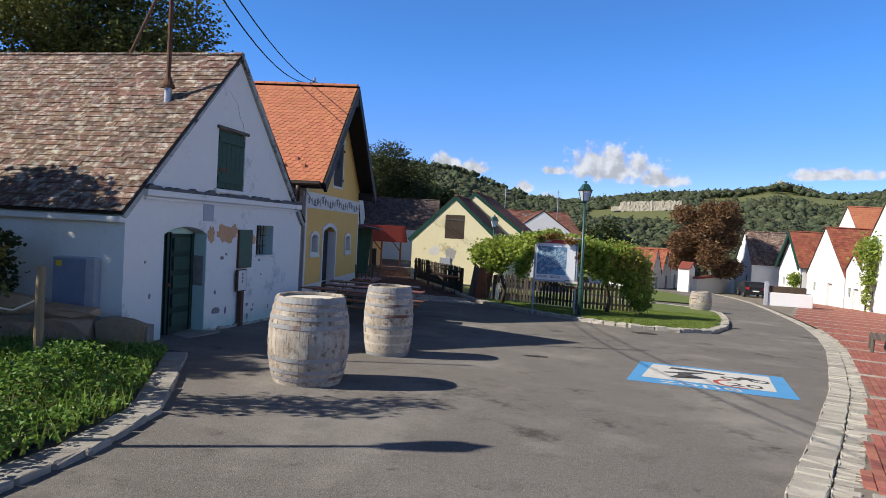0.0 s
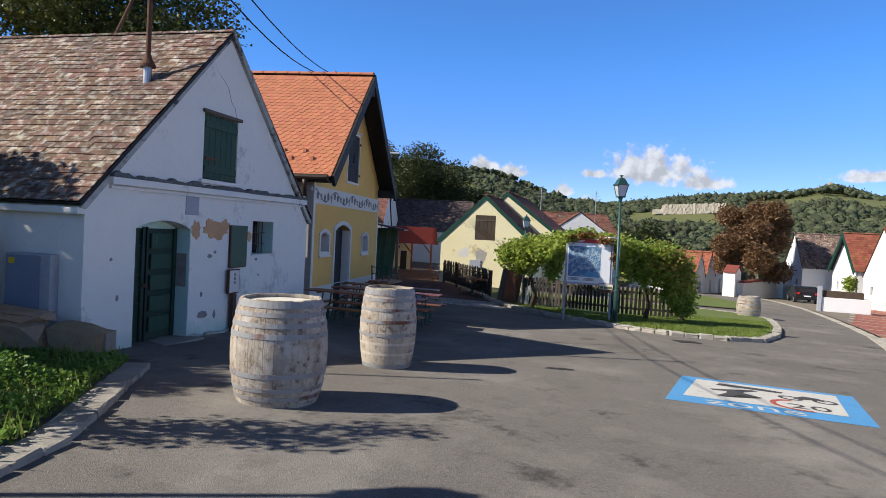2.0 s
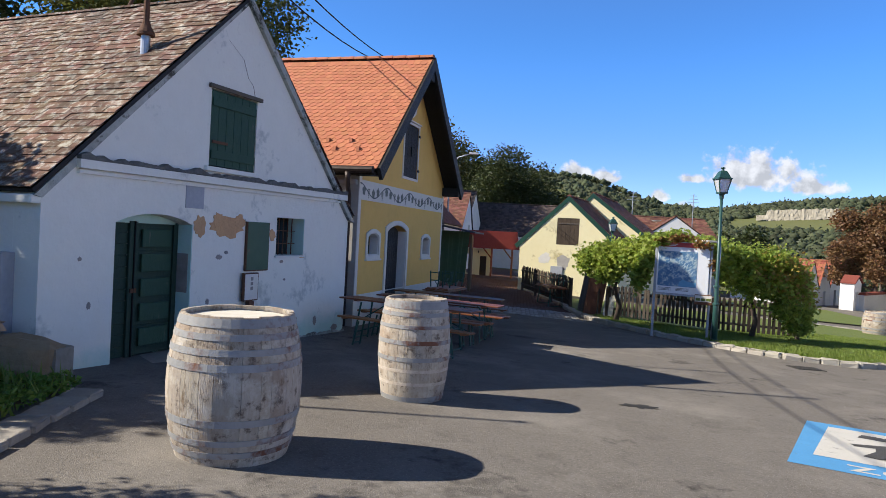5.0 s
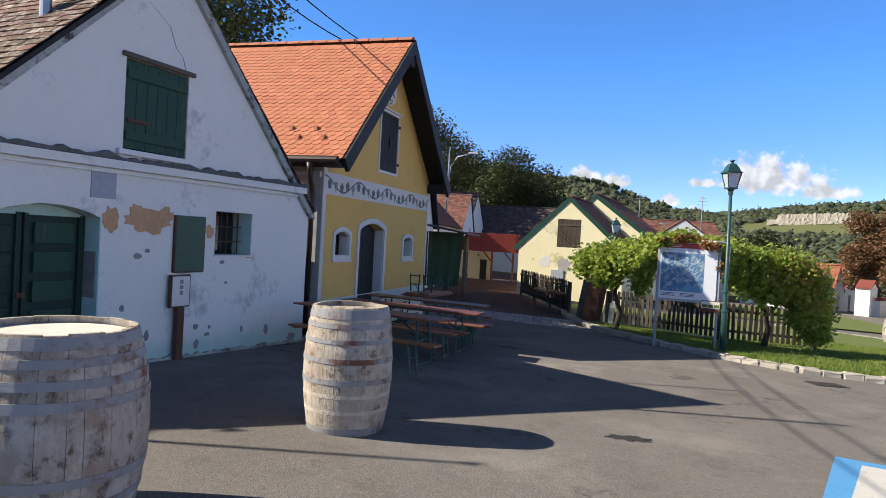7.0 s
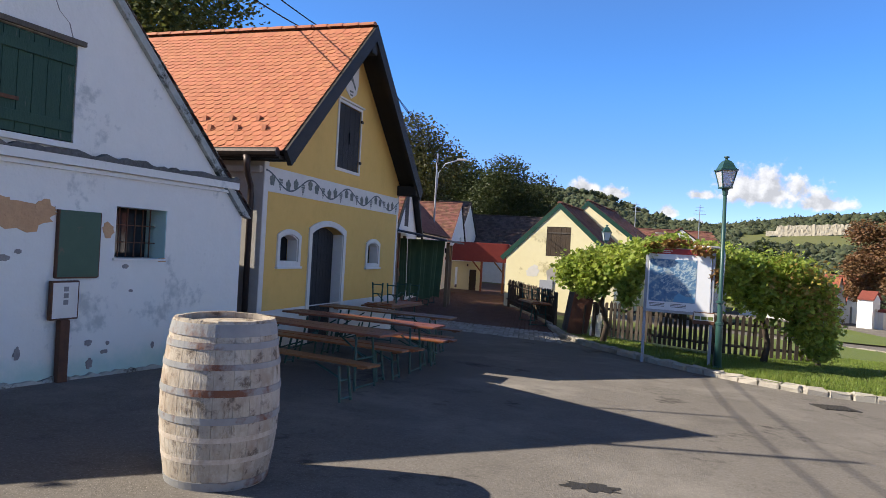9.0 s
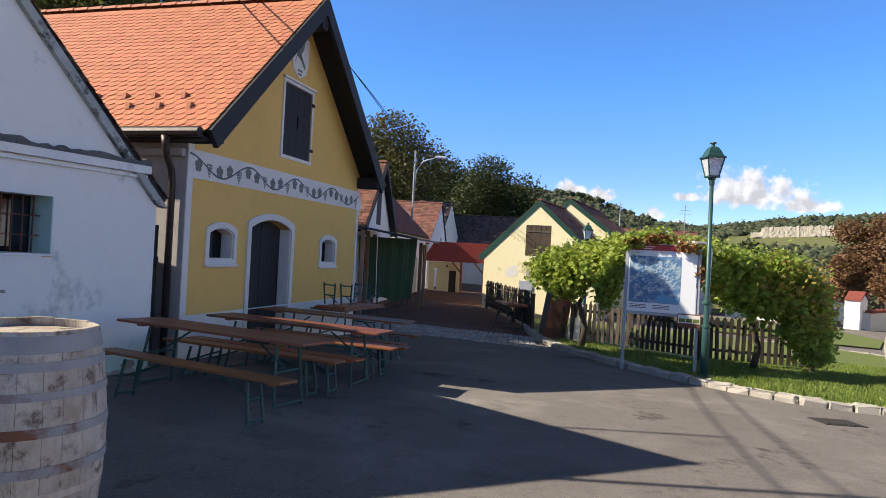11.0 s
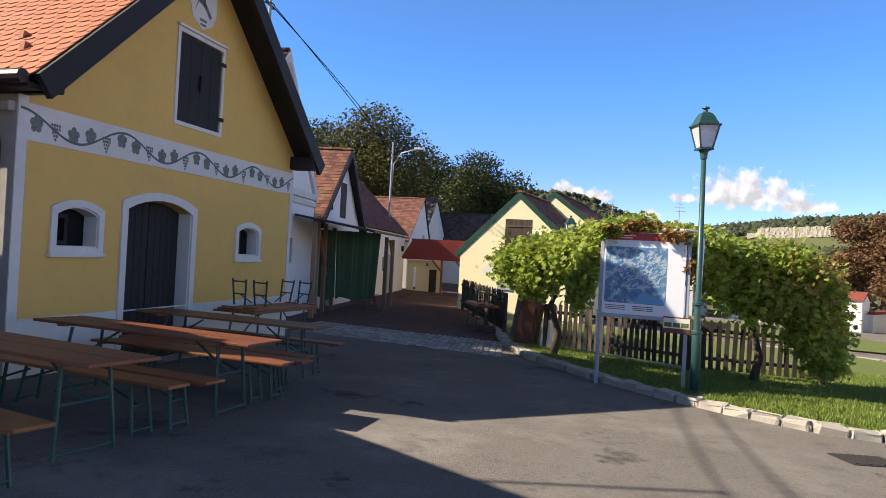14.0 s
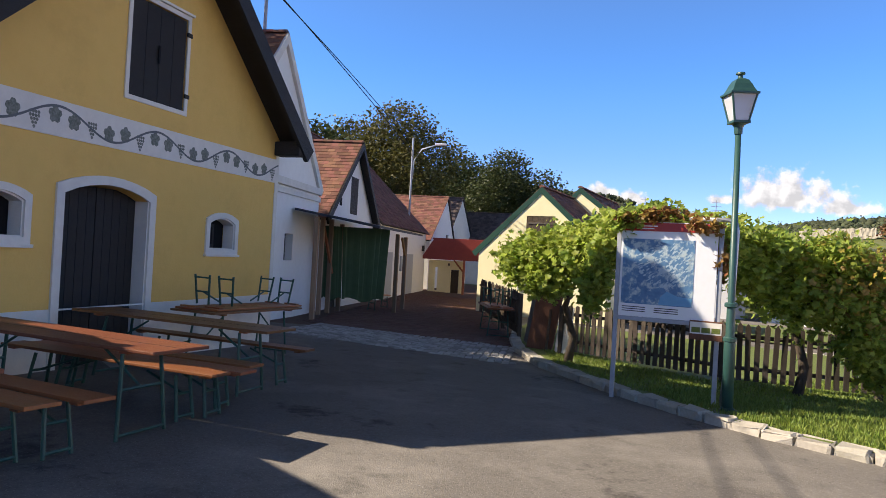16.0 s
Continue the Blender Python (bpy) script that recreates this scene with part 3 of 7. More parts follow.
def ground_sheet():
    verts, faces = [], []
    radii = [0.0] + [1.5 * 1.16 ** i for i in range(53)]
    n = 144
    for r in radii:
        for k in range(n):
            a = k * math.tau / n
            x, y = -1.7 + r * math.sin(a), -1.4 + r * math.cos(a)
            verts.append((x, y, gz(x, y) - 0.06))
    for i in range(len(radii) - 1):
        for k in range(n):
            j = (k + 1) % n
            faces.append((i * n + k, (i + 1) * n + k, (i + 1) * n + j, i * n + j))
    ob = raw("ground", verts, [f[::-1] for f in faces], mat("meadow", (0.075, 0.1, 0.028), (0.17, 0.165, 0.06), fine=0.4, coarse=0.02, blend=0.9, bump=0.3, bscale=3), None, "structure", "green and straw coloured meadow ground rising into hills")
    ob["category"] = "ground"
    for p in ob.data.polygons:
        p.use_smooth = True


ground_sheet()

KERB_ISLAND = [(1.35, 30.0), (1.4, 27.2), (1.62, 25.2), (2.1, 23.15), (3.2, 20.95), (3.98, 19.75), (4.75, 18.9), (5.6, 18.25), (6.9, 17.95), (8.1, 18.35), (9.6, 20.4), (11.1, 23.2), (12.3, 25.8), (13.2, 28.0), (13.3, 30.0), (12.2, 31.5), (9.5, 32.2)]
KERB_RIGHT = [(-3.0, -3.2), (0.0, 1.0), (1.78, 3.91), (3.53, 6.17), (5.8, 9.2), (7.99, 12.41), (10.2, 15.75), (12.25, 19.17), (14.6, 23.5), (16.76, 28.06), (20.0, 35.3), (23.39, 43.3), (26.64, 52.6), (28.5, 60.0)]
KERB_LEFT = [(-5.6, -2.0), (-4.9, 1.0), (-4.32, 3.3), (-4.12, 4.1), (-4.05, 5.3), (-4.25, 6.4), (-4.48, 7.4), (-4.75, 8.7)]

road_edge = [(-30, -12), (-4.0, -6.0)] + KERB_RIGHT + [(30, 75), (14, 75), (8, 40), (-1, 62), (-14, 62), (-14, 12), (-10, 9.3), (-12, -2)]
sheet("road", road_edge, 0.0, M_ASPHALT, "grey worn asphalt of the village square", "road", 1.2)
sheet("pavement", [(x + 0.3, y - 0.18) for x, y in KERB_RIGHT] + [(44, 66), (44, 20), (20, -4), (4, -8)], 0.012, M_JOINT, "sand bed of the red paved forecourt", "pavement", 1.2)
sheet("lane", [(-3.4, 26.4), (1.45, 26.0), (1.4, 30), (-0.2, 37), (-1.0, 62), (-9, 62), (-9, 24)], 0.008, M_LANE, "red brown brick lane between the press houses", "lane", 1.0)
sheet("planting_bed", [(x - 0.28, y) for x, y in KERB_LEFT] + [(-5.3, 9.1), (-9.5, 9.3), (-14, 4), (-14, -3)], 0.07, M_EARTH, "earth bed overgrown with weeds", "bed", 0.8)
sheet("lawn", KERB_ISLAND + [(4.0, 33.0), (1.6, 32.5)], 0.1, M_TURF, "mown lawn inside a granite kerb", "lawn", 0.8)
sheet("far_lawn", [(9.0, 36), (15.5, 35.5), (19.5, 43), (21, 52), (16, 55), (9, 48)], 0.06, M_TURF, "second mown lawn beside the road", "lawn", 1.5)


def along(poly, step):
    out, carry = [], 0.0
    for (x0, y0), (x1, y1) in zip(poly, poly[1:]):
        d = math.hypot(x1 - x0, y1 - y0)
        s = carry
        while s < d:
            t = s / d
            out.append((x0 + (x1 - x0) * t, y0 + (y1 - y0) * t, math.atan2(y1 - y0, x1 - x0)))
            s += step
        carry = s - d
    return out


def stone_mesh(name, lx, ly, lz, material, seed, rough=0.012):
    rng = random.Random(seed)
    bm = bmesh.new()
    box(bm, -lx / 2, lx / 2, -ly / 2, ly / 2, -lz, 0, min(lx, ly, lz) * 0.16)
    for v in bm.verts:
        v.co += Vector((rng.uniform(-1, 1), rng.uniform(-1, 1), rng.uniform(-1, 1))) * rough
    return mesh_of(name, bm, material)


def kerb(name, poly, lx, ly, lz, lift, material, label, step, limit=None, side=0.0, rough=0.012):
    root = thing(name, Matrix(), label, "kerb", "", "structure")
    meshes = [stone_mesh("kerbstone", lx, ly, lz, material, i, rough) for i in range(5)]
    for i, (x, y, a) in enumerate(along(poly, step)):
        if limit and not limit(x, y):
            continue
        x, y = x - math.sin(a) * side, y + math.cos(a) * side
        ob = new("kerbstone", meshes[i % 5])
        ob.parent = root
        ob.matrix_basis = Matrix.Translation((x, y, gz(x, y) + lift + random.uniform(-0.008, 0.008))) @ pose(0, 0, 0, random.uniform(-1, 1), random.uniform(-1, 1), math.degrees(a) + random.uniform(-2.5, 2.5) + 180 * (i % 2))
    return root


kerb("kerb_island", KERB_ISLAND, 0.36, 0.24, 0.2, 0.12, M_GRANITE, "rough pale granite kerb round the lawn", 0.375, rough=0.022)
kerb("kerb_left", KERB_LEFT, 0.34, 0.3, 0.16, 0.06, M_SLAB, "flat grey granite edging along the weed bed", 0.355)
kerb("kerb_right", KERB_RIGHT, 0.24, 0.3, 0.12, 0.03, M_GRANITE, "pale granite channel along the brick pavement", 0.255, side=-0.02)
kerb("kerb_right_inner", KERB_RIGHT[1:9], 0.12, 0.22, 0.1, 0.02, M_GRANITE, "second row of small granite setts along the pavement", 0.16, side=-0.3)


def set_pieces(name, parent, spots, mesh_list, near_limit, piece, material):
    """The nearest pieces one by one, the rest joined."""
    verts, faces = [], []
    base = [([tuple(v.co) for v in me.vertices], [tuple(p.vertices) for p in me.polygons]) for me in mesh_list]
    for i, (m, near) in enumerate(spots):
        k = i % len(mesh_list)
        if near and near_limit > 0:
            near_limit -= 1
            ob = new(piece, mesh_list[k])
            ob.parent = parent
            ob.matrix_basis = m
        else:
            o = len(verts)
            verts += [m @ Vector(v) for v in base[k][0]]
            faces += [tuple(a + o for a in f) for f in base[k][1]]
    if verts:
        raw(name, verts, faces, material, parent, "stuff")


def block_mesh(name, lx, ly, lz, material, b=0.006):
    """A low block with sloping edges, open below."""
    v = [(-lx / 2, -ly / 2, -lz), (lx / 2, -ly / 2, -lz), (lx / 2, ly / 2, -lz), (-lx / 2, ly / 2, -lz)]
    v += [(-lx / 2 + b, -ly / 2 + b, 0), (lx / 2 - b, -ly / 2 + b, 0), (lx / 2 - b, ly / 2 - b, 0), (-lx / 2 + b, ly / 2 - b, 0)]
    me = bpy.data.meshes.new(name)
    me.from_pydata(v, [], [(4, 5, 6, 7), (0, 1, 5, 4), (1, 2, 6, 5), (2, 3, 7, 6), (3, 0, 4, 7)])
    me.materials.append(material)
    return me


def tilt_on_ground(x, y, lift, yaw):
    return Matrix.Translation((x, y, gz(x, y) + lift)) @ pose(0, 0, 0, math.degrees(-0.0306), math.degrees(0.0294), 0) @ pose(0, 0, 0, 0, 0, yaw)


def inside(x, y, poly):
    c = False
    for (x0, y0), (x1, y1) in zip(poly, poly[1:] + poly[:1]):
        if (y0 > y) != (y1 > y) and x < (x1 - x0) * (y - y0) / (y1 - y0) + x0:
            c = not c
    return c


def paving():
    # red pavers with pale cross bands beside the road
    root = thing("paving", Matrix(), "red clay pavers with pale granite cross bands", "pavement", "", "structure")
    area = [(x + 0.36, y - 0.22) for x, y in KERB_RIGHT[1:]] + [(40, 60), (36, 44), (22, 14), (9, -2)]
    d, n = Vector((0.55, 0.835)), Vector((0.835, -0.55))
    me = [block_mesh("paver", 0.215, 0.105, 0.03, M_PAVER)]
    spots = []
    for i in range(-20, 330):
        for j in range(-16, 150):
            s, w = i * 0.22 + (0.11 if j % 2 else 0), j * 0.11
            x, y = 2.2 + d.x * s + n.x * w, 2.6 + d.y * s + n.y * w
            if y > 62 or x > 34 or not inside(x, y, area):
                continue
            if (s + 1.85) % 3.05 < 0.3:
                continue
            spots.append((tilt_on_ground(x, y, 0.03 + random.uniform(-0.002, 0.002), math.degrees(math.atan2(d.y, d.x)) + random.uniform(-0.6, 0.6)), y < 9.5 and w < 1.2))
    set_pieces("far_pavers", root, spots, me, 300, "paver", M_PAVER)
    bands = [block_mesh("band_slab", 0.36, 0.27, 0.03, M_GRANITE)]
    spots = []
    for k in range(-2, 21):
        s = -1.85 + 0.04 + 3.05 * k
        for j in range(-5, 36):
            w = j * 0.37
            x, y = 2.2 + d.x * s + n.x * w, 2.6 + d.y * s + n.y * w
            if x < 34 and y < 62 and inside(x, y, area):
                spots.append((tilt_on_ground(x, y, 0.034, math.degrees(math.atan2(n.y, n.x))), True))
    set_pieces("far_band_slabs", root, spots, bands, 120, "band_slab", M_GRANITE)


def cobbles():
    root = thing("cobble_strip", Matrix(), "strip of grey granite cobbles across the lane", "cobbles", "", "structure")
    me = [block_mesh("cobble", 0.13 + 0.008 * i, 0.125, 0.03, M_COBBLE, 0.022) for i in range(3)]
    spots = []
    poly = [(-3.6, 24.3), (1.56, 23.0), (1.42, 26.1), (-3.5, 27.0)]
    for i in range(-2, 42):
        for j in range(0, 34):
            x, y = -3.7 + i * 0.142 + random.uniform(-0.01, 0.01), 22.9 + j * 0.138 + 0.03 * math.sin(i * 0.9) + random.uniform(-0.01, 0.01)
            if inside(x, y, poly):
                spots.append((tilt_on_ground(x, y, 0.022 + random.uniform(-0.005, 0.004), random.uniform(-9, 9)), y < 24.6))
    set_pieces("far_cobbles", root, spots, me, 300, "cobble", M_COBBLE)
    lane = thing("lane_paving", Matrix(), "red brown brick paving of the lane", "pavement", "", "structure")
    me = [block_mesh("brick", 0.235, 0.115, 0.02, M_LANE)]
    spots = []
    poly = [(-3.9, 27.0), (1.4, 26.15), (1.1, 30), (-0.4, 37), (-0.6, 44), (-4.6, 44)]
    for i in range(0, 24):
        for j in range(0, 150):
            x, y = -4.5 + i * 0.25 + (0.125 if j % 2 else 0), 26.1 + j * 0.125
            if inside(x, y, poly):
                spots.append((tilt_on_ground(x, y, 0.022 + random.uniform(-0.003, 0.003), random.uniform(-1, 1)), y < 29.5))
    set_pieces("far_bricks", lane, spots, me, 300, "brick", M_LANE)


def text_mesh(txt, size):
    cu = bpy.data.curves.new("letters", "FONT")
    cu.body, cu.size, cu.extrude = txt, size, 0.0
    tmp = bpy.data.objects.new("letters", cu)
    scene.collection.objects.link(tmp)
    me = bpy.data.meshes.new_from_object(tmp.evaluated_get(bpy.context.evaluated_depsgraph_get()))
    bpy.data.objects.remove(tmp)
    return me


def letters(txt, size, material, parent, m, name="lettering", stretch=(1, 1)):
    me = text_mesh(txt, size)
    me.transform(Matrix.Diagonal((stretch[0], stretch[1], 1, 1)))
    me.materials.clear()
    me.materials.append(material)
    ob = new(name, me)
    ob.parent = parent
    ob.matrix_basis = m
    return ob


def flat_poly(pts, z):
    bm = bmesh.new()
    bm.faces.new([bm.verts.new((x, y, z)) for x, y in pts])
    bmesh.ops.triangulate(bm, faces=bm.faces)
    return bm


def disc(cx, cy, r, z, n=24, r_in=0.0, a0=0.0, a1=math.tau):
    bm = bmesh.new()
    ring = [(math.cos(a0 + (a1 - a0) * k / n), math.sin(a0 + (a1 - a0) * k / n)) for k in range(n + 1)]
    out = [bm.verts.new((cx + r * c, cy + r * s, z)) for c, s in ring]
    if r_in:
        inn = [bm.verts.new((cx + r_in * c, cy + r_in * s, z)) for c, s in ring]
        for k in range(n):
            bm.faces.new((out[k], out[k + 1], inn[k + 1], inn[k]))
    else:
        bm.faces.new(out[:-1])
    return bm


def zone_marking():
    m = tilt_on_ground(2.15, 9.12, 0.004, -19.0)
    root = thing("road_marking", m, "blue and white pedestrian zone marking painted on asphalt", "road marking")
    w, h = 2.55, 2.4
    part("blue_field", flat_poly([(0, 0), (w, -0.02), (w + 0.28, h), (0.3, h)], 0), M_BLUE, root)
    part("white_field", flat_poly([(0.25, 0.5), (w - 0.22, 0.48), (w, h - 0.2), (0.52, h - 0.2)], 0.003), M_ROADWHITE, root)
    letters("zone", 0.62, M_ROADWHITE, root, pose(0.52, 0.1, 0.003), "lettering", (1.05, 0.85))
    # running figure shape, cycle shape and speed ring as plain shapes
    part("figure_body", flat_poly([(0.72, 0.82), (0.86, 0.78), (1.05, 1.12), (1.3, 1.0), (1.36, 1.1), (1.12, 1.3), (1.16, 1.45), (1.38, 1.62), (1.3, 1.7), (0.95, 1.5), (0.66, 1.36), (0.7, 1.26), (0.9, 1.32), (0.88, 1.15)], 0.006), M_ROADBLACK, root)
    part("vehicle_bar", flat_poly([(0.78, 1.8), (1.7, 1.74), (1.76, 1.86), (1.5, 1.96), (0.85, 2.0)], 0.006), M_ROADBLACK, root)
    part("cycle_wheel", disc(1.78, 1.42, 0.17, 0.006, 20, 0.11), M_ROADBLACK, root)
    part("cycle_wheel", disc(2.24, 1.42, 0.17, 0.006, 20, 0.11), M_ROADBLACK, root)
    part("cycle_frame", flat_poly([(1.8, 1.4), (2.0, 1.72), (2.2, 1.66), (2.26, 1.42), (2.12, 1.5), (1.98, 1.42)], 0.007), M_ROADBLACK, root)
    part("speed_ring", disc(1.82, 0.84, 0.4, 0.006, 28, 0.32, math.radians(100), math.radians(285)), M_ROADRED, root)
    letters("20", 0.55, M_ROADBLACK, root, pose(1.62, 0.62, 0.007), "digits", (1.05, 0.8))


def asphalt_details():
    rng = random.Random(17)
    p = [(1.08 + r * 0.29 * math.cos(a), 11.02 + r * 0.15 * math.sin(a)) for a, r in ((i * math.tau / 26, 0.75 + rng.uniform(-0.28, 0.25)) for i in range(26))]
    bm = bmesh.new()
    bm.faces.new([bm.verts.new((x, y, gz(x, y) + 0.005)) for x, y in p])
    structure("asphalt_patch", bm, M_ASPHALT_DARK, "small dark bitumen patch on the asphalt", "patch")
    drain = thing("drain_cover", tilt_on_ground(5.45, 16.85, 0.004, 10), "cast iron drain grate set in the asphalt by the kerb", "drain cover")
    part("frame", boxed(-0.3, 0.3, -0.22, 0.22, -0.02, 0.006), M_ASPHALT_DARK, drain)
    for k in range(7):
        part("bar", boxed(-0.26 + k * 0.075, -0.225 + k * 0.075, -0.19, 0.19, 0.004, 0.014), M_ASPHALT_DARK, drain)


# ---- foliage ----
def leaf_cloud(name, centres, size, material, parent, label="", seed=1, kind="stuff", flat=0.35, lobed=False):
    """Many small leaves; centres is an n x 3 array."""
    rng = np.random.default_rng(seed)
    n = len(centres)
    a = rng.normal(size=(n, 3))
    a[:, 2] *= flat
    a /= np.linalg.norm(a, axis=1)[:, None]
    b = rng.normal(size=(n, 3))
    b -= (b * a).sum(1)[:, None] * a
    b /= np.linalg.norm(b, axis=1)[:, None]
    c = np.cross(a, b)
    s = size * rng.uniform(0.6, 1.35, n)[:, None]
    fold = 0.25
    if lobed:
        # a vine leaf: five lobes round its stalk, cupped
        ring = ((-0.42, 0.0, 0.0), (-0.5, 0.3, 0.06), (-0.05, 0.3, 0.05), (0.05, 0.56, 0.14), (0.28, 0.26, 0.04), (0.6, 0.0, 0.1), (0.28, -0.26, 0.04), (0.05, -0.56, 0.14), (-0.05, -0.3, 0.05), (-0.5, -0.3, 0.06))
        k = len(ring)
        v = np.stack([centres - c * s * 0.06] + [centres + a * s * p + b * s * q + c * s * r for p, q, r in ring], 1).reshape(-1, 3)
        i = np.arange(n) * (k + 1)
        faces = np.concatenate([np.stack([i, i + 1 + m, i + 1 + (m + 1) % k], 1) for m in range(k)])
    else:
        v = np.stack([centres - a * s * 0.5, centres + b * s * 0.42 + c * s * fold, centres + a * s * 0.55, centres - b * s * 0.42 + c * s * fold], 1).reshape(-1, 3)
        i = np.arange(n) * 4
        faces = np.concatenate([np.stack([i, i + 1, i + 2], 1), np.stack([i, i + 2, i + 3], 1)])
    me = bpy.data.meshes.new(name)
    me.from_pydata(v.tolist(), [], faces.tolist())
    me.materials.append(material)
    ob = new(name, me)
    ob.parent = parent
    return tagged(ob, label, "", "", kind)


def blob_points(rng, blobs, n, shell=0.3, loose=0.17):
    vol = np.array([b[3] * b[4] * b[5] for b in blobs]) ** 0.75
    pick = rng.choice(len(blobs), n, p=vol / vol.sum())
    d = rng.normal(size=(n, 3))
    d /= np.linalg.norm(d, axis=1)[:, None]
    r = shell + (1 - shell) * rng.random(n) ** 0.6
    r *= 1 + loose * rng.normal(size=n)
    bl = np.array(blobs)[pick]
    return bl[:, :3] + d * bl[:, 3:6] * r[:, None]


def tree(name, x, y, height, spread, leaf, leaf_size, count, label, seed, trunk_h=0.28, base=None, shape=1.0, tr=None):
    rng = np.random.default_rng(seed)
    z = gz(x, y) if base is None else base
    root = thing(name, pose(x, y, z - 0.1), label, "tree")
    th = height * trunk_h
    r0 = tr or max(0.1, height * 0.022)
    top = Vector((rng.uniform(-0.3, 0.3), rng.uniform(-0.3, 0.3), height * 0.72))
    part("trunk", tubed([(0, 0, 0), (0.05, 0.03, th * 0.5), (top.x * 0.4, top.y * 0.4, th), (top.x * 0.8, top.y * 0.8, height * 0.5), top], [r0 * 1.3, r0, r0 * 0.85, r0 * 0.5, r0 * 0.12], 10), M_BARK, root, "", True)
    blobs = [(top.x, top.y, height * 0.78, spread * 0.4, spread * 0.4, height * 0.2)]
    k = 11
    for i in range(k):
        a = i * 2.4 + rng.uniform(-0.4, 0.4)
        hz = th + (height * 0.84 - th) * ((i + 0.5) / k)
        reach = spread * rng.uniform(0.5, 0.82) * (1.0 - 0.5 * max(0, (hz / height - 0.5)) * 2 * shape)
        tip = (reach * math.cos(a), reach * math.sin(a), hz + height * 0.06)
        s = spread * rng.uniform(0.28, 0.44)
        blobs.append((tip[0], tip[1], tip[2], s, s, s * rng.uniform(0.7, 1.0)))
        part("limb", tubed([(top.x * 0.6, top.y * 0.6, hz * 0.72), (tip[0] * 0.5, tip[1] * 0.5, hz * 0.88), tip], [r0 * 0.5, r0 * 0.3, r0 * 0.08], 6), M_BARK, root)
    blobs.append((top.x * 0.6, top.y * 0.6, height * 0.55, spread * 0.66, spread * 0.66, height * 0.3))
    leaf_cloud("crown", blob_points(rng, blobs, count, 0.3, 0.1), leaf_size, leaf, root, "", seed)
    return root


# ---- roofs and houses ----
def tile_mesh(name, w, length, th, material, rounded=False):
    if rounded:
        tail = [(-w / 2, 0.0), (-w * 0.34, -0.035), (-w * 0.12, -0.055), (w * 0.12, -0.055), (w * 0.34, -0.035), (w / 2, 0.0)]
    else:
        tail = [(-w / 2, -0.01), (w / 2, -0.01)]
    n = len(tail)
    top = [(x, y, th * 2.2) for x, y in tail] + [(w / 2, length, th * 0.6), (-w / 2, length, th * 0.6)]
    low = [(x, y, th * 1.1) for x, y in tail]
    v = top + low
    f = [tuple(range(n + 2))]
    for i in range(n - 1):
        f.append((n + 2 + i, n + 3 + i, i + 1, i))
    f += [(n + 1, 0, n + 2), (n - 1, n, 2 * n + 1)]
    me = bpy.data.meshes.new(name)
    me.from_pydata(v, [], [t[::-1] if len(t) == 0 else t for t in f])
    me.materials.append(material)
    return me


def tile_roof(parent, p0, u, v, width, length, tw, exp, material, rounded=False, near=None, limit=0, jitter=0.004, seed=3, gaps=0.0):
    """Rows of tiles; p0 the eave's corner, u along the eave, v up the slope."""
    rng = random.Random(seed)
    u, v = Vector(u).normalized(), Vector(v).normalized()
    n = u.cross(v)
    if n.z < 0:
        n = -n
    x = v.cross(n)
    rot = Matrix((x, v, n)).transposed().to_4x4()
    me = tile_mesh("tile", tw * 0.97, exp * 1.5, 0.011, material, rounded)
    spots = []
    rows = int(length / exp)
    cols = int(width / tw)
    for r in range(rows):
        for c in range(cols + r % 2):
            s = (c % cols + 0.5 + (0.5 if r % 2 else 0.0)) * tw
            if s > width:
                continue
            lone = Matrix.Diagonal((0.5, 1, 1, 1)) if r % 2 and c == cols else Matrix.Identity(4)
            s = 0.25 * tw if r % 2 and c == cols else s
            q = Vector(p0) + u * s + v * (r * exp) + n * (0.012 + rng.uniform(0, jitter))
            m = Matrix.Translation(q) @ rot @ pose(0, 0, 0, rng.uniform(-1, 1) * jitter * 250, rng.uniform(-1, 1) * jitter * 200, rng.uniform(-1, 1) * jitter * 350) @ lone
            spots.append((m, bool(near and near(s, r * exp))))
    set_pieces("tiles", parent, spots, [me], limit, "tile", material)


def ridge_tiles(parent, a, b, material, size=0.12, step=0.36):
    a, b = Vector(a), Vector(b)
    d = b - a
    way = d.normalized()
    side = way.cross(Vector((0, 0, 1))).normalized()
    up = side.cross(way)
    verts, faces = [], []
    for k in range(max(1, int(d.length / step))):
        for e, (s0, r) in enumerate(((k * step, size), (k * step + step * 1.03, size * 0.88))):
            for i in range(7):
                t = math.pi * i / 6
                verts.append(a + way * s0 + side * math.cos(t) * r + up * (math.sin(t) * r * 0.75 - 0.02))
        o = len(verts) - 14
        faces += [(o + i, o + i + 1, o + 8 + i, o + 7 + i) for i in range(6)] + [tuple(o + i for i in range(7))]
    raw("ridge_tiles", verts, faces, material, parent, "stuff")


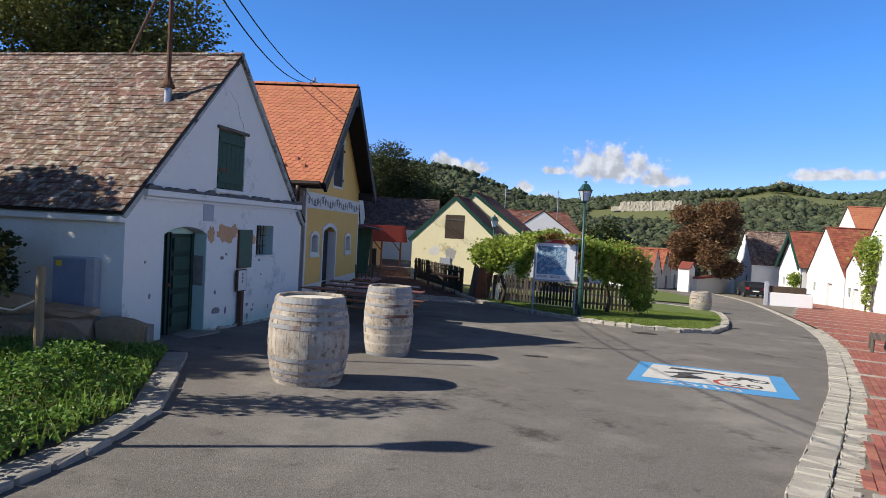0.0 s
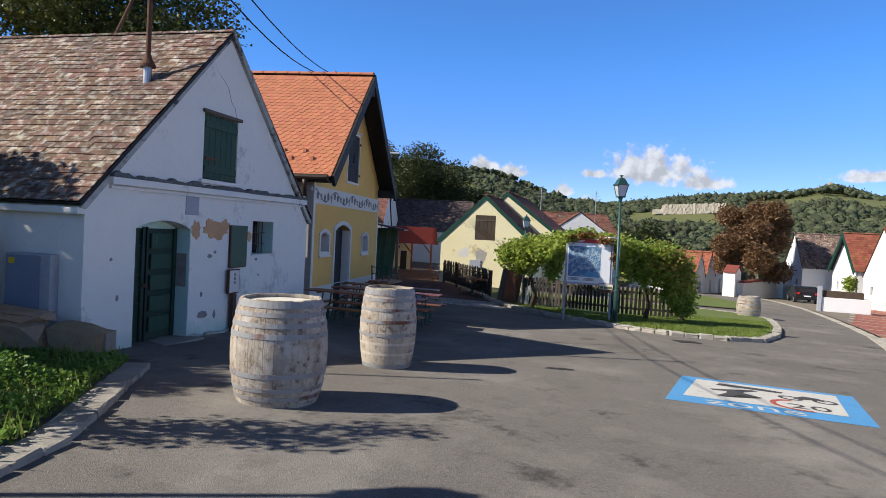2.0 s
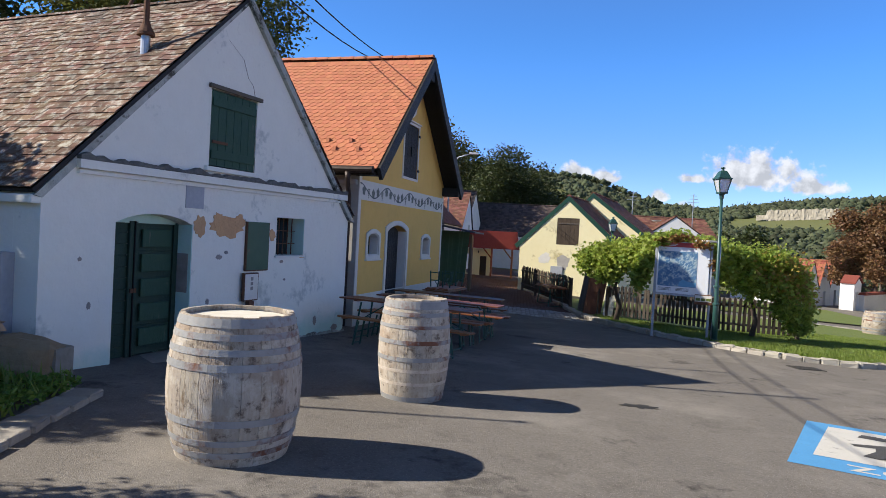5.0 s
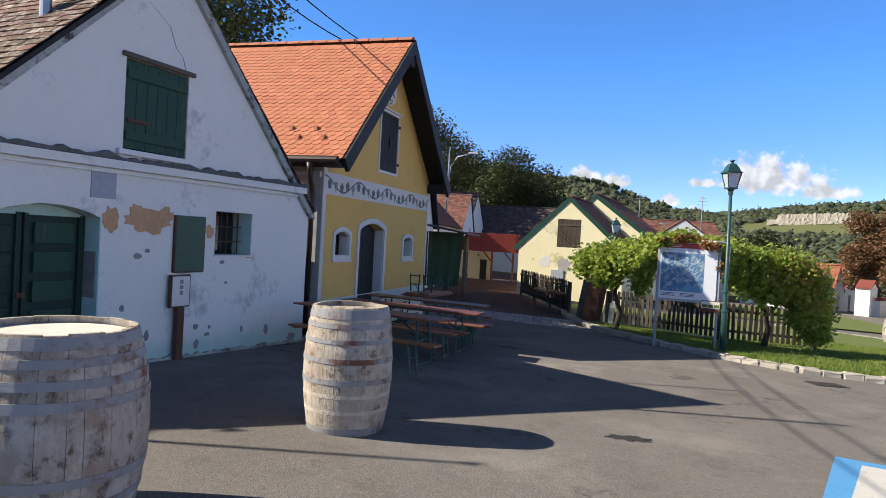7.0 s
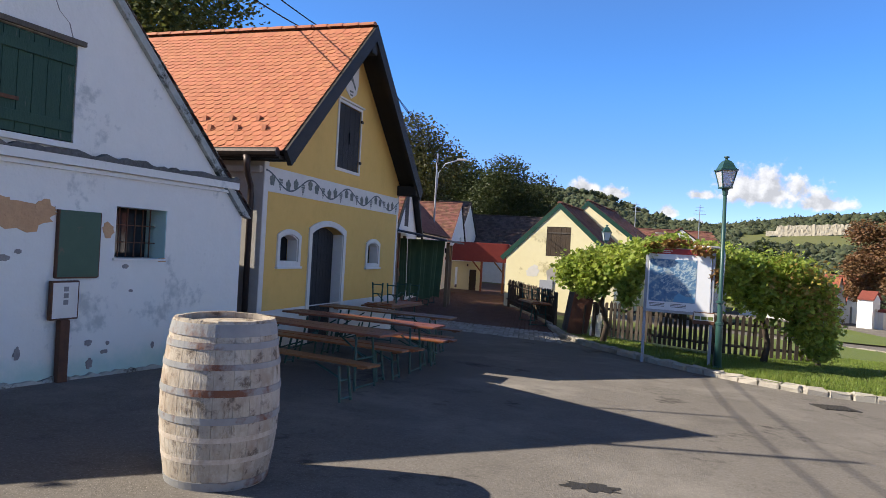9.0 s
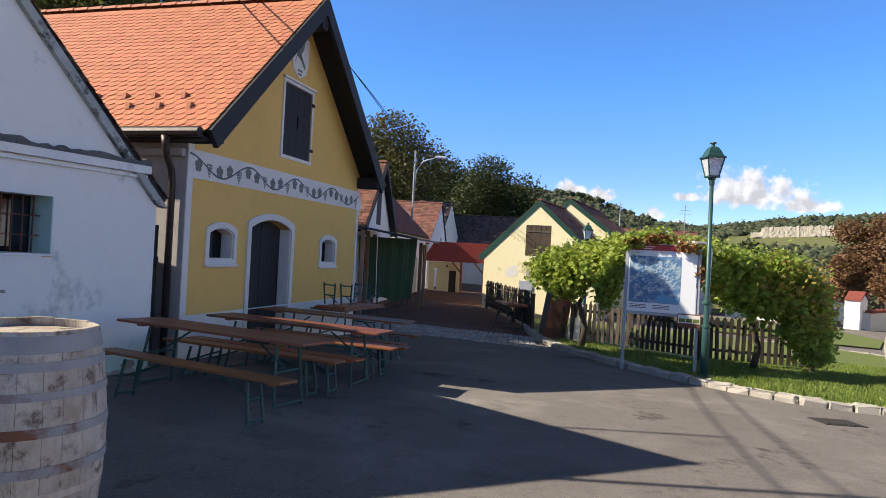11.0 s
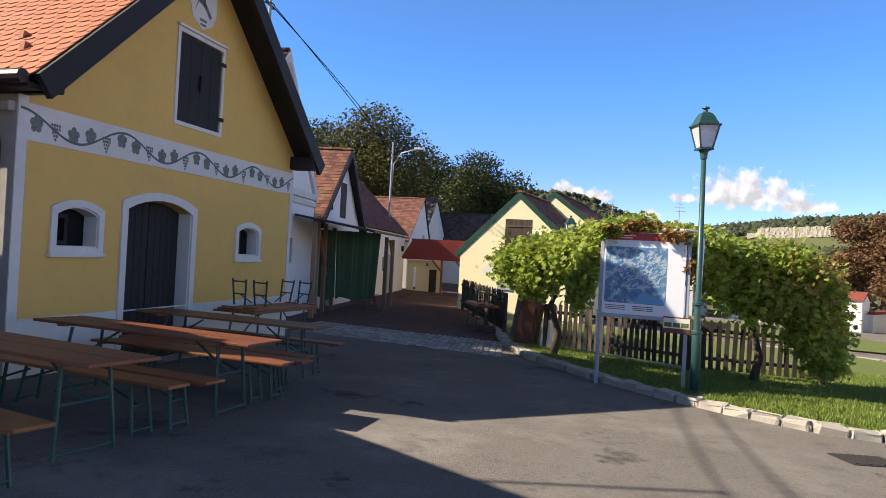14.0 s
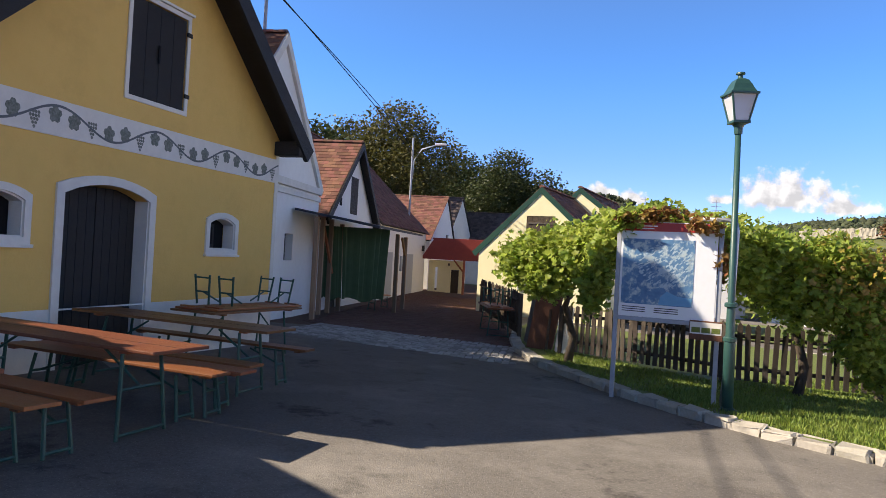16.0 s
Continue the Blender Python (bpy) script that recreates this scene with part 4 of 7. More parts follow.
def gable_house(name, p, d, x0, x1, base, eave, apex, depth, wall_mat, roof_mat, label, holes=(), tiles=(0.2, 0.17, False), over=(0.05, 0.12), thick=0.4, left_eave=None, verge=None, kick=None, left_near=None, left_limit=0, right_tiles=True, seed=3, ridge_mat=None, deep_over=0.1, gaps=0.004, ridge_size=0.12):
    """A house with its gable on the front. apex: (x, z). over: past the front, past the eaves."""
    root = thing(name, frame_of(p, d), label, "house")
    le = eave if left_eave is None else left_eave
    front = [(x0, base), (x1, base), (x1, eave), apex, (x0, le)]
    part("front_wall", pierced(front, holes, 0.0, thick), wall_mat, root)
    part("side_wall", boxed(x0, x0 + thick, thick + 0.002, depth - thick, base, le - 0.02), wall_mat, root)
    part("side_wall", boxed(x1 - thick, x1, thick + 0.002, depth - thick, base, eave - 0.02), wall_mat, root)
    part("back_wall", prismed(front, depth - thick + 0.002, depth), wall_mat, root)
    ax, az = apex
    for side, (xe, ze) in (("l", (x0, le)), ("r", (x1, eave))):
        v = Vector((ax - xe, 0, az - ze))
        length = v.length
        v.normalize()
        e = Vector((xe, -over[0], ze)) - v * over[1]
        nrm = Vector((-v.z, 0, v.x)) if side == "l" else Vector((v.z, 0, -v.x))
        a, b = e, Vector((ax, -over[0], az))
        lift = nrm * 0.03
        outline = [(a.x + lift.x, a.z + lift.z), (b.x + lift.x * 0, b.z + 0.04), (b.x, b.z - 0.03), (a.x - lift.x, a.z - lift.z + 0.01)]
        deck = prismed(outline, -over[0] + 0.02, depth + deep_over)
        part("roof_deck", deck, M_DARKWOOD, root)
        if side == "l" or right_tiles:
            tile_roof(root, (e.x + nrm.x * 0.035, -over[0], e.z + nrm.z * 0.035), (0, 1, 0), v, depth + over[0] + deep_over, length + over[1], tiles[0], tiles[1], roof_mat, tiles[2],
                      left_near if side == "l" else None, left_limit if side == "l" else 0, gaps, seed)
        if verge:
            w, t, vm, proud = verge
            lo = e + nrm * 0.05
            hi = Vector((ax, 0, az)) + Vector((0, 0, 1)) * 0.07
            o2 = [(lo.x, lo.z), (hi.x, hi.z), (hi.x, hi.z - w), (lo.x + (w * 0.55 if side == "l" else -w * 0.55), lo.z - w * 0.65)]
            part("verge_board", prismed(o2, -over[0] - t, -over[0] + proud), vm, root)
    ridge_tiles(root, (ax, -over[0], az + 0.07), (ax, depth + deep_over, az + 0.07), ridge_mat or roof_mat, ridge_size)
    return root


def leaf_boards(parent, name, x0, x1, z0, z1, y, material, boards, horizontal=False, battens=0, thick=0.03):
    """A door or shutter made of boards."""
    n = boards
    root = part(name, boxed(x0 + 0.01, x1 - 0.01, y + 0.004, y + thick, z0 + 0.01, z1 - 0.01), material, parent)
    for k in range(n):
        if horizontal:
            a, b = z0 + (z1 - z0) * k / n, z0 + (z1 - z0) * (k + 1) / n
            part("board", boxed(x0, x1, y - 0.018, y + 0.003, a + 0.004, b - 0.004, 0.004), material, root)
        else:
            a, b = x0 + (x1 - x0) * k / n, x0 + (x1 - x0) * (k + 1) / n
            part("board", boxed(a + 0.003, b - 0.003, y - 0.018, y + 0.003, z0, z1, 0.004), material, root)
    for k in range(battens):
        zc = z0 + (z1 - z0) * (0.15 + 0.7 * k / max(1, battens - 1))
        part("batten", boxed(x0 + 0.02, x1 - 0.02, y - 0.045, y - 0.019, zc - 0.06, zc + 0.06, 0.006), material, root)
    return root


def blotch(cx, cz, rx, rz, y, seed, n=22):
    """An irregular patch on a front, a few millimetres proud."""
    rng = random.Random(seed)
    o = [(cx + rx * math.cos(a) * k, cz + rz * math.sin(a) * k) for a, k in ((i * math.tau / n, rng.uniform(0.7, 1.08)) for i in range(n))]
    return prismed(o, y - 0.004, y + 0.001)


def house_white():
    holes = [arch(0.69, 2.0, 0.42, 2.33, 0.13), rect(2.25, 3.28, 3.06, 4.18), rect(3.93, 4.74, 1.76, 2.40)]
    p, d = (-5.629, 9.365), (0.27095, 0.96259)
    root = gable_house("press_house", p, d, -0.3, 6.24, 0.0, 2.6, (2.93, 5.66), 12.5, M_LIME, M_TILE_OLD,
                       "old whitewashed press house with weathered clay roof tiles and green door", holes, (0.21, 0.142, False), over=(0.055, 0.16), left_eave=2.6,
                       left_near=lambda s, r: s < 3.0, left_limit=300, gaps=0.007, ridge_mat=M_TILE_OLD, ridge_size=0.075, thick=0.42)
    # mossy mortar verges
    part("verge", prismed([(-0.4, 2.45), (2.93, 5.68), (2.93, 5.57), (-0.3, 2.43)], -0.025, 0.05), M_MOSSY, root)
    part("verge", prismed([(6.38, 2.4), (2.93, 5.74), (2.93, 5.6), (6.2, 2.44)], -0.07, 0.05), M_MOSSY, root)
    # string course with black crust
    part("string_course", prismed([(0.1, 2.8), (6.04, 2.82), (6.04, 2.92), (0.1, 2.9)], -0.09, 0.001), M_LIME, root, "whitewashed plaster moulding")
    part("course_bed", prismed([(0.12, 2.74), (6.02, 2.76), (6.02, 2.8), (0.12, 2.78)], -0.05, 0.001), M_LIME, root)
    rng = random.Random(8)
    crust = []
    for i in range(61):
        x = 0.1 + 5.94 * i / 60
        crust.append((x, 2.955 + 0.02 * i / 60 + 0.05 * noise.noise(Vector((x * 2.3, 3, 0))) + rng.uniform(-0.025, 0.03)))
    part("crust", prismed([(0.1, 2.902), (2.0, 2.915), (4.0, 2.909), (6.04, 2.923)] + crust[::-1], -0.096, 0.001), M_DIRT, root, "black lichen crust")
    # flaking aqua base and the ragged crust along the ground
    for ob in root.children:
        if ob.name.startswith("front_wall"):
            ob.data.materials[0] = M_PLINTH
    rng = random.Random(5)
    foot = []
    for i in range(70):
        x = 2.02 + (6.22 - 2.02) * i / 69
        g = gz(p[0] + d[0] * x, p[1] + d[1] * x)
        foot.append((x, g + 0.035 + 0.05 * noise.noise(Vector((x * 4, 1, 0))) + rng.uniform(-0.015, 0.02)))
    part("base_crust", prismed([(2.02, 0.0), (6.22, 0.0)] + foot[::-1], -0.05, 0.001), M_MOSSY, root, "crumbling grey plaster foot")
    for cx, cz, rx, rz, mt, sd in ((2.72, 2.2, 0.42, 0.17, M_OCHRE_BARE, 1), (2.98, 2.28, 0.13, 0.13, M_OCHRE_BARE, 2), (2.13, 2.2, 0.13, 0.17, M_OCHRE_BARE, 3), (2.5, 2.3, 0.12, 0.12, M_OCHRE_BARE, 31), (3.82, 2.1, 0.1, 0.1, M_OCHRE_BARE, 4), (4.68, 1.74, 0.09, 0.03, M_OCHRE_BARE, 5),
                                   (2.55, 1.75, 0.07, 0.04, M_GREYPATCH, 6), (2.7, 1.82, 0.05, 0.03, M_GREYPATCH, 7), (2.35, 1.1, 0.04, 0.05, M_GREYPATCH, 8), (2.4, 0.75, 0.16, 0.07, M_GREYPATCH, 9), (2.75, 0.72, 0.04, 0.08, M_GREYPATCH, 10),
                                   (3.62, 0.75, 0.06, 0.04, M_GREYPATCH, 11), (3.9, 0.72, 0.03, 0.03, M_GREYPATCH, 12), (3.85, 0.62, 0.06, 0.03, M_GREYPATCH, 13), (4.6, 0.62, 0.03, 0.05, M_GREYPATCH, 14), (5.2, 0.55, 0.06, 0.09, M_GREYPATCH, 15), (4.1, 1.66, 0.06, 0.03, M_GREYPATCH, 16),
                                   (3.65, 0.5, 0.05, 0.07, M_GREYPATCH, 17), (0.35, 1.2, 0.03, 0.05, M_GREYPATCH, 18), (0.2, 1.75, 0.03, 0.03, M_GREYPATCH, 19), (5.9, 0.35, 0.12, 0.07, M_GREYPATCH, 20), (4.2, 1.35, 0.04, 0.02, M_GREYPATCH, 21)):
        part("plaster_scar", blotch(cx, cz, rx, rz, -0.001 - 0.002 * (sd % 4), sd), mt, root)
    # hairline crack above the loft hatch
    crack = [(2.55, 4.95), (2.9, 4.75), (3.02, 4.5), (3.15, 4.4), (3.22, 4.2)]
    part("crack", prismed(crack + [(x + 0.012, z - 0.004) for x, z in crack[::-1]], -0.004, 0.001), M_GREYPATCH, root)
    # door: two leaves of horizontal boards, one standing back
    door = leaf_boards(root, "door_leaf", 0.70, 1.14, 0.44, 2.22, 0.28, M_DOORGREEN, 12, True)
    part("door_stile", boxed(1.12, 1.2, 0.22, 0.262, 0.44, 2.22, 0.006), M_DOORGREEN, door)
    door = leaf_boards(root, "door_leaf", 1.2, 1.98, 0.44, 2.22, 0.29, M_DOORGREEN, 9, True)
    part("door_frame", boxed(1.2, 1.28, 0.24, 0.271, 0.44, 2.22, 0.006), M_DOORGREEN, door)
    part("door_frame", boxed(1.9, 1.98, 0.24, 0.271, 0.44, 2.22, 0.006), M_DOORGREEN, door)
    for k in range(5):
        part("raised_panel", boxed(1.34, 1.84, 0.225, 0.262, 0.56 + k * 0.33, 0.8 + k * 0.33, 0.012), M_GREENWOOD, door)
    # black strip paints the shade between the two leaves
    part("meeting_gap", boxed(1.185, 1.199, 0.2, 0.268, 0.44, 2.22), M_BLACK, door)
    part("latch", boxed(1.14, 1.24, 0.2, 0.22, 1.28, 1.34, 0.004), M_RUST, door, "rusty iron latch")
    part("lintel_paint", prismed([(0.69, 2.2), (1.99, 2.2)] + arch(0.69, 1.99, 0.4, 2.325, 0.13)[2:], 0.24, 0.3), M_AQUA, root, "aqua limewash over the door")
    part("jamb_paint", boxed(1.985, 1.999, 0.003, 0.3, 0.42, 2.2), M_AQUA, root)
    part("jamb_scar", boxed(1.978, 1.986, 0.05, 0.26, 1.25, 1.8), M_GREYPATCH, root)
    part("doorstep", boxed(0.55, 2.1, -0.28, 0.3, 0.1, 0.43, 0.02), M_SLAB, root, "worn stone doorstep")
    # loft hatch
    hatch = leaf_boards(root, "loft_hatch", 2.26, 3.27, 3.08, 4.16, 0.03, M_GREENWOOD, 6, False, 2)
    part("hatch_lintel", boxed(2.18, 3.36, -0.05, 0.0, 4.18, 4.24, 0.01), M_GREYWOOD, hatch)
    part("hatch_sill", boxed(2.15, 3.36, -0.06, 0.02, 2.99, 3.06, 0.01), M_LIME, hatch)
    part("hinge", boxed(2.28, 2.6, -0.03, -0.016, 3.4, 3.44), M_RUST, hatch)
    # green box hatch, grey vent plate, barred window
    panel = part("wall_hatch", boxed(3.14, 3.67, -0.05, 0.0, 1.54, 2.3, 0.006), M_HATCHGREEN, root, "flat faded green steel meter hatch with rusty edges")
    for x0, x1, z0, z1 in ((3.125, 3.142, 1.53, 2.3), (3.668, 3.685, 1.53, 2.3), (3.142, 3.668, 1.522, 1.541)):
        part("rusty_edge", boxed(x0, x1, -0.045, 0.0, z0, z1, 0.003), M_RUST, panel)
    part("hatch_frame", boxed(3.1, 3.71, -0.02, 0.0, 2.3, 2.335), M_LIME, panel)
    part("vent_plate", boxed(1.83, 2.18, -0.012, 0.0, 2.44, 2.77, 0.004), M_GREYPAINT, root, "flat grey cover plate")
    # black back plate stands in for the unlit room behind the bars
    win = part("window_recess", boxed(3.93, 4.74, 0.36, 0.4, 1.76, 2.4), M_BLACK, root)
    part("pane", boxed(3.99, 4.68, 0.33, 0.345, 1.82, 2.34), M_GLASS, win)
    part("reveal_paint", boxed(4.728, 4.739, 0.004, 0.36, 1.762, 2.398), M_AQUA, win)
    for k in range(6):
        part("bar", boxed(4.02 + k * 0.125, 4.034 + k * 0.125, 0.2, 0.214, 1.762, 2.398), M_RUST, win)
    for k in range(2):
        part("crossbar", boxed(3.932, 4.738, 0.185, 0.199, 1.95 + 0.22 * k, 1.964 + 0.22 * k), M_RUST, win)
    part("sill", boxed(3.9, 4.77, -0.03, 0.05, 1.73, 1.759, 0.006), M_LIME, win)
    # eaves moulding of the long side
    part("eaves_moulding", boxed(-0.42, -0.29, 0.0, 12.4, 2.36, 2.46, 0.02), M_LIME, root)
    # chimney pipe with cowl collar, and roof mast
    pipe = part("flue_pipe", tubed([(1.7, 0.72, 4.3), (1.7, 0.72, 4.82)], 0.065, 12), M_STEEL, root, "grey flue stub")
    part("flue_collar", lathe([(0.12, 4.8), (0.12, 4.84), (0.065, 4.94), (0.05, 5.0)], 14, (1.7, 0.72)), M_RUST, pipe)
    part("flue_top", tubed([(1.7, 0.72, 4.96), (1.7, 0.72, 7.6)], 0.04, 10), M_RUST, pipe, "rusty flue pipe")
    part("stay", tubed([(2.93, 2.5, 5.6), (3.38, 1.9, 7.6)], 0.03, 8), M_RUST, root, "rusty leaning stay")
    return root


def house_yellow():
    p, d = (-3.946, 16.162), (0.16661, 0.98602)
    holes = [arch(0.60, 1.26, 1.71, 2.22, 0.09), arch(1.77, 3.17, 0.1, 2.43, 0.16), arch(4.48, 5.13, 1.66, 2.17, 0.09), rect(2.66, 3.74, 3.66, 5.0)]
    root = gable_house("press_house", p, d, 0.0, 6.35, -0.1, 3.72, (3.12, 6.62), 12.0, M_YELLOW, M_TILE_NEW,
                       "ochre yellow press house with orange roof tiles and painted vine frieze", holes, (0.18, 0.148, True), over=(0.5, 0.32), thick=0.5,
                       left_near=lambda s, r: s < 2.3 and r < 4.2, left_limit=300, gaps=0.003, verge=(0.34, 0.06, M_DARKWOOD, 0.02))
    for ob in root.children:
        if ob.name.startswith("side_wall"):
            ob.data.materials[0] = M_GREYWALL
    part("side_render", boxed(-0.006, 0.0, 0.0, 0.6, -0.1, 3.6), M_GREYWALL, root)
    # purlin ends under the verges
    for x, z in ((-0.02, 3.42), (6.3, 3.42), (3.12, 6.1)):
        part("purlin_end", boxed(x - 0.12, x + 0.14, -0.52, 0.0, z - 0.02, z + 0.24, 0.03), M_DARKWOOD, root)
    part("soffit", boxed(-0.3, 0.0, -0.44, 12.0, 3.4, 3.46), M_DARKWOOD, root)
    # corner strips, plinth, frieze
    part("plinth", pierced(rect(0.003, 6.347, -0.1, 0.88), [rect(1.68, 3.28, -0.06, 0.86)], -0.012, 0.0), M_TRIM, root, "pale rendered plinth")
    part("corner_strip", boxed(0.0, 0.13, -0.012, 0.0, 0.882, 3.6), M_TRIM, root)
    part("corner_strip", boxed(6.25, 6.35, -0.012, 0.0, 0.882, 3.5), M_TRIM, root)
    frieze = part("frieze", boxed(0.0, 6.35, -0.016, -0.0005, 2.91, 3.33), M_TRIM, root, "white frieze painted with a grey vine")
    stem = [(0.02 + 6.3 * i / 160, 3.12 + 0.14 * math.cos(i / 160 * math.tau * 3.9)) for i in range(161)]
    bm = bmesh.new()
    for (xa, za), (xb, zb) in zip(stem, stem[1:]):
        bm.faces.new([bm.verts.new(q) for q in ((xa, -0.02, za - 0.015), (xb, -0.02, zb - 0.015), (xb, -0.02, zb + 0.015), (xa, -0.02, za + 0.015))])
    part("painted_stem", bm, M_VINEINK, frieze)
    rng = random.Random(2)
    for i in range(23):
        x = 0.24 + i * 0.268
        zc = 3.12 + 0.14 * math.cos((x - 0.02) / 6.3 * math.tau * 3.9)
        if i % 3 != 1:
            off = 0.09 if zc < 3.14 else -0.1
            o = [(x + 0.088 * math.cos(a) * k, zc + off + 0.1 * math.sin(a) * k) for a, k in ((j * math.tau / 30 + 0.3, 0.74 + 0.3 * abs(math.cos(2.5 * j * math.tau / 30)) ** 0.7 + 0.05 * (j % 2)) for j in range(30))]
            bm = bmesh.new()
            bm.faces.new([bm.verts.new((a, -0.0195, b)) for a, b in o])
            part("painted_leaf", bm, M_VINEINK2, frieze)
        else:
            bm = bmesh.new()
            for row, cnt in enumerate((4, 4, 3, 2, 1)):
                for c in range(cnt):
                    cx, cz = x + (c - (cnt - 1) / 2) * 0.036, zc - 0.03 - row * 0.042
                    if zc < 3.1:
                        cz += 0.1
                    bm.faces.new([bm.verts.new((cx + 0.019 * math.cos(t * math.tau / 6), -0.0195, cz + 0.022 * math.sin(t * math.tau / 6))) for t in range(6)])
            part("painted_bunch", bm, M_VINEINK2, frieze)["kind"] = "stuff"
    # window and door surrounds
    for x0, x1, z0, z1, rise, b in ((0.60, 1.26, 1.71, 2.22, 0.09, 0.085), (4.48, 5.13, 1.66, 2.17, 0.09, 0.085)):
        w = part("window_surround", pierced(arch(x0 - b, x1 + b, z0 - b, z1 + b, rise + 0.02), [arch(x0 + 0.002, x1 - 0.002, z0 + 0.002, z1 - 0.002, rise)], -0.03, 0.0), M_TRIM, root, "pale plaster surround")
        part("reveal", pierced(arch(x0 + 0.002, x1 - 0.002, z0 + 0.002, z1 - 0.002, rise), [arch(x0 + 0.02, x1 - 0.02, z0 + 0.02, z1 - 0.02, rise)], 0.0, 0.2), M_TRIM, w)
        # near-black box paints the unlit room behind the opening
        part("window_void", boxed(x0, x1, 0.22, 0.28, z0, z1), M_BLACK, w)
        part("casement", leaf_frame(x0 + 0.03, x0 + 0.33, z0 + 0.03, z1 - 0.1, 0.15), M_DARKWOOD, w)
        part("sill", boxed(x0 - b - 0.02, x1 + b + 0.02, -0.06, 0.02, z0 - b - 0.03, z0 - b + 0.01, 0.006), M_TRIM, w)
    w = part("door_surround", pierced(arch(1.66, 3.28, 0.05, 2.54, 0.17), [arch(1.772, 3.168, 0.08, 2.428, 0.16)], -0.03, 0.0), M_TRIM, root, "pale plaster door surround")
    part("reveal", boxed(3.15, 3.168, 0.0, 0.26, 0.1, 2.28), M_TRIM, w)
    part("reveal", boxed(1.772, 1.785, 0.0, 0.26, 0.1, 2.28), M_TRIM, w)
    leaf_boards(root, "door_leaf", 1.786, 2.46, 0.12, 2.4, 0.23, M_DARKWOOD, 5)
    leaf_boards(root, "door_leaf", 2.47, 3.148, 0.12, 2.4, 0.23, M_DARKWOOD, 5)
    part("doorstep", boxed(1.6, 3.35, -0.3, 0.4, -0.25, 0.13, 0.02), M_SLAB, root)
    # loft shutter in a white frame
    sh = leaf_boards(root, "loft_shutter", 2.68, 3.72, 3.67, 4.98, 0.02, M_DARKWOOD, 4)
    part("frame", pierced(rect(2.6, 3.8, 3.6, 5.06), [rect(2.662, 3.738, 3.662, 4.998)], -0.02, 0.0), M_TRIM, sh, "white plaster frame")
    part("cap", boxed(2.57, 3.83, -0.06, 0.0, 5.062, 5.1, 0.008), M_TRIM, sh)
    for z in (3.85, 4.75):
        part("hinge", boxed(3.7, 3.8, -0.05, -0.022, z, z + 0.06, 0.006), M_DARKWOOD, sh)
    part("handle", boxed(3.16, 3.19, -0.03, -0.012, 4.2, 4.45), M_BLACK, sh)
    o = [(2.85, 5.98), (3.17, 6.02), (3.5, 5.98), (3.5, 5.5), (3.42, 5.3), (3.17, 5.17), (2.92, 5.3), (2.85, 5.5)]
    shield = part("painted_shield", prismed(o, -0.012, 0.0), M_TRIM, root, "white shield with a faded grey emblem")
    for q in ([(3.0, 5.62), (3.12, 5.72), (3.1, 5.84), (3.0, 5.92), (3.14, 5.9), (3.2, 5.8), (3.32, 5.92), (3.28, 5.74), (3.2, 5.66), (3.24, 5.5), (3.1, 5.56)],
              [(2.94, 5.4), (3.04, 5.58), (3.2, 5.52), (3.34, 5.38), (3.38, 5.44), (3.22, 5.6), (3.04, 5.64)], [(3.08, 5.3), (3.26, 5.3), (3.26, 5.34), (3.08, 5.34)], [(3.1, 5.23), (3.24, 5.23), (3.24, 5.27), (3.1, 5.27)]):
        part("emblem", prismed(q, -0.0145, -0.0125), M_VINEINK2, shield)
    # gutter and downpipe on the long side
    bm = bmesh.new()
    tube(bm, [(-0.36, -0.45, 3.5), (-0.36, 12.0, 3.46)], 0.075, 10)
    g = part("gutter", bm, M_GUTTER, root)
    part("downpipe", tubed([(-0.36, 0.1, 3.44), (-0.36, 0.1, 3.3), (-0.3, 0.12, 3.16), (-0.13, 0.16, 2.98), (-0.09, 0.17, 2.8), (-0.09, 0.17, 0.1)], [0.075, 0.05, 0.05, 0.05, 0.05, 0.05], 10), M_GUTTER, g, "brown steel downpipe", True)
    part("eaves_moulding", boxed(-0.1, 0.0, 0.02, 11.9, 3.2, 3.32, 0.03), M_GREYWALL, root)
    for row in range(2):
        for c in range(16):
            # snow guards on the lower rows
            yy, up = 0.1 + c * 0.54 + row * 0.27, 0.55 + row * 0.3
            vx, vz = 3.12 / 4.26, 2.9 / 4.26
            e = (-0.32 * vx + vx * up - 0.05, 3.72 - 0.32 * vz + vz * up + 0.06)
            part("snow_guard", prismed([(e[0], e[1]), (e[0] + 0.02, e[1] + 0.1), (e[0] + 0.1, e[1] + 0.09)], yy, yy + 0.07), M_TILE_NEW, root)
    return root


def leaf_frame(x0, x1, z0, z1, y):
    return pierced(rect(x0, x1, z0, z1), [rect(x0 + 0.05, x1 - 0.05, z0 + 0.05, z1 - 0.05)], y, y + 0.04)


def simple_opening(root, kind, x0, x1, z0, z1, material, y=0.14, boards=4):
    w = leaf_boards(root, kind, x0, x1, z0, z1, y, material, boards)
    return w


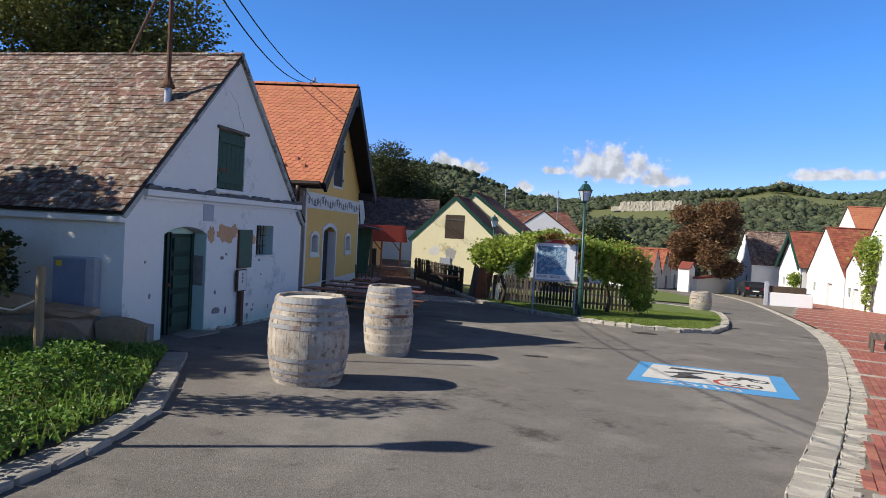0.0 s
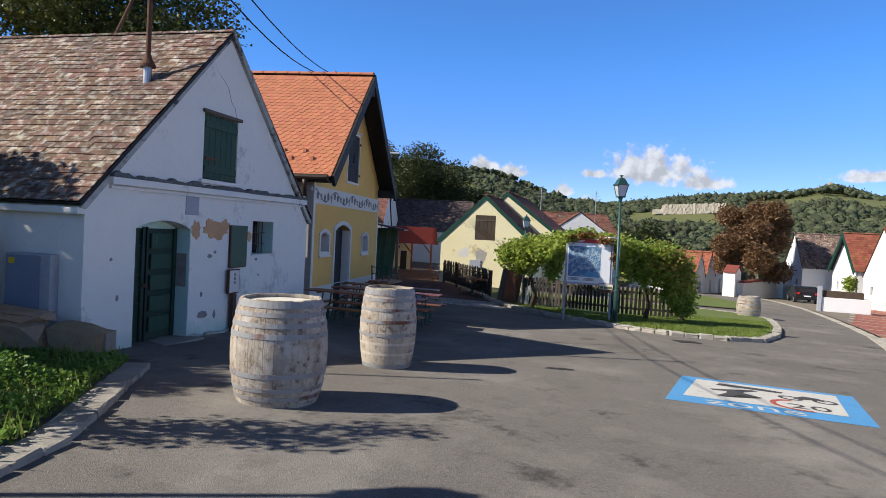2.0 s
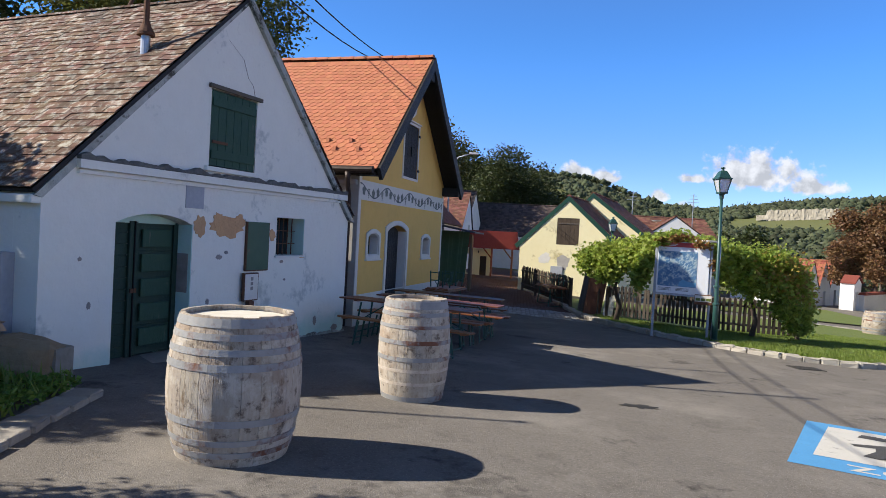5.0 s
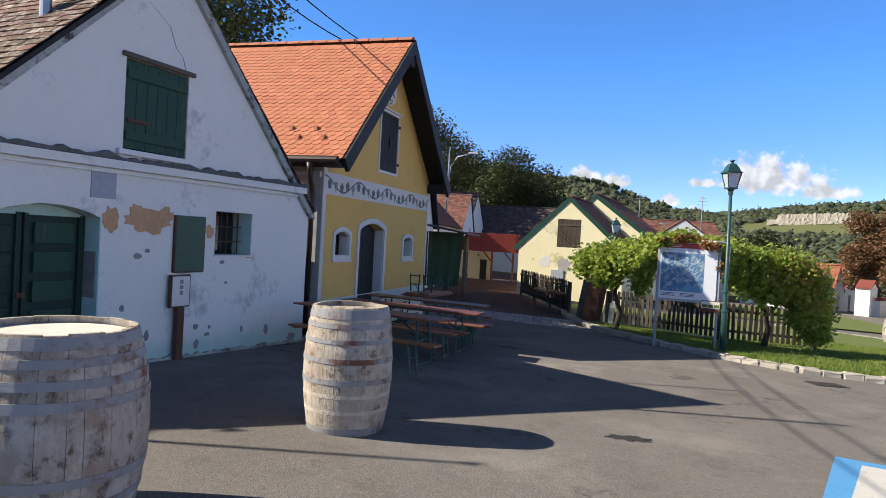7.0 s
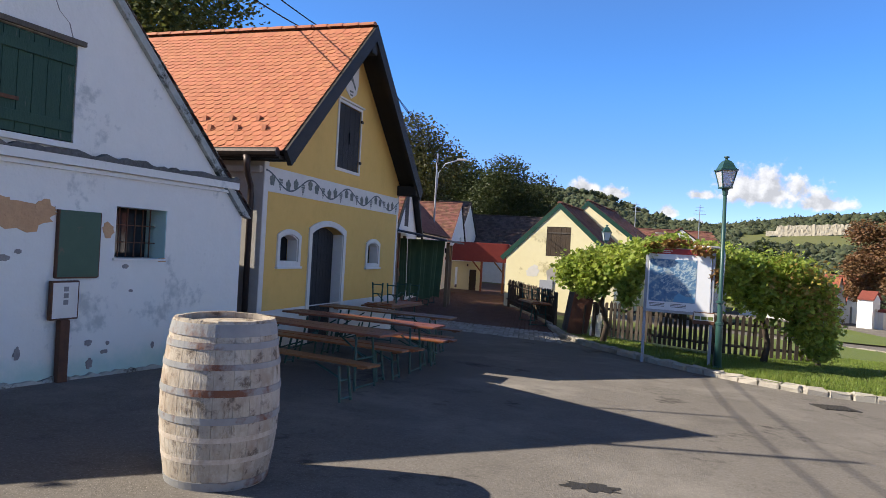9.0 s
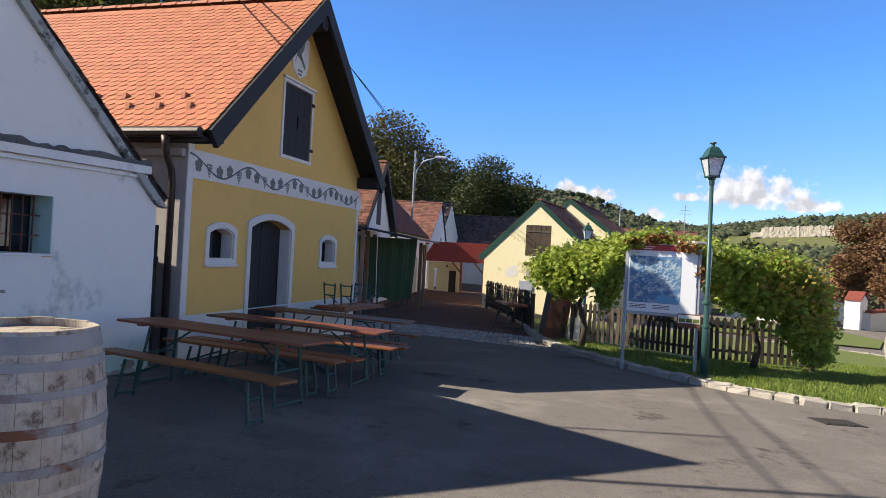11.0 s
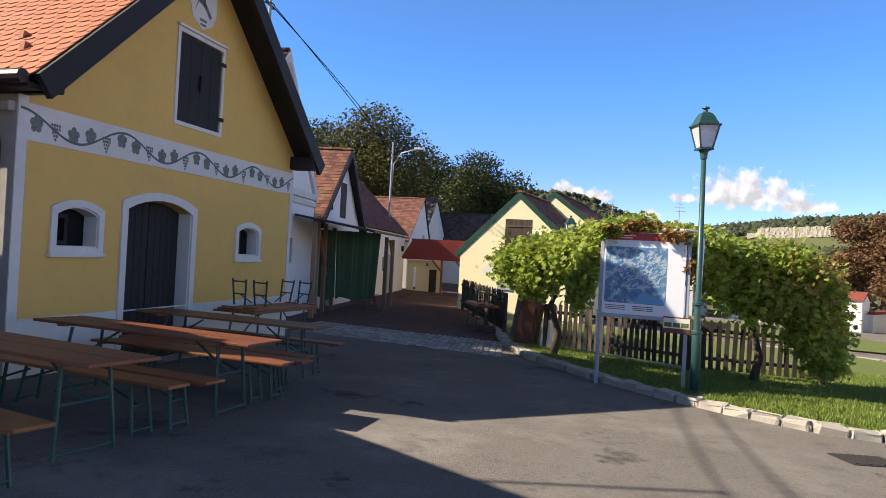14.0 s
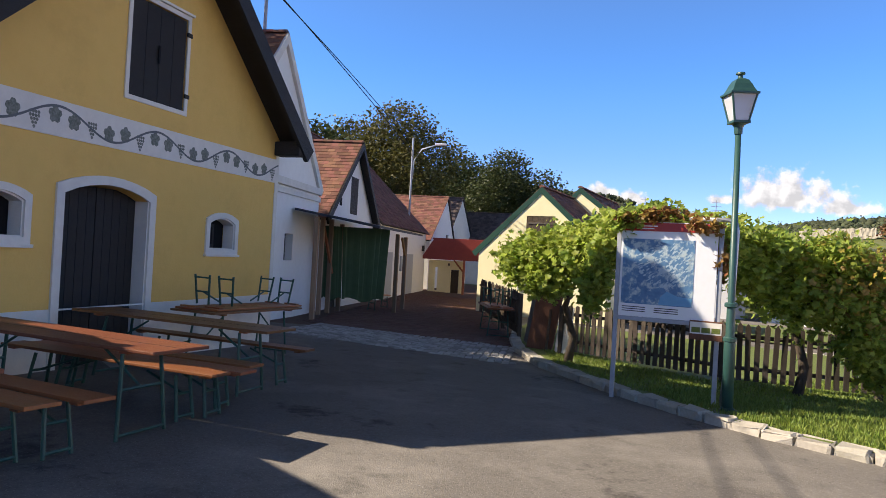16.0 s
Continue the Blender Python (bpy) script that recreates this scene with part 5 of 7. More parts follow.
def houses_lane():
    # white house with an ornate gable
    p, d = (-4.5, 23.1), (-0.02, 1.0)
    h = gable_house("press_house", p, d, 0, 6.6, -0.4, 3.5, (3.3, 6.95), 9, M_WHITE, M_TILE_BROWN, "white press house with a moulded gable", [rect(1.6, 2.6, -0.1, 2.2), rect(4.0, 4.6, 1.4, 2.1)], (0.24, 0.2, False), over=(0.04, 0.1), verge=(0.28, 0.05, M_WHITE_OLD, 0.05))
    part("string_course", boxed(0.0, 6.6, -0.1, 0.0, 3.3, 3.5, 0.03), M_WHITE_OLD, h)
    part("string_course", boxed(0.0, 6.6, -0.06, 0.0, 3.1, 3.25, 0.02), M_WHITE_OLD, h)
    simple_opening(h, "door_leaf", 1.6, 2.6, -0.1, 2.2, M_GREYPAINT)
    # unlit interior painted as a black box
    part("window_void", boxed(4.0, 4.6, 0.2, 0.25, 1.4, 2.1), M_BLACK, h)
    part("roof_mast", tubed([(3.3, 0.55, 6.8), (3.3, 0.55, 8.4)], 0.045, 8), M_GREYPAINT, h, "grey service mast")
    part("mast_arm", boxed(2.95, 3.6, 0.52, 0.58, 8.18, 8.23), M_GREYPAINT, h)
    # half timber dark gable
    p, d = (-4.7, 30.1), (0.0, 1.0)
    h = gable_house("press_house", p, d, 0, 6.2, -0.4, 2.75, (3.3, 5.45), 9, M_WHITE, M_TILE_BROWN, "white press house with steep old tiles and black bargeboards", [rect(3.0, 3.9, 3.0, 4.3), rect(1.2, 2.2, -0.3, 1.8)], (0.24, 0.2, False), over=(0.25, 0.2), verge=(0.26, 0.05, M_DARKWOOD, 0.02))
    simple_opening(h, "loft_shutter", 3.0, 3.9, 3.0, 4.3, M_DARKWOOD, 0.02)
    simple_opening(h, "door_leaf", 1.2, 2.2, -0.3, 1.8, M_DARKWOOD)
    part("vent", boxed(1.8, 2.0, -0.02, 0.0, 3.2, 3.45), M_BLACK, h)
    # long white house along the lane, ridge parallel to it
    p, d = (-4.55, 47.6), (-1.0, 0.0)
    h = gable_house("farm_house", p, d, 0, 7.0, -0.7, 3.0, (3.4, 6.6), 10.6, M_WHITE, M_TILE_BROWN, "long white house with a brown tiled roof", [], (0.26, 0.22, False), over=(0.15, 0.25))
    h.matrix_world = frame_of((-11.6, 36.9), (1, 0))
    for y0, y1, z1, mt in ((1.2, 2.6, 1.75, M_GREYPAINT), (5.6, 7.2, 1.7, M_GREYPAINT)):
        part("door_leaf", boxed(6.99, 7.03, y0, y1, -0.5, z1, 0.008), mt, h, "grey door")
    part("meter_box", boxed(7.0, 7.08, 4.2, 4.6, 0.9, 1.6, 0.01), M_GREYPAINT, h)
    part("wall_lamp", boxed(7.0, 7.12, 9.6, 9.8, 1.9, 2.2, 0.01), M_DARKWOOD, h)
    # far gable behind the red porch
    p, d = (-4.7, 49.4), (0.02, 1.0)
    h = gable_house("press_house", p, d, 0, 9.0, -0.8, 2.6, (5.4, 5.5), 10, M_WHITE, M_TILE_BROWN, "white press house with worn brown tiles", [rect(5.6, 6.6, 2.4, 3.1)], (0.28, 0.24, False), over=(0.1, 0.15))
    part("window_void", boxed(5.6, 6.6, 0.1, 0.14, 2.4, 3.1), M_GLASS, h)
    p, d = (-5.2, 59.5), (0.1, 1.0)
    gable_house("press_house", p, d, 0, 9.0, -0.9, 2.8, (4.5, 6.3), 12, M_WHITE_OLD, M_TILE_DARK, "old house with a dark sagging tiled roof", [], (0.3, 0.25, False), over=(0.1, 0.2))
    gable_house("farm_house", (3.0, 66.0), (0.05, 1.0), 0, 8.0, -1.2, 2.5, (4.0, 5.6), 9, M_WHITE_OLD, M_TILE_DARK, "low house closing the lane with dark tiles", [rect(2.4, 3.2, 0.4, 1.6), rect(4.4, 5.3, -0.9, 1.2)], (0.3, 0.25, False))
    # porch with a red roof
    porch = thing("porch", pose(-4.4, 47.9, -0.75), "cream porch with a red sheet roof on timber posts", "porch")
    part("wall", pierced([(0, 0), (2.0, 0), (2.0, 2.2), (0, 2.2)], [rect(1.25, 1.7, 0.0, 1.7), rect(0.35, 0.5, 0.5, 1.8)], 0.0, 0.2), M_CREAM, porch)
    part("door_leaf", boxed(1.26, 1.69, 0.12, 0.17, 0.02, 1.69), M_BROWNWOOD, porch)
    for x in (2.0, 3.35):
        post = part("post", boxed(x, x + 0.13, -0.8, -0.67, 0, 2.3, 0.01), M_BENCH, porch)
        part("brace", tubed([(x + 0.06, -0.73, 1.6), (x - 0.5, -0.73, 2.25)], 0.05, 6), M_BENCH, post)
    part("roof", prismed([(-0.3, 2.25), (3.9, 2.25), (3.7, 3.35), (0.4, 3.4)], -1.0, -0.94), M_REDROOF, porch)
    part("roof", boxed(0.3, 3.72, -0.98, 3.0, 3.34, 3.42, 0.02), M_REDROOF, porch)
    part("wall_lamp", boxed(1.1, 1.18, -0.1, 0, 1.9, 2.05), M_DARKWOOD, porch)
    # green tarpaulin shelter
    t = thing("market_stall", pose(-4.3, 29.2, gz(-4, 30)), "timber stall hung with green tarpaulin", "stall")
    posts = [(0.0, 0.0, 2.8), (0.0, 0.8, 2.8), (0.05, 1.7, 2.7), (1.7, 0.0, 2.6), (1.65, 2.5, 2.5), (1.6, 4.0, 2.45), (0.35, -1.5, 2.75)]
    for x, y, z in posts[:3] + posts[4:]:
        part("post", boxed(x - 0.06, x + 0.06, y - 0.06, y + 0.06, 0, z, 0.01), M_POSTWOOD, t)
    part("brace", tubed([(0.02, 0.0, 2.6), (0.02, 1.0, 1.2)], 0.05, 6), M_BENCH, t)
    part("brace", tubed([(1.6, 4.0, 1.8), (1.6, 3.4, 2.4)], 0.045, 6), M_BENCH, t)
    bm = bmesh.new()
    n = 22
    for k, (a, b) in enumerate((((-0.3, 1.0), (0.3, 1.15)), ((0.3, 1.15), (1.5, 1.5)))):
        for i in range(n):
            q = []
            for s in (i / n, (i + 1) / n):
                x, y = a[0] + (b[0] - a[0]) * s, a[1] + (b[1] - a[1]) * s
                w = 0.03 * math.sin(s * 19 + k) + 0.02 * math.sin(s * 41)
                q.append((x + w, y, s))
            z0 = 0.42
            bm.faces.new([bm.verts.new(v) for v in ((q[0][0], q[0][1], z0 + 0.06 * math.sin(q[0][2] * 9)), (q[1][0], q[1][1], z0 + 0.06 * math.sin(q[1][2] * 9)), (q[1][0] + 0.16 * k * q[1][2], q[1][1] - 0.25, 2.6), (q[0][0] + 0.16 * k * q[0][2], q[0][1] - 0.25, 2.6))])
    bmesh.ops.remove_doubles(bm, verts=bm.verts, dist=0.001)
    sh = part("tarpaulin", bm, M_TARP, t, "hanging dark green tarpaulin")
    so = sh.modifiers.new("thick", "SOLIDIFY")
    so.thickness = 0.012
    part("roof", prismed([(-0.2, 2.95), (2.1, 2.58), (2.1, 2.52), (-0.2, 2.89)], -1.7, 4.4), mat("blue_black_felt", (0.03, 0.035, 0.05), (0.05, 0.055, 0.07), rough=0.6), t)


def houses_middle():
    # cream twins with green verges
    for p, x1, apex, base, eave in (((-0.75, 36.62), 5.6, (2.62, 4.42), -0.6, 2.15), ((1.2, 40.9), 5.6, (2.25, 4.93), -0.6, 2.75)):
        h = gable_house("press_house", p, (1, -0.3), 0.25, x1 - 0.4, base, eave, apex, 8.5, M_CREAM, M_TILE_BROWN, "cream press house with green verge boards and a brown loft shutter", [rect(2.1, 3.2, 2.08, 3.4)] if p[0] < 0 else [], (0.26, 0.22, False), over=(0.0, 0.34), verge=(0.25, 0.035, M_GREENTRIM, 0.02))
        if p[0] < 0:
            s = leaf_boards(h, "loft_shutter", 2.1, 3.2, 2.08, 3.4, 0.03, M_BROWNWOOD, 5)
            part("batten", boxed(2.15, 3.2, -0.01, 0.02, 3.1, 3.16), M_GREYWOOD, s)
            part("grey_patch", blotch(1.55, 1.35, 0.35, 0.3, -0.001, 71), M_WHITE_OLD, h)
            part("grey_patch", blotch(2.5, 1.2, 0.35, 0.4, -0.001, 72), M_GREYWALL, h)
            part("meter_box", boxed(1.9, 2.5, -0.06, 0.0, 0.6, 1.0, 0.01), M_GREYPAINT, h)
    # white gabled house with brown cross roof
    h = gable_house("farm_house", (10.1, 62.2), (1, -0.1), 0, 5.2, -2.5, 3.0, (2.6, 4.85), 10, M_WHITE, M_TILE_BROWN, "white house with brown tiled cross roof and attic windows", [rect(0.9, 1.4, 2.4, 2.95), rect(2.2, 2.8, 2.4, 2.95), rect(3.8, 4.3, 2.4, 2.95)], (0.35, 0.3, False))
    for x in (0.9, 2.2, 3.8):
        part("pane", boxed(x, x + 0.6, 0.15, 0.18, 2.35, 2.95), M_GLASS, h)
    part("roof_dish", lathe([(0.02, 0), (0.35, 0.12), (0.42, 0.2)], 14), M_PLATE, h).location = (1.0, 0.3, 4.3)
    gable_house("farm_house", (6.4, 73.5), (0.1, -1.0), 0, 9.5, -2.5, 2.6, (4.7, 5.0), 10, M_WHITE_OLD, M_TILE_BROWN, "long house with brown tiled roof behind", [], (0.35, 0.3, False))
    for x in (9.6, 15.0):
        m = thing("roof_aerial", pose(x, 66, 4.6), "thin roof aerial mast", "aerial")
        part("mast", tubed([(0, 0, -2.5), (0, 0, 2.6)], 0.035, 6), M_STEEL, m)
        for k in range(3):
            part("rod", boxed(-0.5 + 0.1 * k, 0.5 - 0.1 * k, -0.015, 0.015, 1.8 + 0.3 * k, 1.83 + 0.3 * k), M_STEEL, m)


def houses_right():
    p, d = Vector((34.25, 53.65)), Vector((-0.2, -0.98)).normalized()

    def spot(s):
        q = p + d * s
        return (q.x, q.y)

    # s of the near and far corner, base, eave, apex, roof
    rows = ((-0.6, 6.9, -3.0, 0.6, (3.1, 4.35), M_TILE_RED, "white press house with a steep red tiled roof", None, 4.0, -0.1),
            (-7.1, 5.5, -3.0, 1.0, (2.75, 4.05), M_TILE_RED, "white press house with green bargeboards and red tiles", (0.42, 0.06, M_GREENTRIM, 0.02), 4.6, 0.3),
            (6.5, 2.3, -3.0, 1.2, (1.1, 2.3), M_TILE_RED, "low white annexe with red tiles", None, 1.2, -0.2),
            (8.9, 6.6, -3.0, 2.6, (3.0, 6.3), M_TILE_NEW, "tall white house with orange tiles", None, 3.6, -0.3))
    for s0, w, base, eave, apex, rm, label, vg, door, top in rows:
        h = gable_house("press_house", spot(s0), d, 0, w, base, eave, apex, 8, M_WHITE, rm, label, [rect(door, door + 0.85, base + 0.6, top), rect(w * 0.2, w * 0.2 + 0.4, -0.9, -0.2)], (0.3, 0.26, False), over=(0.35 if vg else 0.05, 0.2), verge=vg)
        part("door_leaf", boxed(door, door + 0.85, 0.2, 0.25, base + 0.6, top), M_DARKWOOD if vg else M_WHITE_OLD, h)
        part("window_shutter", boxed(w * 0.2, w * 0.2 + 0.4, 0.12, 0.16, -0.9, -0.2), M_GREENWOOD, h, "dark green shutter")
    h = gable_house("press_house", (34.9, 67.5), d, 0, 5.3, -3.4, 0.9, (2.65, 4.0), 8.5, M_WHITE, M_TILE_OLD, "old pale house with worn grey brown tiles", [rect(3.4, 4.1, -0.9, -0.3)], (0.3, 0.26, False), over=(0.1, 0.2))
    part("window_void", boxed(3.4, 4.1, 0.15, 0.2, -0.9, -0.3), M_GLASS, h)
    gable_house("farm_house", (43.9, 64.6), d, 0, 4.6, -2, 4.4, (2.2, 6.95), 7, M_WHITE, M_TILE_NEW, "white house with orange tiles on the slope behind", [], (0.35, 0.3, False))
    for i in range(4):
        gable_house("press_house", (22.9 + i * 2.4, 60.2 + i * 3.4), (0.577, 0.817), 0, 4.1, -3.6, -0.6, (2.05, 1.7), 6, M_WHITE, M_TILE_RED, "small white press house in a row with red roofs", [rect(1.6, 2.5, -2.6, -0.9)], (0.3, 0.26, False), over=(0.04, 0.1))
    # the row goes on unseen along the forecourt, added to bounce sunlight
    for s0 in (17.2, 24.0, 31.5, 38.2, 45.4, 52.5, 60.0, 67.0):
        q = spot(s0)
        base = gz(*q) - 0.4
        gable_house("press_house", q, d, 0, 6.6, base, base + 3.5, (3.3, base + 6.2), 8, M_WHITE, M_TILE_RED, "unseen plain white house added along the forecourt to bounce sunlight", [], (0.4, 0.35, False), over=(0.05, 0.1))
    m = frame_of((26.6, 58.6), (11.1, 12.6), gz(31, 64))
    w = thing("garden_wall", m, "long pale garden wall with a red tiled coping", "wall", "", "structure")
    part("wall", boxed(0, 16.5, 0, 0.35, -0.6, 1.55), M_WHITE_OLD, w)
    part("coping", prismed([(0, 1.552), (16.5, 1.552), (16.5, 1.75), (0, 1.75)], -0.12, 0.47), M_TILE_RED, w)
    w = thing("gate_house", frame_of((25.5, 57.9), (2.1, 2.4), gz(25.5, 58)), "small white outbuilding with an arched doorway", "house")
    part("wall", pierced([(0, -0.4), (1.7, -0.4), (1.7, 2.1), (0.85, 2.6), (0, 2.1)], [arch(0.4, 1.3, -0.38, 1.5, 0.3)], 0, 0.3), M_WHITE, w)
    part("wall", boxed(0.0, 0.3, 0.302, 1.0, -0.4, 2.1), M_WHITE, w)
    part("door_leaf", boxed(0.4, 1.3, 0.2, 0.25, -0.4, 1.5), M_WHITE_OLD, w)
    part("roof", prismed([(-0.1, 2.08), (0.85, 2.64), (1.8, 2.08), (1.8, 2.2), (0.85, 2.76), (-0.1, 2.2)], -0.1, 1.0), M_TILE_RED, w)


# ---- things ----
def barrel(x, y, h, r_end, r_belly, hoops, label, seed, head=True, turn=0.0, marks=()):
    root = thing("wine_barrel", pose(x, y, gz(x, y) + 0.0, 0, 0, turn), label, "barrel", "wine barrels")
    rng = random.Random(seed)

    def radius(z):
        return r_end + (r_belly - r_end) * (1 - (2 * z / h - 1) ** 2)

    n = 22
    cuts = sorted([0.0, math.tau] + [math.tau * (i + rng.uniform(-0.25, 0.25)) / n for i in range(1, n)])
    zs = [h * i / 12 for i in range(13)]
    for a0, a1 in zip(cuts, cuts[1:]):
        bm = bmesh.new()
        g = 0.0025
        k = 3
        top = rng.uniform(-0.006, 0.006)
        grid = []
        for z in zs:
            r = radius(z)
            grid.append([bm.verts.new((rr * math.cos(a0 + g + (a1 - a0 - 2 * g) * i / k), rr * math.sin(a0 + g + (a1 - a0 - 2 * g) * i / k), z + (top if z == h else 0))) for rr in (r, r - 0.03) for i in (range(k + 1) if rr == r else range(k, -1, -1))])
        m = len(grid[0])
        for r0, r1 in zip(grid, grid[1:]):
            for i in range(m):
                bm.faces.new((r0[i], r0[(i + 1) % m], r1[(i + 1) % m], r1[i]))
        bm.faces.new(grid[0][::-1])
        bm.faces.new(grid[-1])
        part("stave", bm, M_STAVE, root)
    for z, w in hoops:
        prof = [(radius(z - w / 2) + 0.001, z - w / 2), (radius(z - w / 2) + 0.006, z - w / 2), (radius(z + w / 2) + 0.006, z + w / 2), (radius(z + w / 2) + 0.001, z + w / 2)]
        part("hoop", lathe(prof, 44, caps=False), M_HOOP, root, "galvanised steel hoop", False)
    for z in marks:
        prof = [(radius(z - 0.018) - 0.004, z - 0.018), (radius(z - 0.018) + 0.0015, z - 0.018), (radius(z + 0.018) + 0.0015, z + 0.018), (radius(z + 0.018) - 0.004, z + 0.018)]
        part("hoop_mark", lathe(prof, 44, caps=False), M_HOOP_MARK, root, "stained mark of a lost hoop")
    part("head", lathe([(r_end - 0.032, h - 0.06), (r_end - 0.032, h - 0.045)], 32), M_HEAD if head else M_STAVE, root, "flat barrel head")
    part("core", lathe([(radius(0.03) - 0.034, 0.03), (r_belly - 0.034, h / 2), (radius(h - 0.07) - 0.034, h - 0.07)], 24), M_BLACK, root)
    return root


def trestle(root, x, h, w, side):
    """A folding leg frame of a beer table."""
    for y in (-w / 2, w / 2):
        part("leg", tubed([(x - 0.02 * side, y * 0.8, h - 0.03), (x + 0.05 * side, y, 0.01)], 0.017, 6), M_LEG, root)
    part("crossbar", tubed([(x + 0.045 * side, -w / 2, 0.05), (x + 0.045 * side, w / 2, 0.05)], 0.013, 6), M_LEG, root)
    part("crossbar", tubed([(x, -w * 0.42, h * 0.55), (x, w * 0.42, h * 0.55)], 0.013, 6), M_LEG, root)
    part("brace", tubed([(x, 0.0, h * 0.55), (x - 0.42 * side, 0.0, h - 0.05)], 0.012, 6), M_LEG, root)


def beer_table(m, length=2.55, width=0.68, h=0.76, label="long folding beer table with reddish varnished boards"):
    root = thing("beer_table", m, label, "table", "beer tables")
    top = part("tabletop", boxed(-length / 2, length / 2, -width / 2, width / 2, h - 0.03, h, 0.008), M_TABLE, root)
    part("board_joint", boxed(-length / 2 + 0.01, length / 2 - 0.01, -0.003, 0.003, h - 0.01, h + 0.001), M_DARKWOOD, top)
    for s in (-1, 1):
        part("edge_batten", boxed(s * (length / 2 - 0.32) - 0.04, s * (length / 2 - 0.32) + 0.04, -width / 2 + 0.04, width / 2 - 0.04, h - 0.055, h - 0.031), M_BENCH, root)
        trestle(root, s * (length / 2 - 0.38), h - 0.03, width * 0.8, s)
    return root


def beer_bench(m, length=2.5, width=0.27, h=0.48, label="folding beer bench with orange varnished seat board"):
    root = thing("beer_bench", m, label, "bench", "beer benches")
    part("seat", boxed(-length / 2, length / 2, -width / 2, width / 2, h - 0.03, h, 0.008), M_BENCH, root)
    for s in (-1, 1):
        part("edge_batten", boxed(s * (length / 2 - 0.12) - 0.04, s * (length / 2 - 0.12) + 0.04, -width / 2 + 0.02, width / 2 - 0.02, h - 0.05, h - 0.031), M_BENCH, root)
        trestle(root, s * (length / 2 - 0.4), h - 0.03, width * 0.85, s)
    return root


def furniture():
    def at(x, y, yaw):
        return tilt_on_ground(x, y, 0.0, yaw)
    t = beer_table(at(-2.45, 14.27, -15))
    copy_thing(t, at(-2.1, 15.97, -9))
    copy_thing(t, at(-2.12, 18.02, -6))
    copy_thing(t, at(-2.45, 20.3, 84))
    copy_thing(t, at(0.75, 28.9, 101))
    b = beer_bench(at(-2.4, 13.42, -19))
    copy_thing(b, at(-2.36, 14.92, -13))
    copy_thing(b, at(-2.2, 15.24, -12))
    copy_thing(b, at(-2.03, 16.6, -9))
    copy_thing(b, at(-1.9, 16.85, -8))
    copy_thing(b, at(-2.0, 18.75, -6))
    copy_thing(b, at(-2.0, 17.2, -6))
    copy_thing(b, at(-3.5, 33.0, 90))
    # benches lying upside down on the fourth table
    for dx, dy in ((-0.14, 0.0), (0.16, 0.1)):
        copy_thing(b, at(-2.45 + dx, 20.3 + dy, 84) @ pose(0, 0, 0.775 + 0.47, 180, 0, 0))
    for dx in (-0.15, 0.17):
        copy_thing(b, at(0.75 + dx, 28.9, 101) @ pose(0, 0, 0.775 + 0.47, 180, 0, 0))


def lantern(root, z, s=1.0):
    """A four-sided tapered lantern on a post, its foot at z."""
    a, b, h = 0.105 * s, 0.185 * s, 0.4 * s
    head = part("lantern_collar", lathe([(0.05, z - 0.1), (0.055, z - 0.02), (0.075 * s, z), (0.1 * s, z + 0.03), (0.13 * s, z + 0.035)], 12), M_LAMPGREEN, root)
    z += 0.05
    for k in range(4):
        t = k * math.pi / 2 + math.pi / 4
        c, sn, c2, s2 = math.cos(t), math.sin(t), math.cos(t + math.pi / 2), math.sin(t + math.pi / 2)
        r2 = math.sqrt(2)
        part("bar", tubed([(a * r2 * c, a * r2 * sn, z), (b * r2 * c, b * r2 * sn, z + h)], 0.016 * s, 6), M_LAMPGREEN, head)
        bm = bmesh.new()
        e = 0.96
        bm.faces.new([bm.verts.new(v) for v in ((a * r2 * c * e, a * r2 * sn * e, z), (a * r2 * c2 * e, a * r2 * s2 * e, z), (b * r2 * c2 * e, b * r2 * s2 * e, z + h), (b * r2 * c * e, b * r2 * sn * e, z + h))])
        part("pane", bm, M_FROST, head, "milky lamp glass")
    part("base_ring", boxed(-a - 0.02, a + 0.02, -a - 0.02, a + 0.02, z - 0.02, z + 0.015, 0.006), M_LAMPGREEN, head)
    roof = part("lantern_roof", boxed(-b - 0.025, b + 0.025, -b - 0.025, b + 0.025, z + h, z + h + 0.03, 0.006), M_LAMPGREEN, root)
    prof = [(b * 1.4, 0.0), (b * 1.2, 0.05), (b * 0.95, 0.13), (b * 0.68, 0.19), (b * 0.4, 0.215)]
    bm = bmesh.new()
    rings = [[bm.verts.new((r * math.cos(math.pi / 4 + k * math.pi / 2), r * math.sin(math.pi / 4 + k * math.pi / 2), z + h + 0.036 + q * s)) for k in range(4)] for r, q in prof]
    for r0, r1 in zip(rings, rings[1:]):
        for k in range(4):
            bm.faces.new((r0[k], r0[(k + 1) % 4], r1[(k + 1) % 4], r1[k]))
    bm.faces.new(rings[-1])
    bm.faces.new(rings[0][::-1])
    part("hood", bm, M_LAMPGREEN, roof)
    part("finial", lathe([(0.06 * s, z + h + 0.23 * s), (0.04 * s, z + h + 0.27 * s), (0.035 * s, z + h + 0.31 * s), (0.07 * s, z + h + 0.325 * s), (0.065 * s, z + h + 0.35 * s), (0.02, z + h + 0.36 * s)], 12), M_LAMPGREEN, roof)


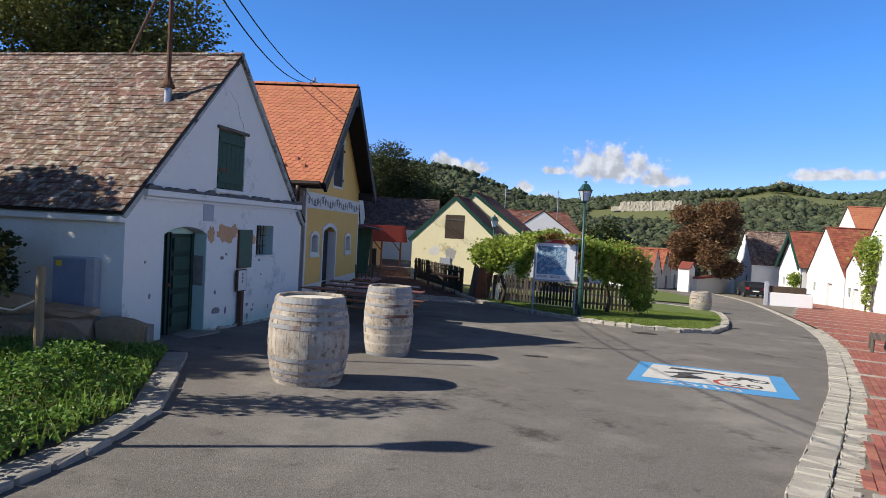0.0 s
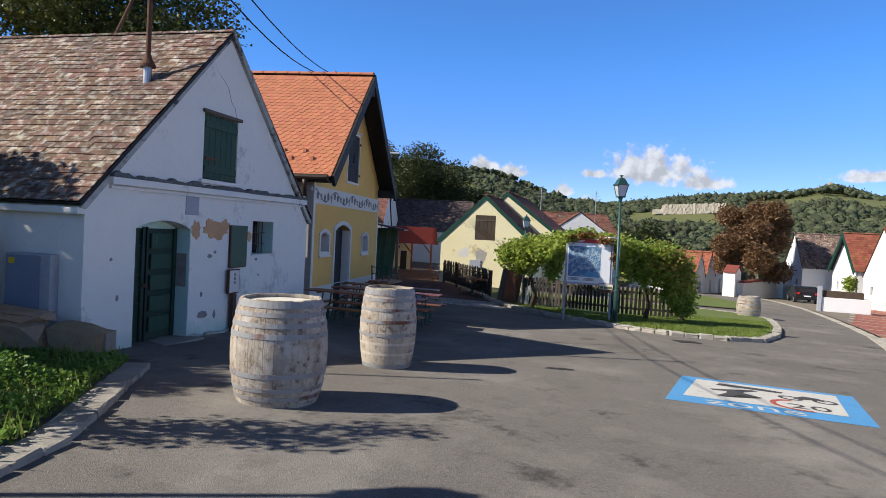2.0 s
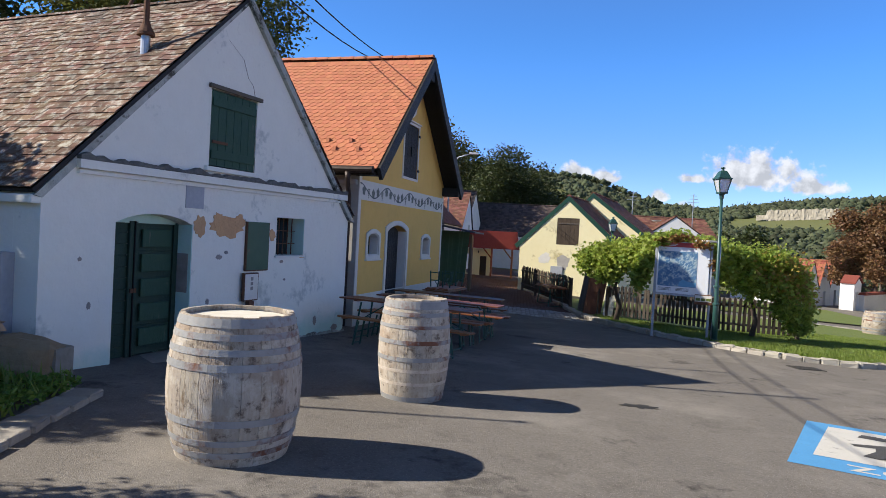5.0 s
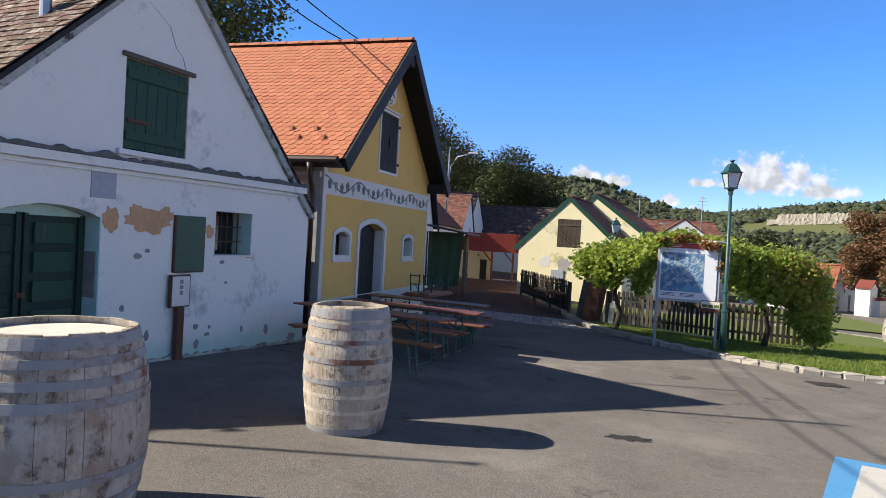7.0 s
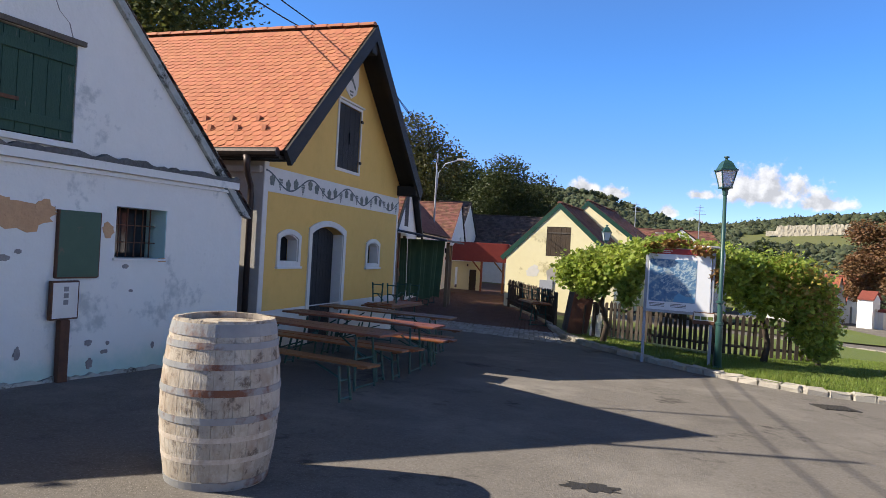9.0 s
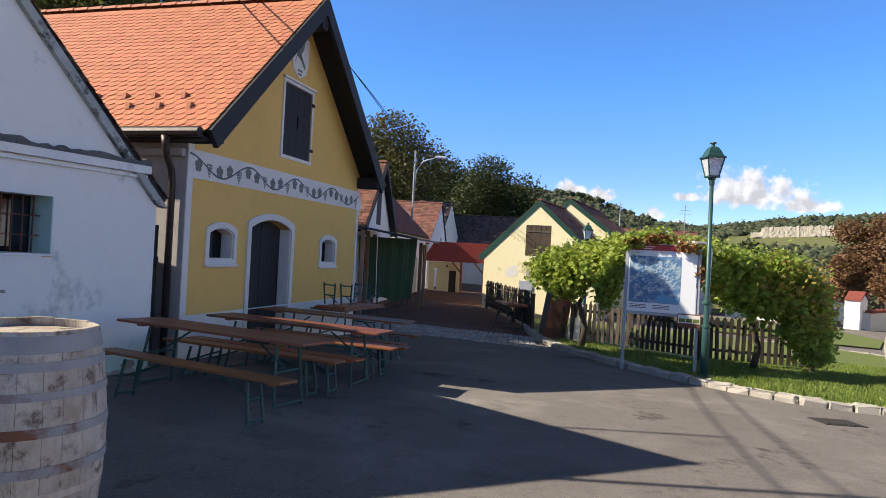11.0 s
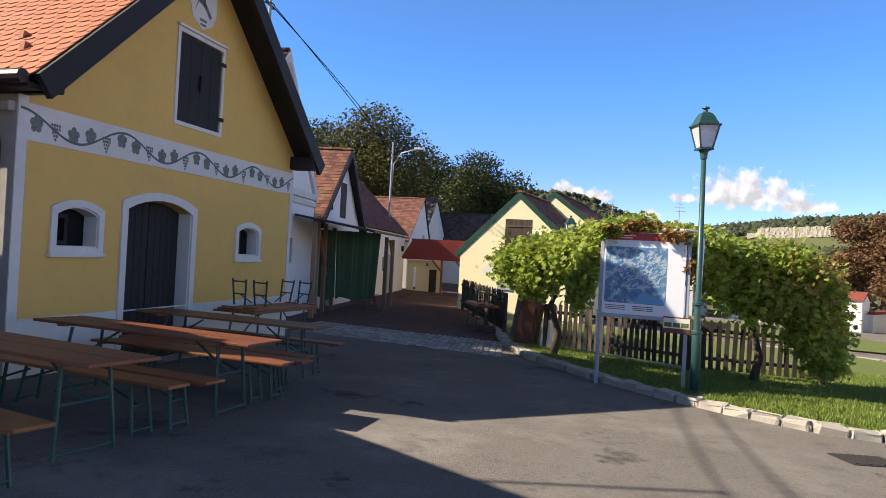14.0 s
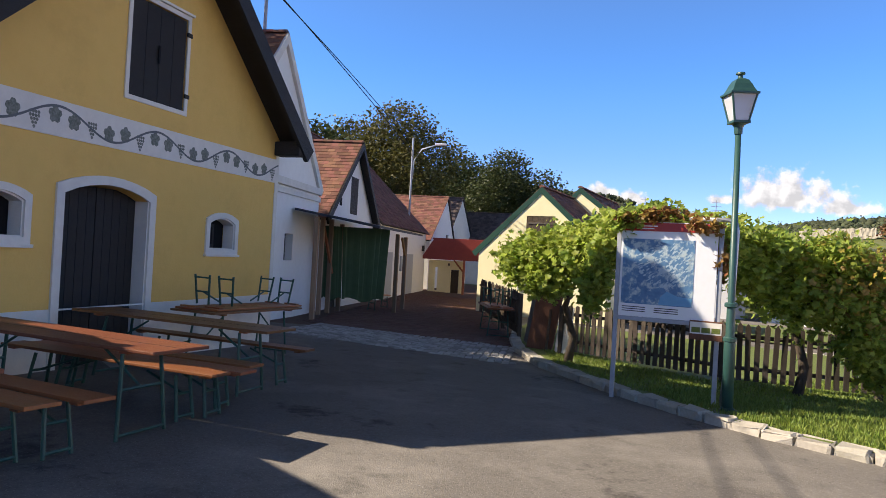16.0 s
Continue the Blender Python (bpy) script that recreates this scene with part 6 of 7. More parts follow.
def street_lamp(x, y, height, label, lean=(0, 0), base=None):
    root = thing("street_lamp", pose(x, y, (gz(x, y) + 0.1) if base is None else base, lean[0], lean[1], 9), label, "street lamp", "street lamps")
    part("post", lathe([(0.07, 0.0), (0.07, 0.9), (0.062, 0.95), (0.054, 1.0), (0.052, 1.35), (0.043, 1.4), (0.036, height - 0.74)], 16), M_LAMPGREEN, root, "", True)
    for z in (0.04, 0.94, 1.38):
        part("ring", lathe([(0.07, z - 0.03), (0.082, z - 0.02), (0.082, z + 0.02), (0.07, z + 0.03)], 16), M_LAMPGREEN, root)
    part("foot", boxed(-0.18, 0.18, -0.18, 0.18, -0.12, 0.012, 0.01), M_SLAB, root, "concrete footing")
    lantern(root, height - 0.72, 0.84)
    return root


def info_board():
    d = Vector((1.28, -0.38)).normalized()
    root = thing("information_board", Matrix(((d.x, -d.y, 0, 3.1), (d.y, d.x, 0, 20.62), (0, 0, 1, gz(3.7, 20.4) + 0.1), (0, 0, 0, 1))), "village map board with red header on grey posts", "notice board")
    z0 = gz(3.7, 20.4) + 0.1
    for x in (-0.03, 1.33):
        part("post", boxed(x - 0.03, x + 0.03, 0.0, 0.06, -0.15, 2.36 - z0, 0.008), M_GREYPAINT, root, "grey steel post")
    part("panel", boxed(0.01, 1.29, -0.02, 0.02, 1.06 - z0, 2.4 - z0, 0.006), M_SIGNWHITE, root)
    part("bottom_rail", boxed(-0.05, 1.35, -0.03, 0.03, 1.0 - z0, 1.056 - z0, 0.008), M_GREYPAINT, root)
    part("header", boxed(0.02, 1.28, -0.026, -0.021, 2.27 - z0, 2.39 - z0), M_SIGNRED, root, "red header strip")
    part("map", boxed(0.04, 1.0, -0.025, -0.021, 1.24 - z0, 2.16 - z0), M_MAP, root, "printed blue aerial village map")
    rng = random.Random(12)
    bm = bmesh.new()
    for k in range(300):
        u, w = rng.uniform(0.12, 0.96), rng.uniform(1.4, 2.12)
        if (u - 0.62) ** 2 / 0.16 + (w - 1.8) ** 2 / 0.1 > 1.0 + rng.uniform(-0.25, 0.1):
            continue
        a, lu, lw = 0.35 + rng.uniform(-0.2, 0.2) + u * 0.5, rng.uniform(0.01, 0.032), rng.uniform(0.004, 0.012)
        ca, sa = math.cos(a), math.sin(a)
        bm.faces.new([bm.verts.new((u + x * ca - z * sa, -0.026, w + x * sa + z * ca - z0)) for x, z in ((-lu, -lw), (lu, -lw), (lu, lw), (-lu, lw))])
    part("map_print", bm, mat("map_pale_print", (0.46, 0.55, 0.6), (0.3, 0.42, 0.5), rough=0.35, fine=20, bump=0), root, "pale printed fields and houses")["kind"] = "stuff"
    part("map_water", prismed([(0.55, 1.25 - z0), (0.99, 1.25 - z0), (0.99, 1.36 - z0), (0.8, 1.38 - z0), (0.66, 1.44 - z0), (0.58, 1.36 - z0)], -0.027, -0.0255), mat("map_blue", (0.1, 0.3, 0.5), (0.16, 0.36, 0.54), rough=0.35, bump=0), root)
    for k in range(3):
        part("text_bar", boxed(0.06, 0.38, -0.024, -0.021, 1.13 + k * 0.03 - z0, 1.142 + k * 0.03 - z0), M_INK, root)
        part("text_bar", boxed(0.5, 0.82, -0.024, -0.021, 1.13 + k * 0.03 - z0, 1.142 + k * 0.03 - z0), M_INK, root)
    for k in range(2):
        part("text_bar", boxed(0.28, 0.5 - 0.05 * k, -0.029, -0.0265, 2.335 - 0.035 * k - z0, 2.35 - 0.035 * k - z0), M_SIGNWHITE, root)
    part("top_tube", tubed([(0.9, 0.03, 2.46 - z0), (1.4, 0.03, 2.46 - z0), (1.5, 0.03, 2.42 - z0), (1.52, 0.03, 2.3 - z0), (1.5, 0.03, 1.1 - z0), (1.42, 0.03, -0.1)], 0.03, 10), M_STEEL, root, "bent galvanised tube", True)
    pl = part("plaque", boxed(0.98, 1.4, -0.06, -0.035, 0.82 - z0, 1.08 - z0, 0.005), M_REDBOARD, root, "small plaque with brown red edge")
    part("print", boxed(0.99, 1.39, -0.064, -0.061, 0.9 - z0, 1.06 - z0), M_TRIM, pl)
    for k in range(3):
        part("picture", boxed(1.01 + 0.127 * k, 1.12 + 0.127 * k, -0.067, -0.0645, 0.92 - z0, 0.99 - z0), M_TURF, pl)


def picket_fence(name, pts, h, label, material, step=0.135, lift=0.1, w=0.085):
    root = thing(name, Matrix(), label, "fence")
    for (x0, y0), (x1, y1) in zip(pts, pts[1:]):
        d = math.hypot(x1 - x0, y1 - y0)
        a = math.atan2(y1 - y0, x1 - x0)
        n = int(d / step)
        z0, z1 = gz(x0, y0) + lift, gz(x1, y1) + lift
        for zr in (0.28, h - 0.22):
            part("rail", tubed([(x0, y0, z0 + zr), (x1, y1, z1 + zr)], 0.035, 4), material, root)
        for k in range(max(1, int(d / 2.2)) + 1):
            t = k / max(1, int(d / 2.2))
            x, y = x0 + (x1 - x0) * t, y0 + (y1 - y0) * t
            ob = part("post", boxed(-0.05, 0.05, -0.05, 0.05, -0.1, h - 0.05, 0.01), material, root)
            ob.matrix_basis = pose(x + 0.08 * math.sin(a), y - 0.08 * math.cos(a), gz(x, y) + lift, 0, 0, math.degrees(a))
        me = [mesh_of("slat", prismed([(-w / 2, 0.08), (w / 2, 0.08), (w / 2, h - 0.05), (0.0, h + q), (-w / 2, h - 0.05)], -0.012, 0.012), material) for q in (-0.03, 0.0, 0.02)]
        for k in range(n):
            t = (k + 0.5) / n
            x, y = x0 + (x1 - x0) * t - 0.05 * math.sin(a) * -1, y0 + (y1 - y0) * t - 0.05 * math.cos(a)
            ob = new("slat", random.choice(me))
            ob.parent = root
            ob.matrix_basis = pose(x, y, gz(x, y) + lift, random.uniform(-1.5, 1.5), random.uniform(-1.5, 1.5), math.degrees(a))
    return root


def vine():
    rng = np.random.default_rng(11)
    z = gz(4, 22) + 0.1
    root = thing("grape_vine", pose(0, 0, 0), "leafy grape vine trained over the fence and board, partly turning red", "vine")
    for x, y in ((6.15, 22.3), (2.55, 23.6)):
        zb = gz(x, y) + 0.05
        part("stem", tubed([(x, y, zb), (x + 0.08, y - 0.03, zb + 0.5), (x - 0.1, y - 0.1, zb + 1.1), (x + 0.15, y - 0.2, zb + 1.8), (x + 0.6, y - 0.3, zb + 2.3)], [0.09, 0.075, 0.06, 0.045, 0.03], 8), M_BARK, root, "gnarled vine stem", True)
    part("stem", tubed([(2.55, 23.6, z + 1.2), (2.2, 23.2, z + 1.5), (2.0, 23.0, z + 1.9)], [0.05, 0.04, 0.02], 6), M_BARK, root)
    # x, y, z and half sizes of the masses of leaves
    left = [(1.75, 22.9, 1.75, 0.55, 0.5, 0.45), (2.3, 22.6, 1.88, 0.65, 0.6, 0.5), (2.75, 21.9, 2.0, 0.5, 0.5, 0.45), (2.1, 22.5, 1.45, 0.4, 0.4, 0.35), (2.8, 21.3, 1.5, 0.25, 0.3, 0.5), (3.1, 21.3, 2.28, 0.5, 0.4, 0.3),
            (3.6, 21.0, 2.48, 0.5, 0.35, 0.24), (4.2, 20.9, 2.4, 0.5, 0.3, 0.2)]
    right = [(4.95, 21.2, 2.0, 0.4, 0.45, 0.55), (5.5, 21.6, 1.75, 0.55, 0.5, 0.65), (6.1, 21.9, 1.6, 0.65, 0.6, 0.75), (6.7, 22.1, 1.6, 0.6, 0.6, 0.7), (7.15, 22.2, 1.5, 0.5, 0.5, 0.6), (7.4, 22.3, 0.85, 0.42, 0.45, 0.65), (7.35, 22.2, 0.3, 0.4, 0.4, 0.35),
             (6.3, 21.7, 2.1, 0.5, 0.5, 0.3), (5.3, 21.3, 2.15, 0.4, 0.4, 0.25), (6.9, 21.9, 0.75, 0.4, 0.4, 0.4)]
    leaf_cloud("foliage", blob_points(rng, left + [(3.15, 20.5, 2.4, 0.25, 0.12, 0.16), (2.9, 20.85, 1.85, 0.2, 0.2, 0.5), (4.5, 20.55, 2.1, 0.25, 0.25, 0.35)], 12500, 0.4, 0.2), 0.1, M_VINE_LEAF, root, "", 21, lobed=True)
    leaf_cloud("foliage", blob_points(rng, right, 10500, 0.55, 0.22), 0.1, M_VINE_LEAF, root, "", 22, lobed=True)
    leaf_cloud("autumn_foliage", blob_points(rng, [(3.6, 20.4, 2.5, 0.5, 0.12, 0.12), (4.15, 20.2, 2.36, 0.3, 0.1, 0.16), (4.4, 20.35, 1.9, 0.12, 0.15, 0.35), (3.3, 20.5, 2.45, 0.3, 0.1, 0.08)], 300, 0.3), 0.1, M_VINE_RED, root, "reddening vine leaves", 23, lobed=True)
    leaf_cloud("autumn_foliage", blob_points(rng, [(6.4, 21.5, 1.9, 0.9, 0.4, 0.5), (7.0, 21.6, 1.3, 0.6, 0.3, 0.5)], 420, 0.7), 0.09, M_VINE_YELLOW, root, "yellowing vine leaves", 24, lobed=True)


def grass_area(name, poly, n, hmin, hmax, material, lift, label, seed, width=0.012, parent=None):
    rng = random.Random(seed)
    xs, ys = [p[0] for p in poly], [p[1] for p in poly]
    verts, faces = [], []
    while len(faces) < n:
        x, y = rng.uniform(min(xs), max(xs)), rng.uniform(min(ys), max(ys))
        if not inside(x, y, poly):
            continue
        z = gz(x, y) + lift
        a, h = rng.uniform(0, math.tau), rng.uniform(hmin, hmax)
        w = width * rng.uniform(0.7, 1.4)
        lx, ly = rng.uniform(-0.5, 0.5) * h, rng.uniform(-0.5, 0.5) * h
        o = len(verts)
        verts += [(x - w * math.cos(a), y - w * math.sin(a), z), (x + w * math.cos(a), y + w * math.sin(a), z), (x + lx, y + ly, z + h)]
        faces.append((o, o + 1, o + 2))
    ob = raw(name, verts, faces, material, parent, "stuff", label)
    ob["category"] = "grass"
    return ob


def greenery():
    grass_area("lawn_grass", [(4.9, 18.9), (5.7, 18.4), (6.9, 18.1), (8.0, 18.5), (9.4, 20.5), (10.9, 23.2), (12, 25.6), (9, 26), (5, 23), (3, 25), (1.9, 27), (2.3, 23.3), (3.4, 21.1)], 36000, 0.03, 0.07, M_GRASS, 0.09, "short green lawn grass inside the kerb", 4)
    grass_area("lawn_edge_grass", [(4.1, 19.75), (4.8, 19.1), (5.7, 18.5), (6.9, 18.25), (7.6, 18.5), (7.6, 20.5), (5.0, 21.4), (3.6, 21.2)], 9000, 0.04, 0.1, M_GRASS, 0.09, "longer tufts of grass below the lamp", 5)
    bed = [(x - 0.14, y) for x, y in KERB_LEFT] + [(-5.4, 9.0), (-9.3, 8.6), (-9.5, 2)]
    grass_area("bed_grass", bed, 5000, 0.1, 0.28, M_GRASS, 0.06, "long grass blades in the weed bed", 6)
    rng = np.random.default_rng(8)
    pts = []
    while len(pts) < 34000:
        x, y = rng.uniform(-9.5, -4.1), rng.uniform(-1, 9)
        if inside(x, y, bed):
            hill = 0.3 + 0.22 * noise.noise(Vector((x, y, 0)) * 1.6)
            edge = min(1.0, 0.35 + (-4.2 - x) * 0.8) * (1.0 if y < 6.5 else max(0.3, 1 - (y - 6.5) * 0.4))
            pts.append((x, y, gz(x, y) + 0.05 + rng.random() ** 0.6 * hill * edge))
    ob = leaf_cloud("weeds", np.array(pts), 0.056, M_WEED, None, "dense low green weeds in the bed", 9, "stuff", 0.4)
    ob["category"] = "weeds"
    # leaning stake with rope
    st = thing("garden_stake", pose(-5.85, 6.95, gz(-5.85, 6.95)), "grey wooden stake with a rope", "stake")
    part("post", tubed([(0, 0, 0), (0.0, 0.02, 1.26)], [0.055, 0.05], 10), M_POSTWOOD, st)
    part("rope", tubed([(0.0, 0.02, 0.88), (-0.25, -0.1, 0.74), (-0.5, -0.2, 0.8), (-0.75, -0.3, 1.0)], 0.012, 6), M_HEAD, st, "pale rope")
    # shrub at the edge of the bed
    rg = np.random.default_rng(5)
    for bx, by, tall, blobs, count in ((-6.6, 5.45, 2.3, [(0.0, -0.2, 2.2, 0.6, 0.4, 0.5), (0.1, -0.3, 3.0, 0.6, 0.35, 0.4), (0.3, 0.1, 2.5, 0.45, 0.35, 0.7), (0.25, 0.1, 3.4, 0.4, 0.35, 0.4), (0.1, 0.2, 1.3, 0.3, 0.3, 0.6)], 1500),
                                       (-7.45, 8.0, 1.9, [(0.0, -0.1, 2.0, 0.4, 0.3, 0.4), (0.35, -0.2, 1.3, 0.35, 0.3, 0.4), (0.5, -0.4, 0.7, 0.35, 0.3, 0.4)], 1200)):
        r = thing("shrub", pose(bx, by, gz(bx, by)), "loose shrub with yellowing leaves", "shrub")
        for k in range(9):
            a = k * 0.7
            part("branch", tubed([(0, 0, 0), (0.18 * math.cos(a), 0.18 * math.sin(a), tall * 0.5), (0.35 * math.cos(a), 0.3 * math.sin(a), tall + 0.2 * (k % 3))], [0.03, 0.02, 0.006], 5), M_BARK, r)
        leaf_cloud("foliage", blob_points(rg, blobs, count, 0.2), 0.085, M_SHRUB_LEAF, r, "", 6)
    b = thing("bramble_bush", pose(-7.75, 9.0, gz(-7.75, 9.0)), "dark tangled bramble beside the old wall", "bush")
    for k in range(7):
        a = k * 0.9
        part("branch", tubed([(0, 0, 0.2), (0.2 * math.cos(a), 0.15 * math.sin(a), 0.9), (0.5 * math.cos(a), 0.15 * math.sin(a), 1.5 + 0.1 * (k % 3))], [0.02, 0.014, 0.005], 5), M_BARK, b)
    leaf_cloud("foliage", blob_points(rg, [(0.1, -0.05, 1.0, 0.5, 0.25, 0.45), (-0.4, -0.1, 1.3, 0.5, 0.25, 0.5), (0.35, -0.05, 1.45, 0.3, 0.15, 0.2)], 1500, 0.3), 0.09, M_TREE_DARK, b, "", 64)
    # trees behind the houses
    tree("walnut_tree", -13.8, 25.2, 13.2, 5.4, M_TREE_NEAR, 0.14, 66000, "dense dark green tree behind the press house", 31, 0.2)
    tree("walnut_tree", -24, 24, 14.0, 6.8, M_TREE_DARK, 0.32, 14000, "dense dark green tree behind the old roof", 34, 0.2)
    tree("walnut_tree", -12.5, 68, 14.2, 7.6, M_TREE_OLIVE, 0.25, 36000, "broad olive green tree above the roofs", 32, 0.2)
    tree("walnut_tree", -19.5, 60, 13.0, 7.0, M_TREE_DARK, 0.4, 12000, "dark tree beside the lane roofs", 35, 0.2)
    tree("poplar_tree", -3.2, 84, 13.0, 7.6, M_TREE_DARK, 0.27, 32000, "dark upright tree group behind the lane", 33, 0.15)
    tree("poplar_tree", -9.5, 90, 13.6, 8.0, M_TREE_DARK, 0.3, 22000, "dark tree group behind the lane", 36, 0.15)
    tree("poplar_tree", 3.8, 92, 9.5, 6.0, M_TREE_DARK, 0.55, 7000, "lower dark trees behind the twin houses", 37, 0.15)
    tree("garden_tree", -12.5, 7.9, 6.3, 3.0, M_SHRUB_LEAF, 0.17, 26000, "loose young tree beside the old house", 45, 0.3)
    tree("chestnut_tree", 29.3, 62.6, 9.4, 3.6, M_TREE_RUST, 0.23, 21000, "rust brown chestnut tree in early autumn", 38, 0.18, None, 0.9, 0.25)
    tree("garden_tree", 18.5, 78, 5.5, 4.0, M_TREE_OLIVE, 0.4, 4000, "low olive green garden tree", 41)
    tree("garden_tree", 27.5, 92, 7.0, 5.0, M_TREE_DARK, 0.5, 4000, "dark garden tree behind the road", 42)
    tree("garden_tree", 15.5, 96, 8.0, 6.0, M_TREE_OLIVE, 0.5, 5000, "olive garden tree in the valley", 43)


def hillside():
    rng = np.random.default_rng(77)
    base = bmesh.new()
    bmesh.ops.create_icosphere(base, subdivisions=1, radius=1.0)
    bv = np.array([v.co[:] for v in base.verts])
    bf = np.array([[v.index for v in f.verts] for f in base.faces])
    base.free()
    verts, faces, o = [], [], 0
    count = 0
    while count < 19000:
        az = radians(rng.uniform(-22, 46))
        r = rng.uniform(105, 690)
        x, y = -1.7 + r * math.sin(az), -1.4 + r * math.cos(az)
        k = noise.noise(Vector((x, y, 3)) * 0.011)
        if k < -0.36 and r < 640:
            continue
        a = math.degrees(az)
        if 16.6 < a < 24.4 and 330 < r < 428:
            continue
        s = rng.uniform(0.9, 2.5) * (0.6 + r / 900)
        jit = 1 + 0.3 * rng.normal(size=(len(bv), 1))
        v = bv * jit * np.array([s, s, s * rng.uniform(0.7, 1.1)]) + np.array([x, y, gz(x, y) + s * 0.35])
        verts.append(v)
        faces.append(bf + o)
        o += len(bv)
        count += 1
    ob = raw("hillside_woods", np.concatenate(verts).tolist(), np.concatenate(faces).tolist(), M_WOODS, None, "stuff", "distant wooded hillside")
    for p in ob.data.polygons:
        p.use_smooth = True
    tops = np.concatenate([v[rng.integers(0, len(v), 9)] + rng.normal(size=(9, 3)) * 0.5 for v in verts])
    leaf_cloud("twigs", tops, 1.15, M_WOODS_LEAF, ob, "", 78, "stuff", 0.7)
    ob["category"] = "woods"
    # pale quarry face
    bm = bmesh.new()
    n, rows = 70, 7
    grid = []
    for i in range(n + 1):
        a = radians(18.3 + 5.8 * i / n)
        col = []
        hgt = 7.5 + 2.2 * noise.noise(Vector((i * 0.3, 0, 0))) if i > 8 and i < n - 3 else 3.0 + 3.0 * noise.noise(Vector((i * 0.5, 7, 0)))
        for j in range(rows + 1):
            r = 405 + j * 1.2 + 1.2 * noise.noise(Vector((i * 0.55, j * 0.6, 1)))
            x, y = -1.7 + r * math.sin(a), -1.4 + r * math.cos(a)
            col.append(bm.verts.new((x, y, gz(x, y) + 1.0 + hgt * 0.68 * (j / rows - 0.2))))
        grid.append(col)
    for c0, c1 in zip(grid, grid[1:]):
        for j in range(rows):
            bm.faces.new((c0[j], c1[j], c1[j + 1], c0[j + 1]))
    structure("quarry_cliff", bm, M_CLIFF, "pale limestone quarry face on the hill", "cliff")
    bm = bmesh.new()
    rg = random.Random(6)
    for i in range(16):
        a = radians(29.4 + 2.2 * rg.random())
        r = 640 + 20 * rg.random()
        x, y = -1.7 + r * math.sin(a), -1.4 + r * math.cos(a)
        bmesh.ops.create_icosphere(bm, subdivisions=1, radius=rg.uniform(1.5, 3.5), matrix=pose(x, y, gz(x, y) + rg.uniform(1, 6)))
    structure("rock_outcrop", bm, M_CLIFF, "pale rock outcrop on the knoll", "rock")


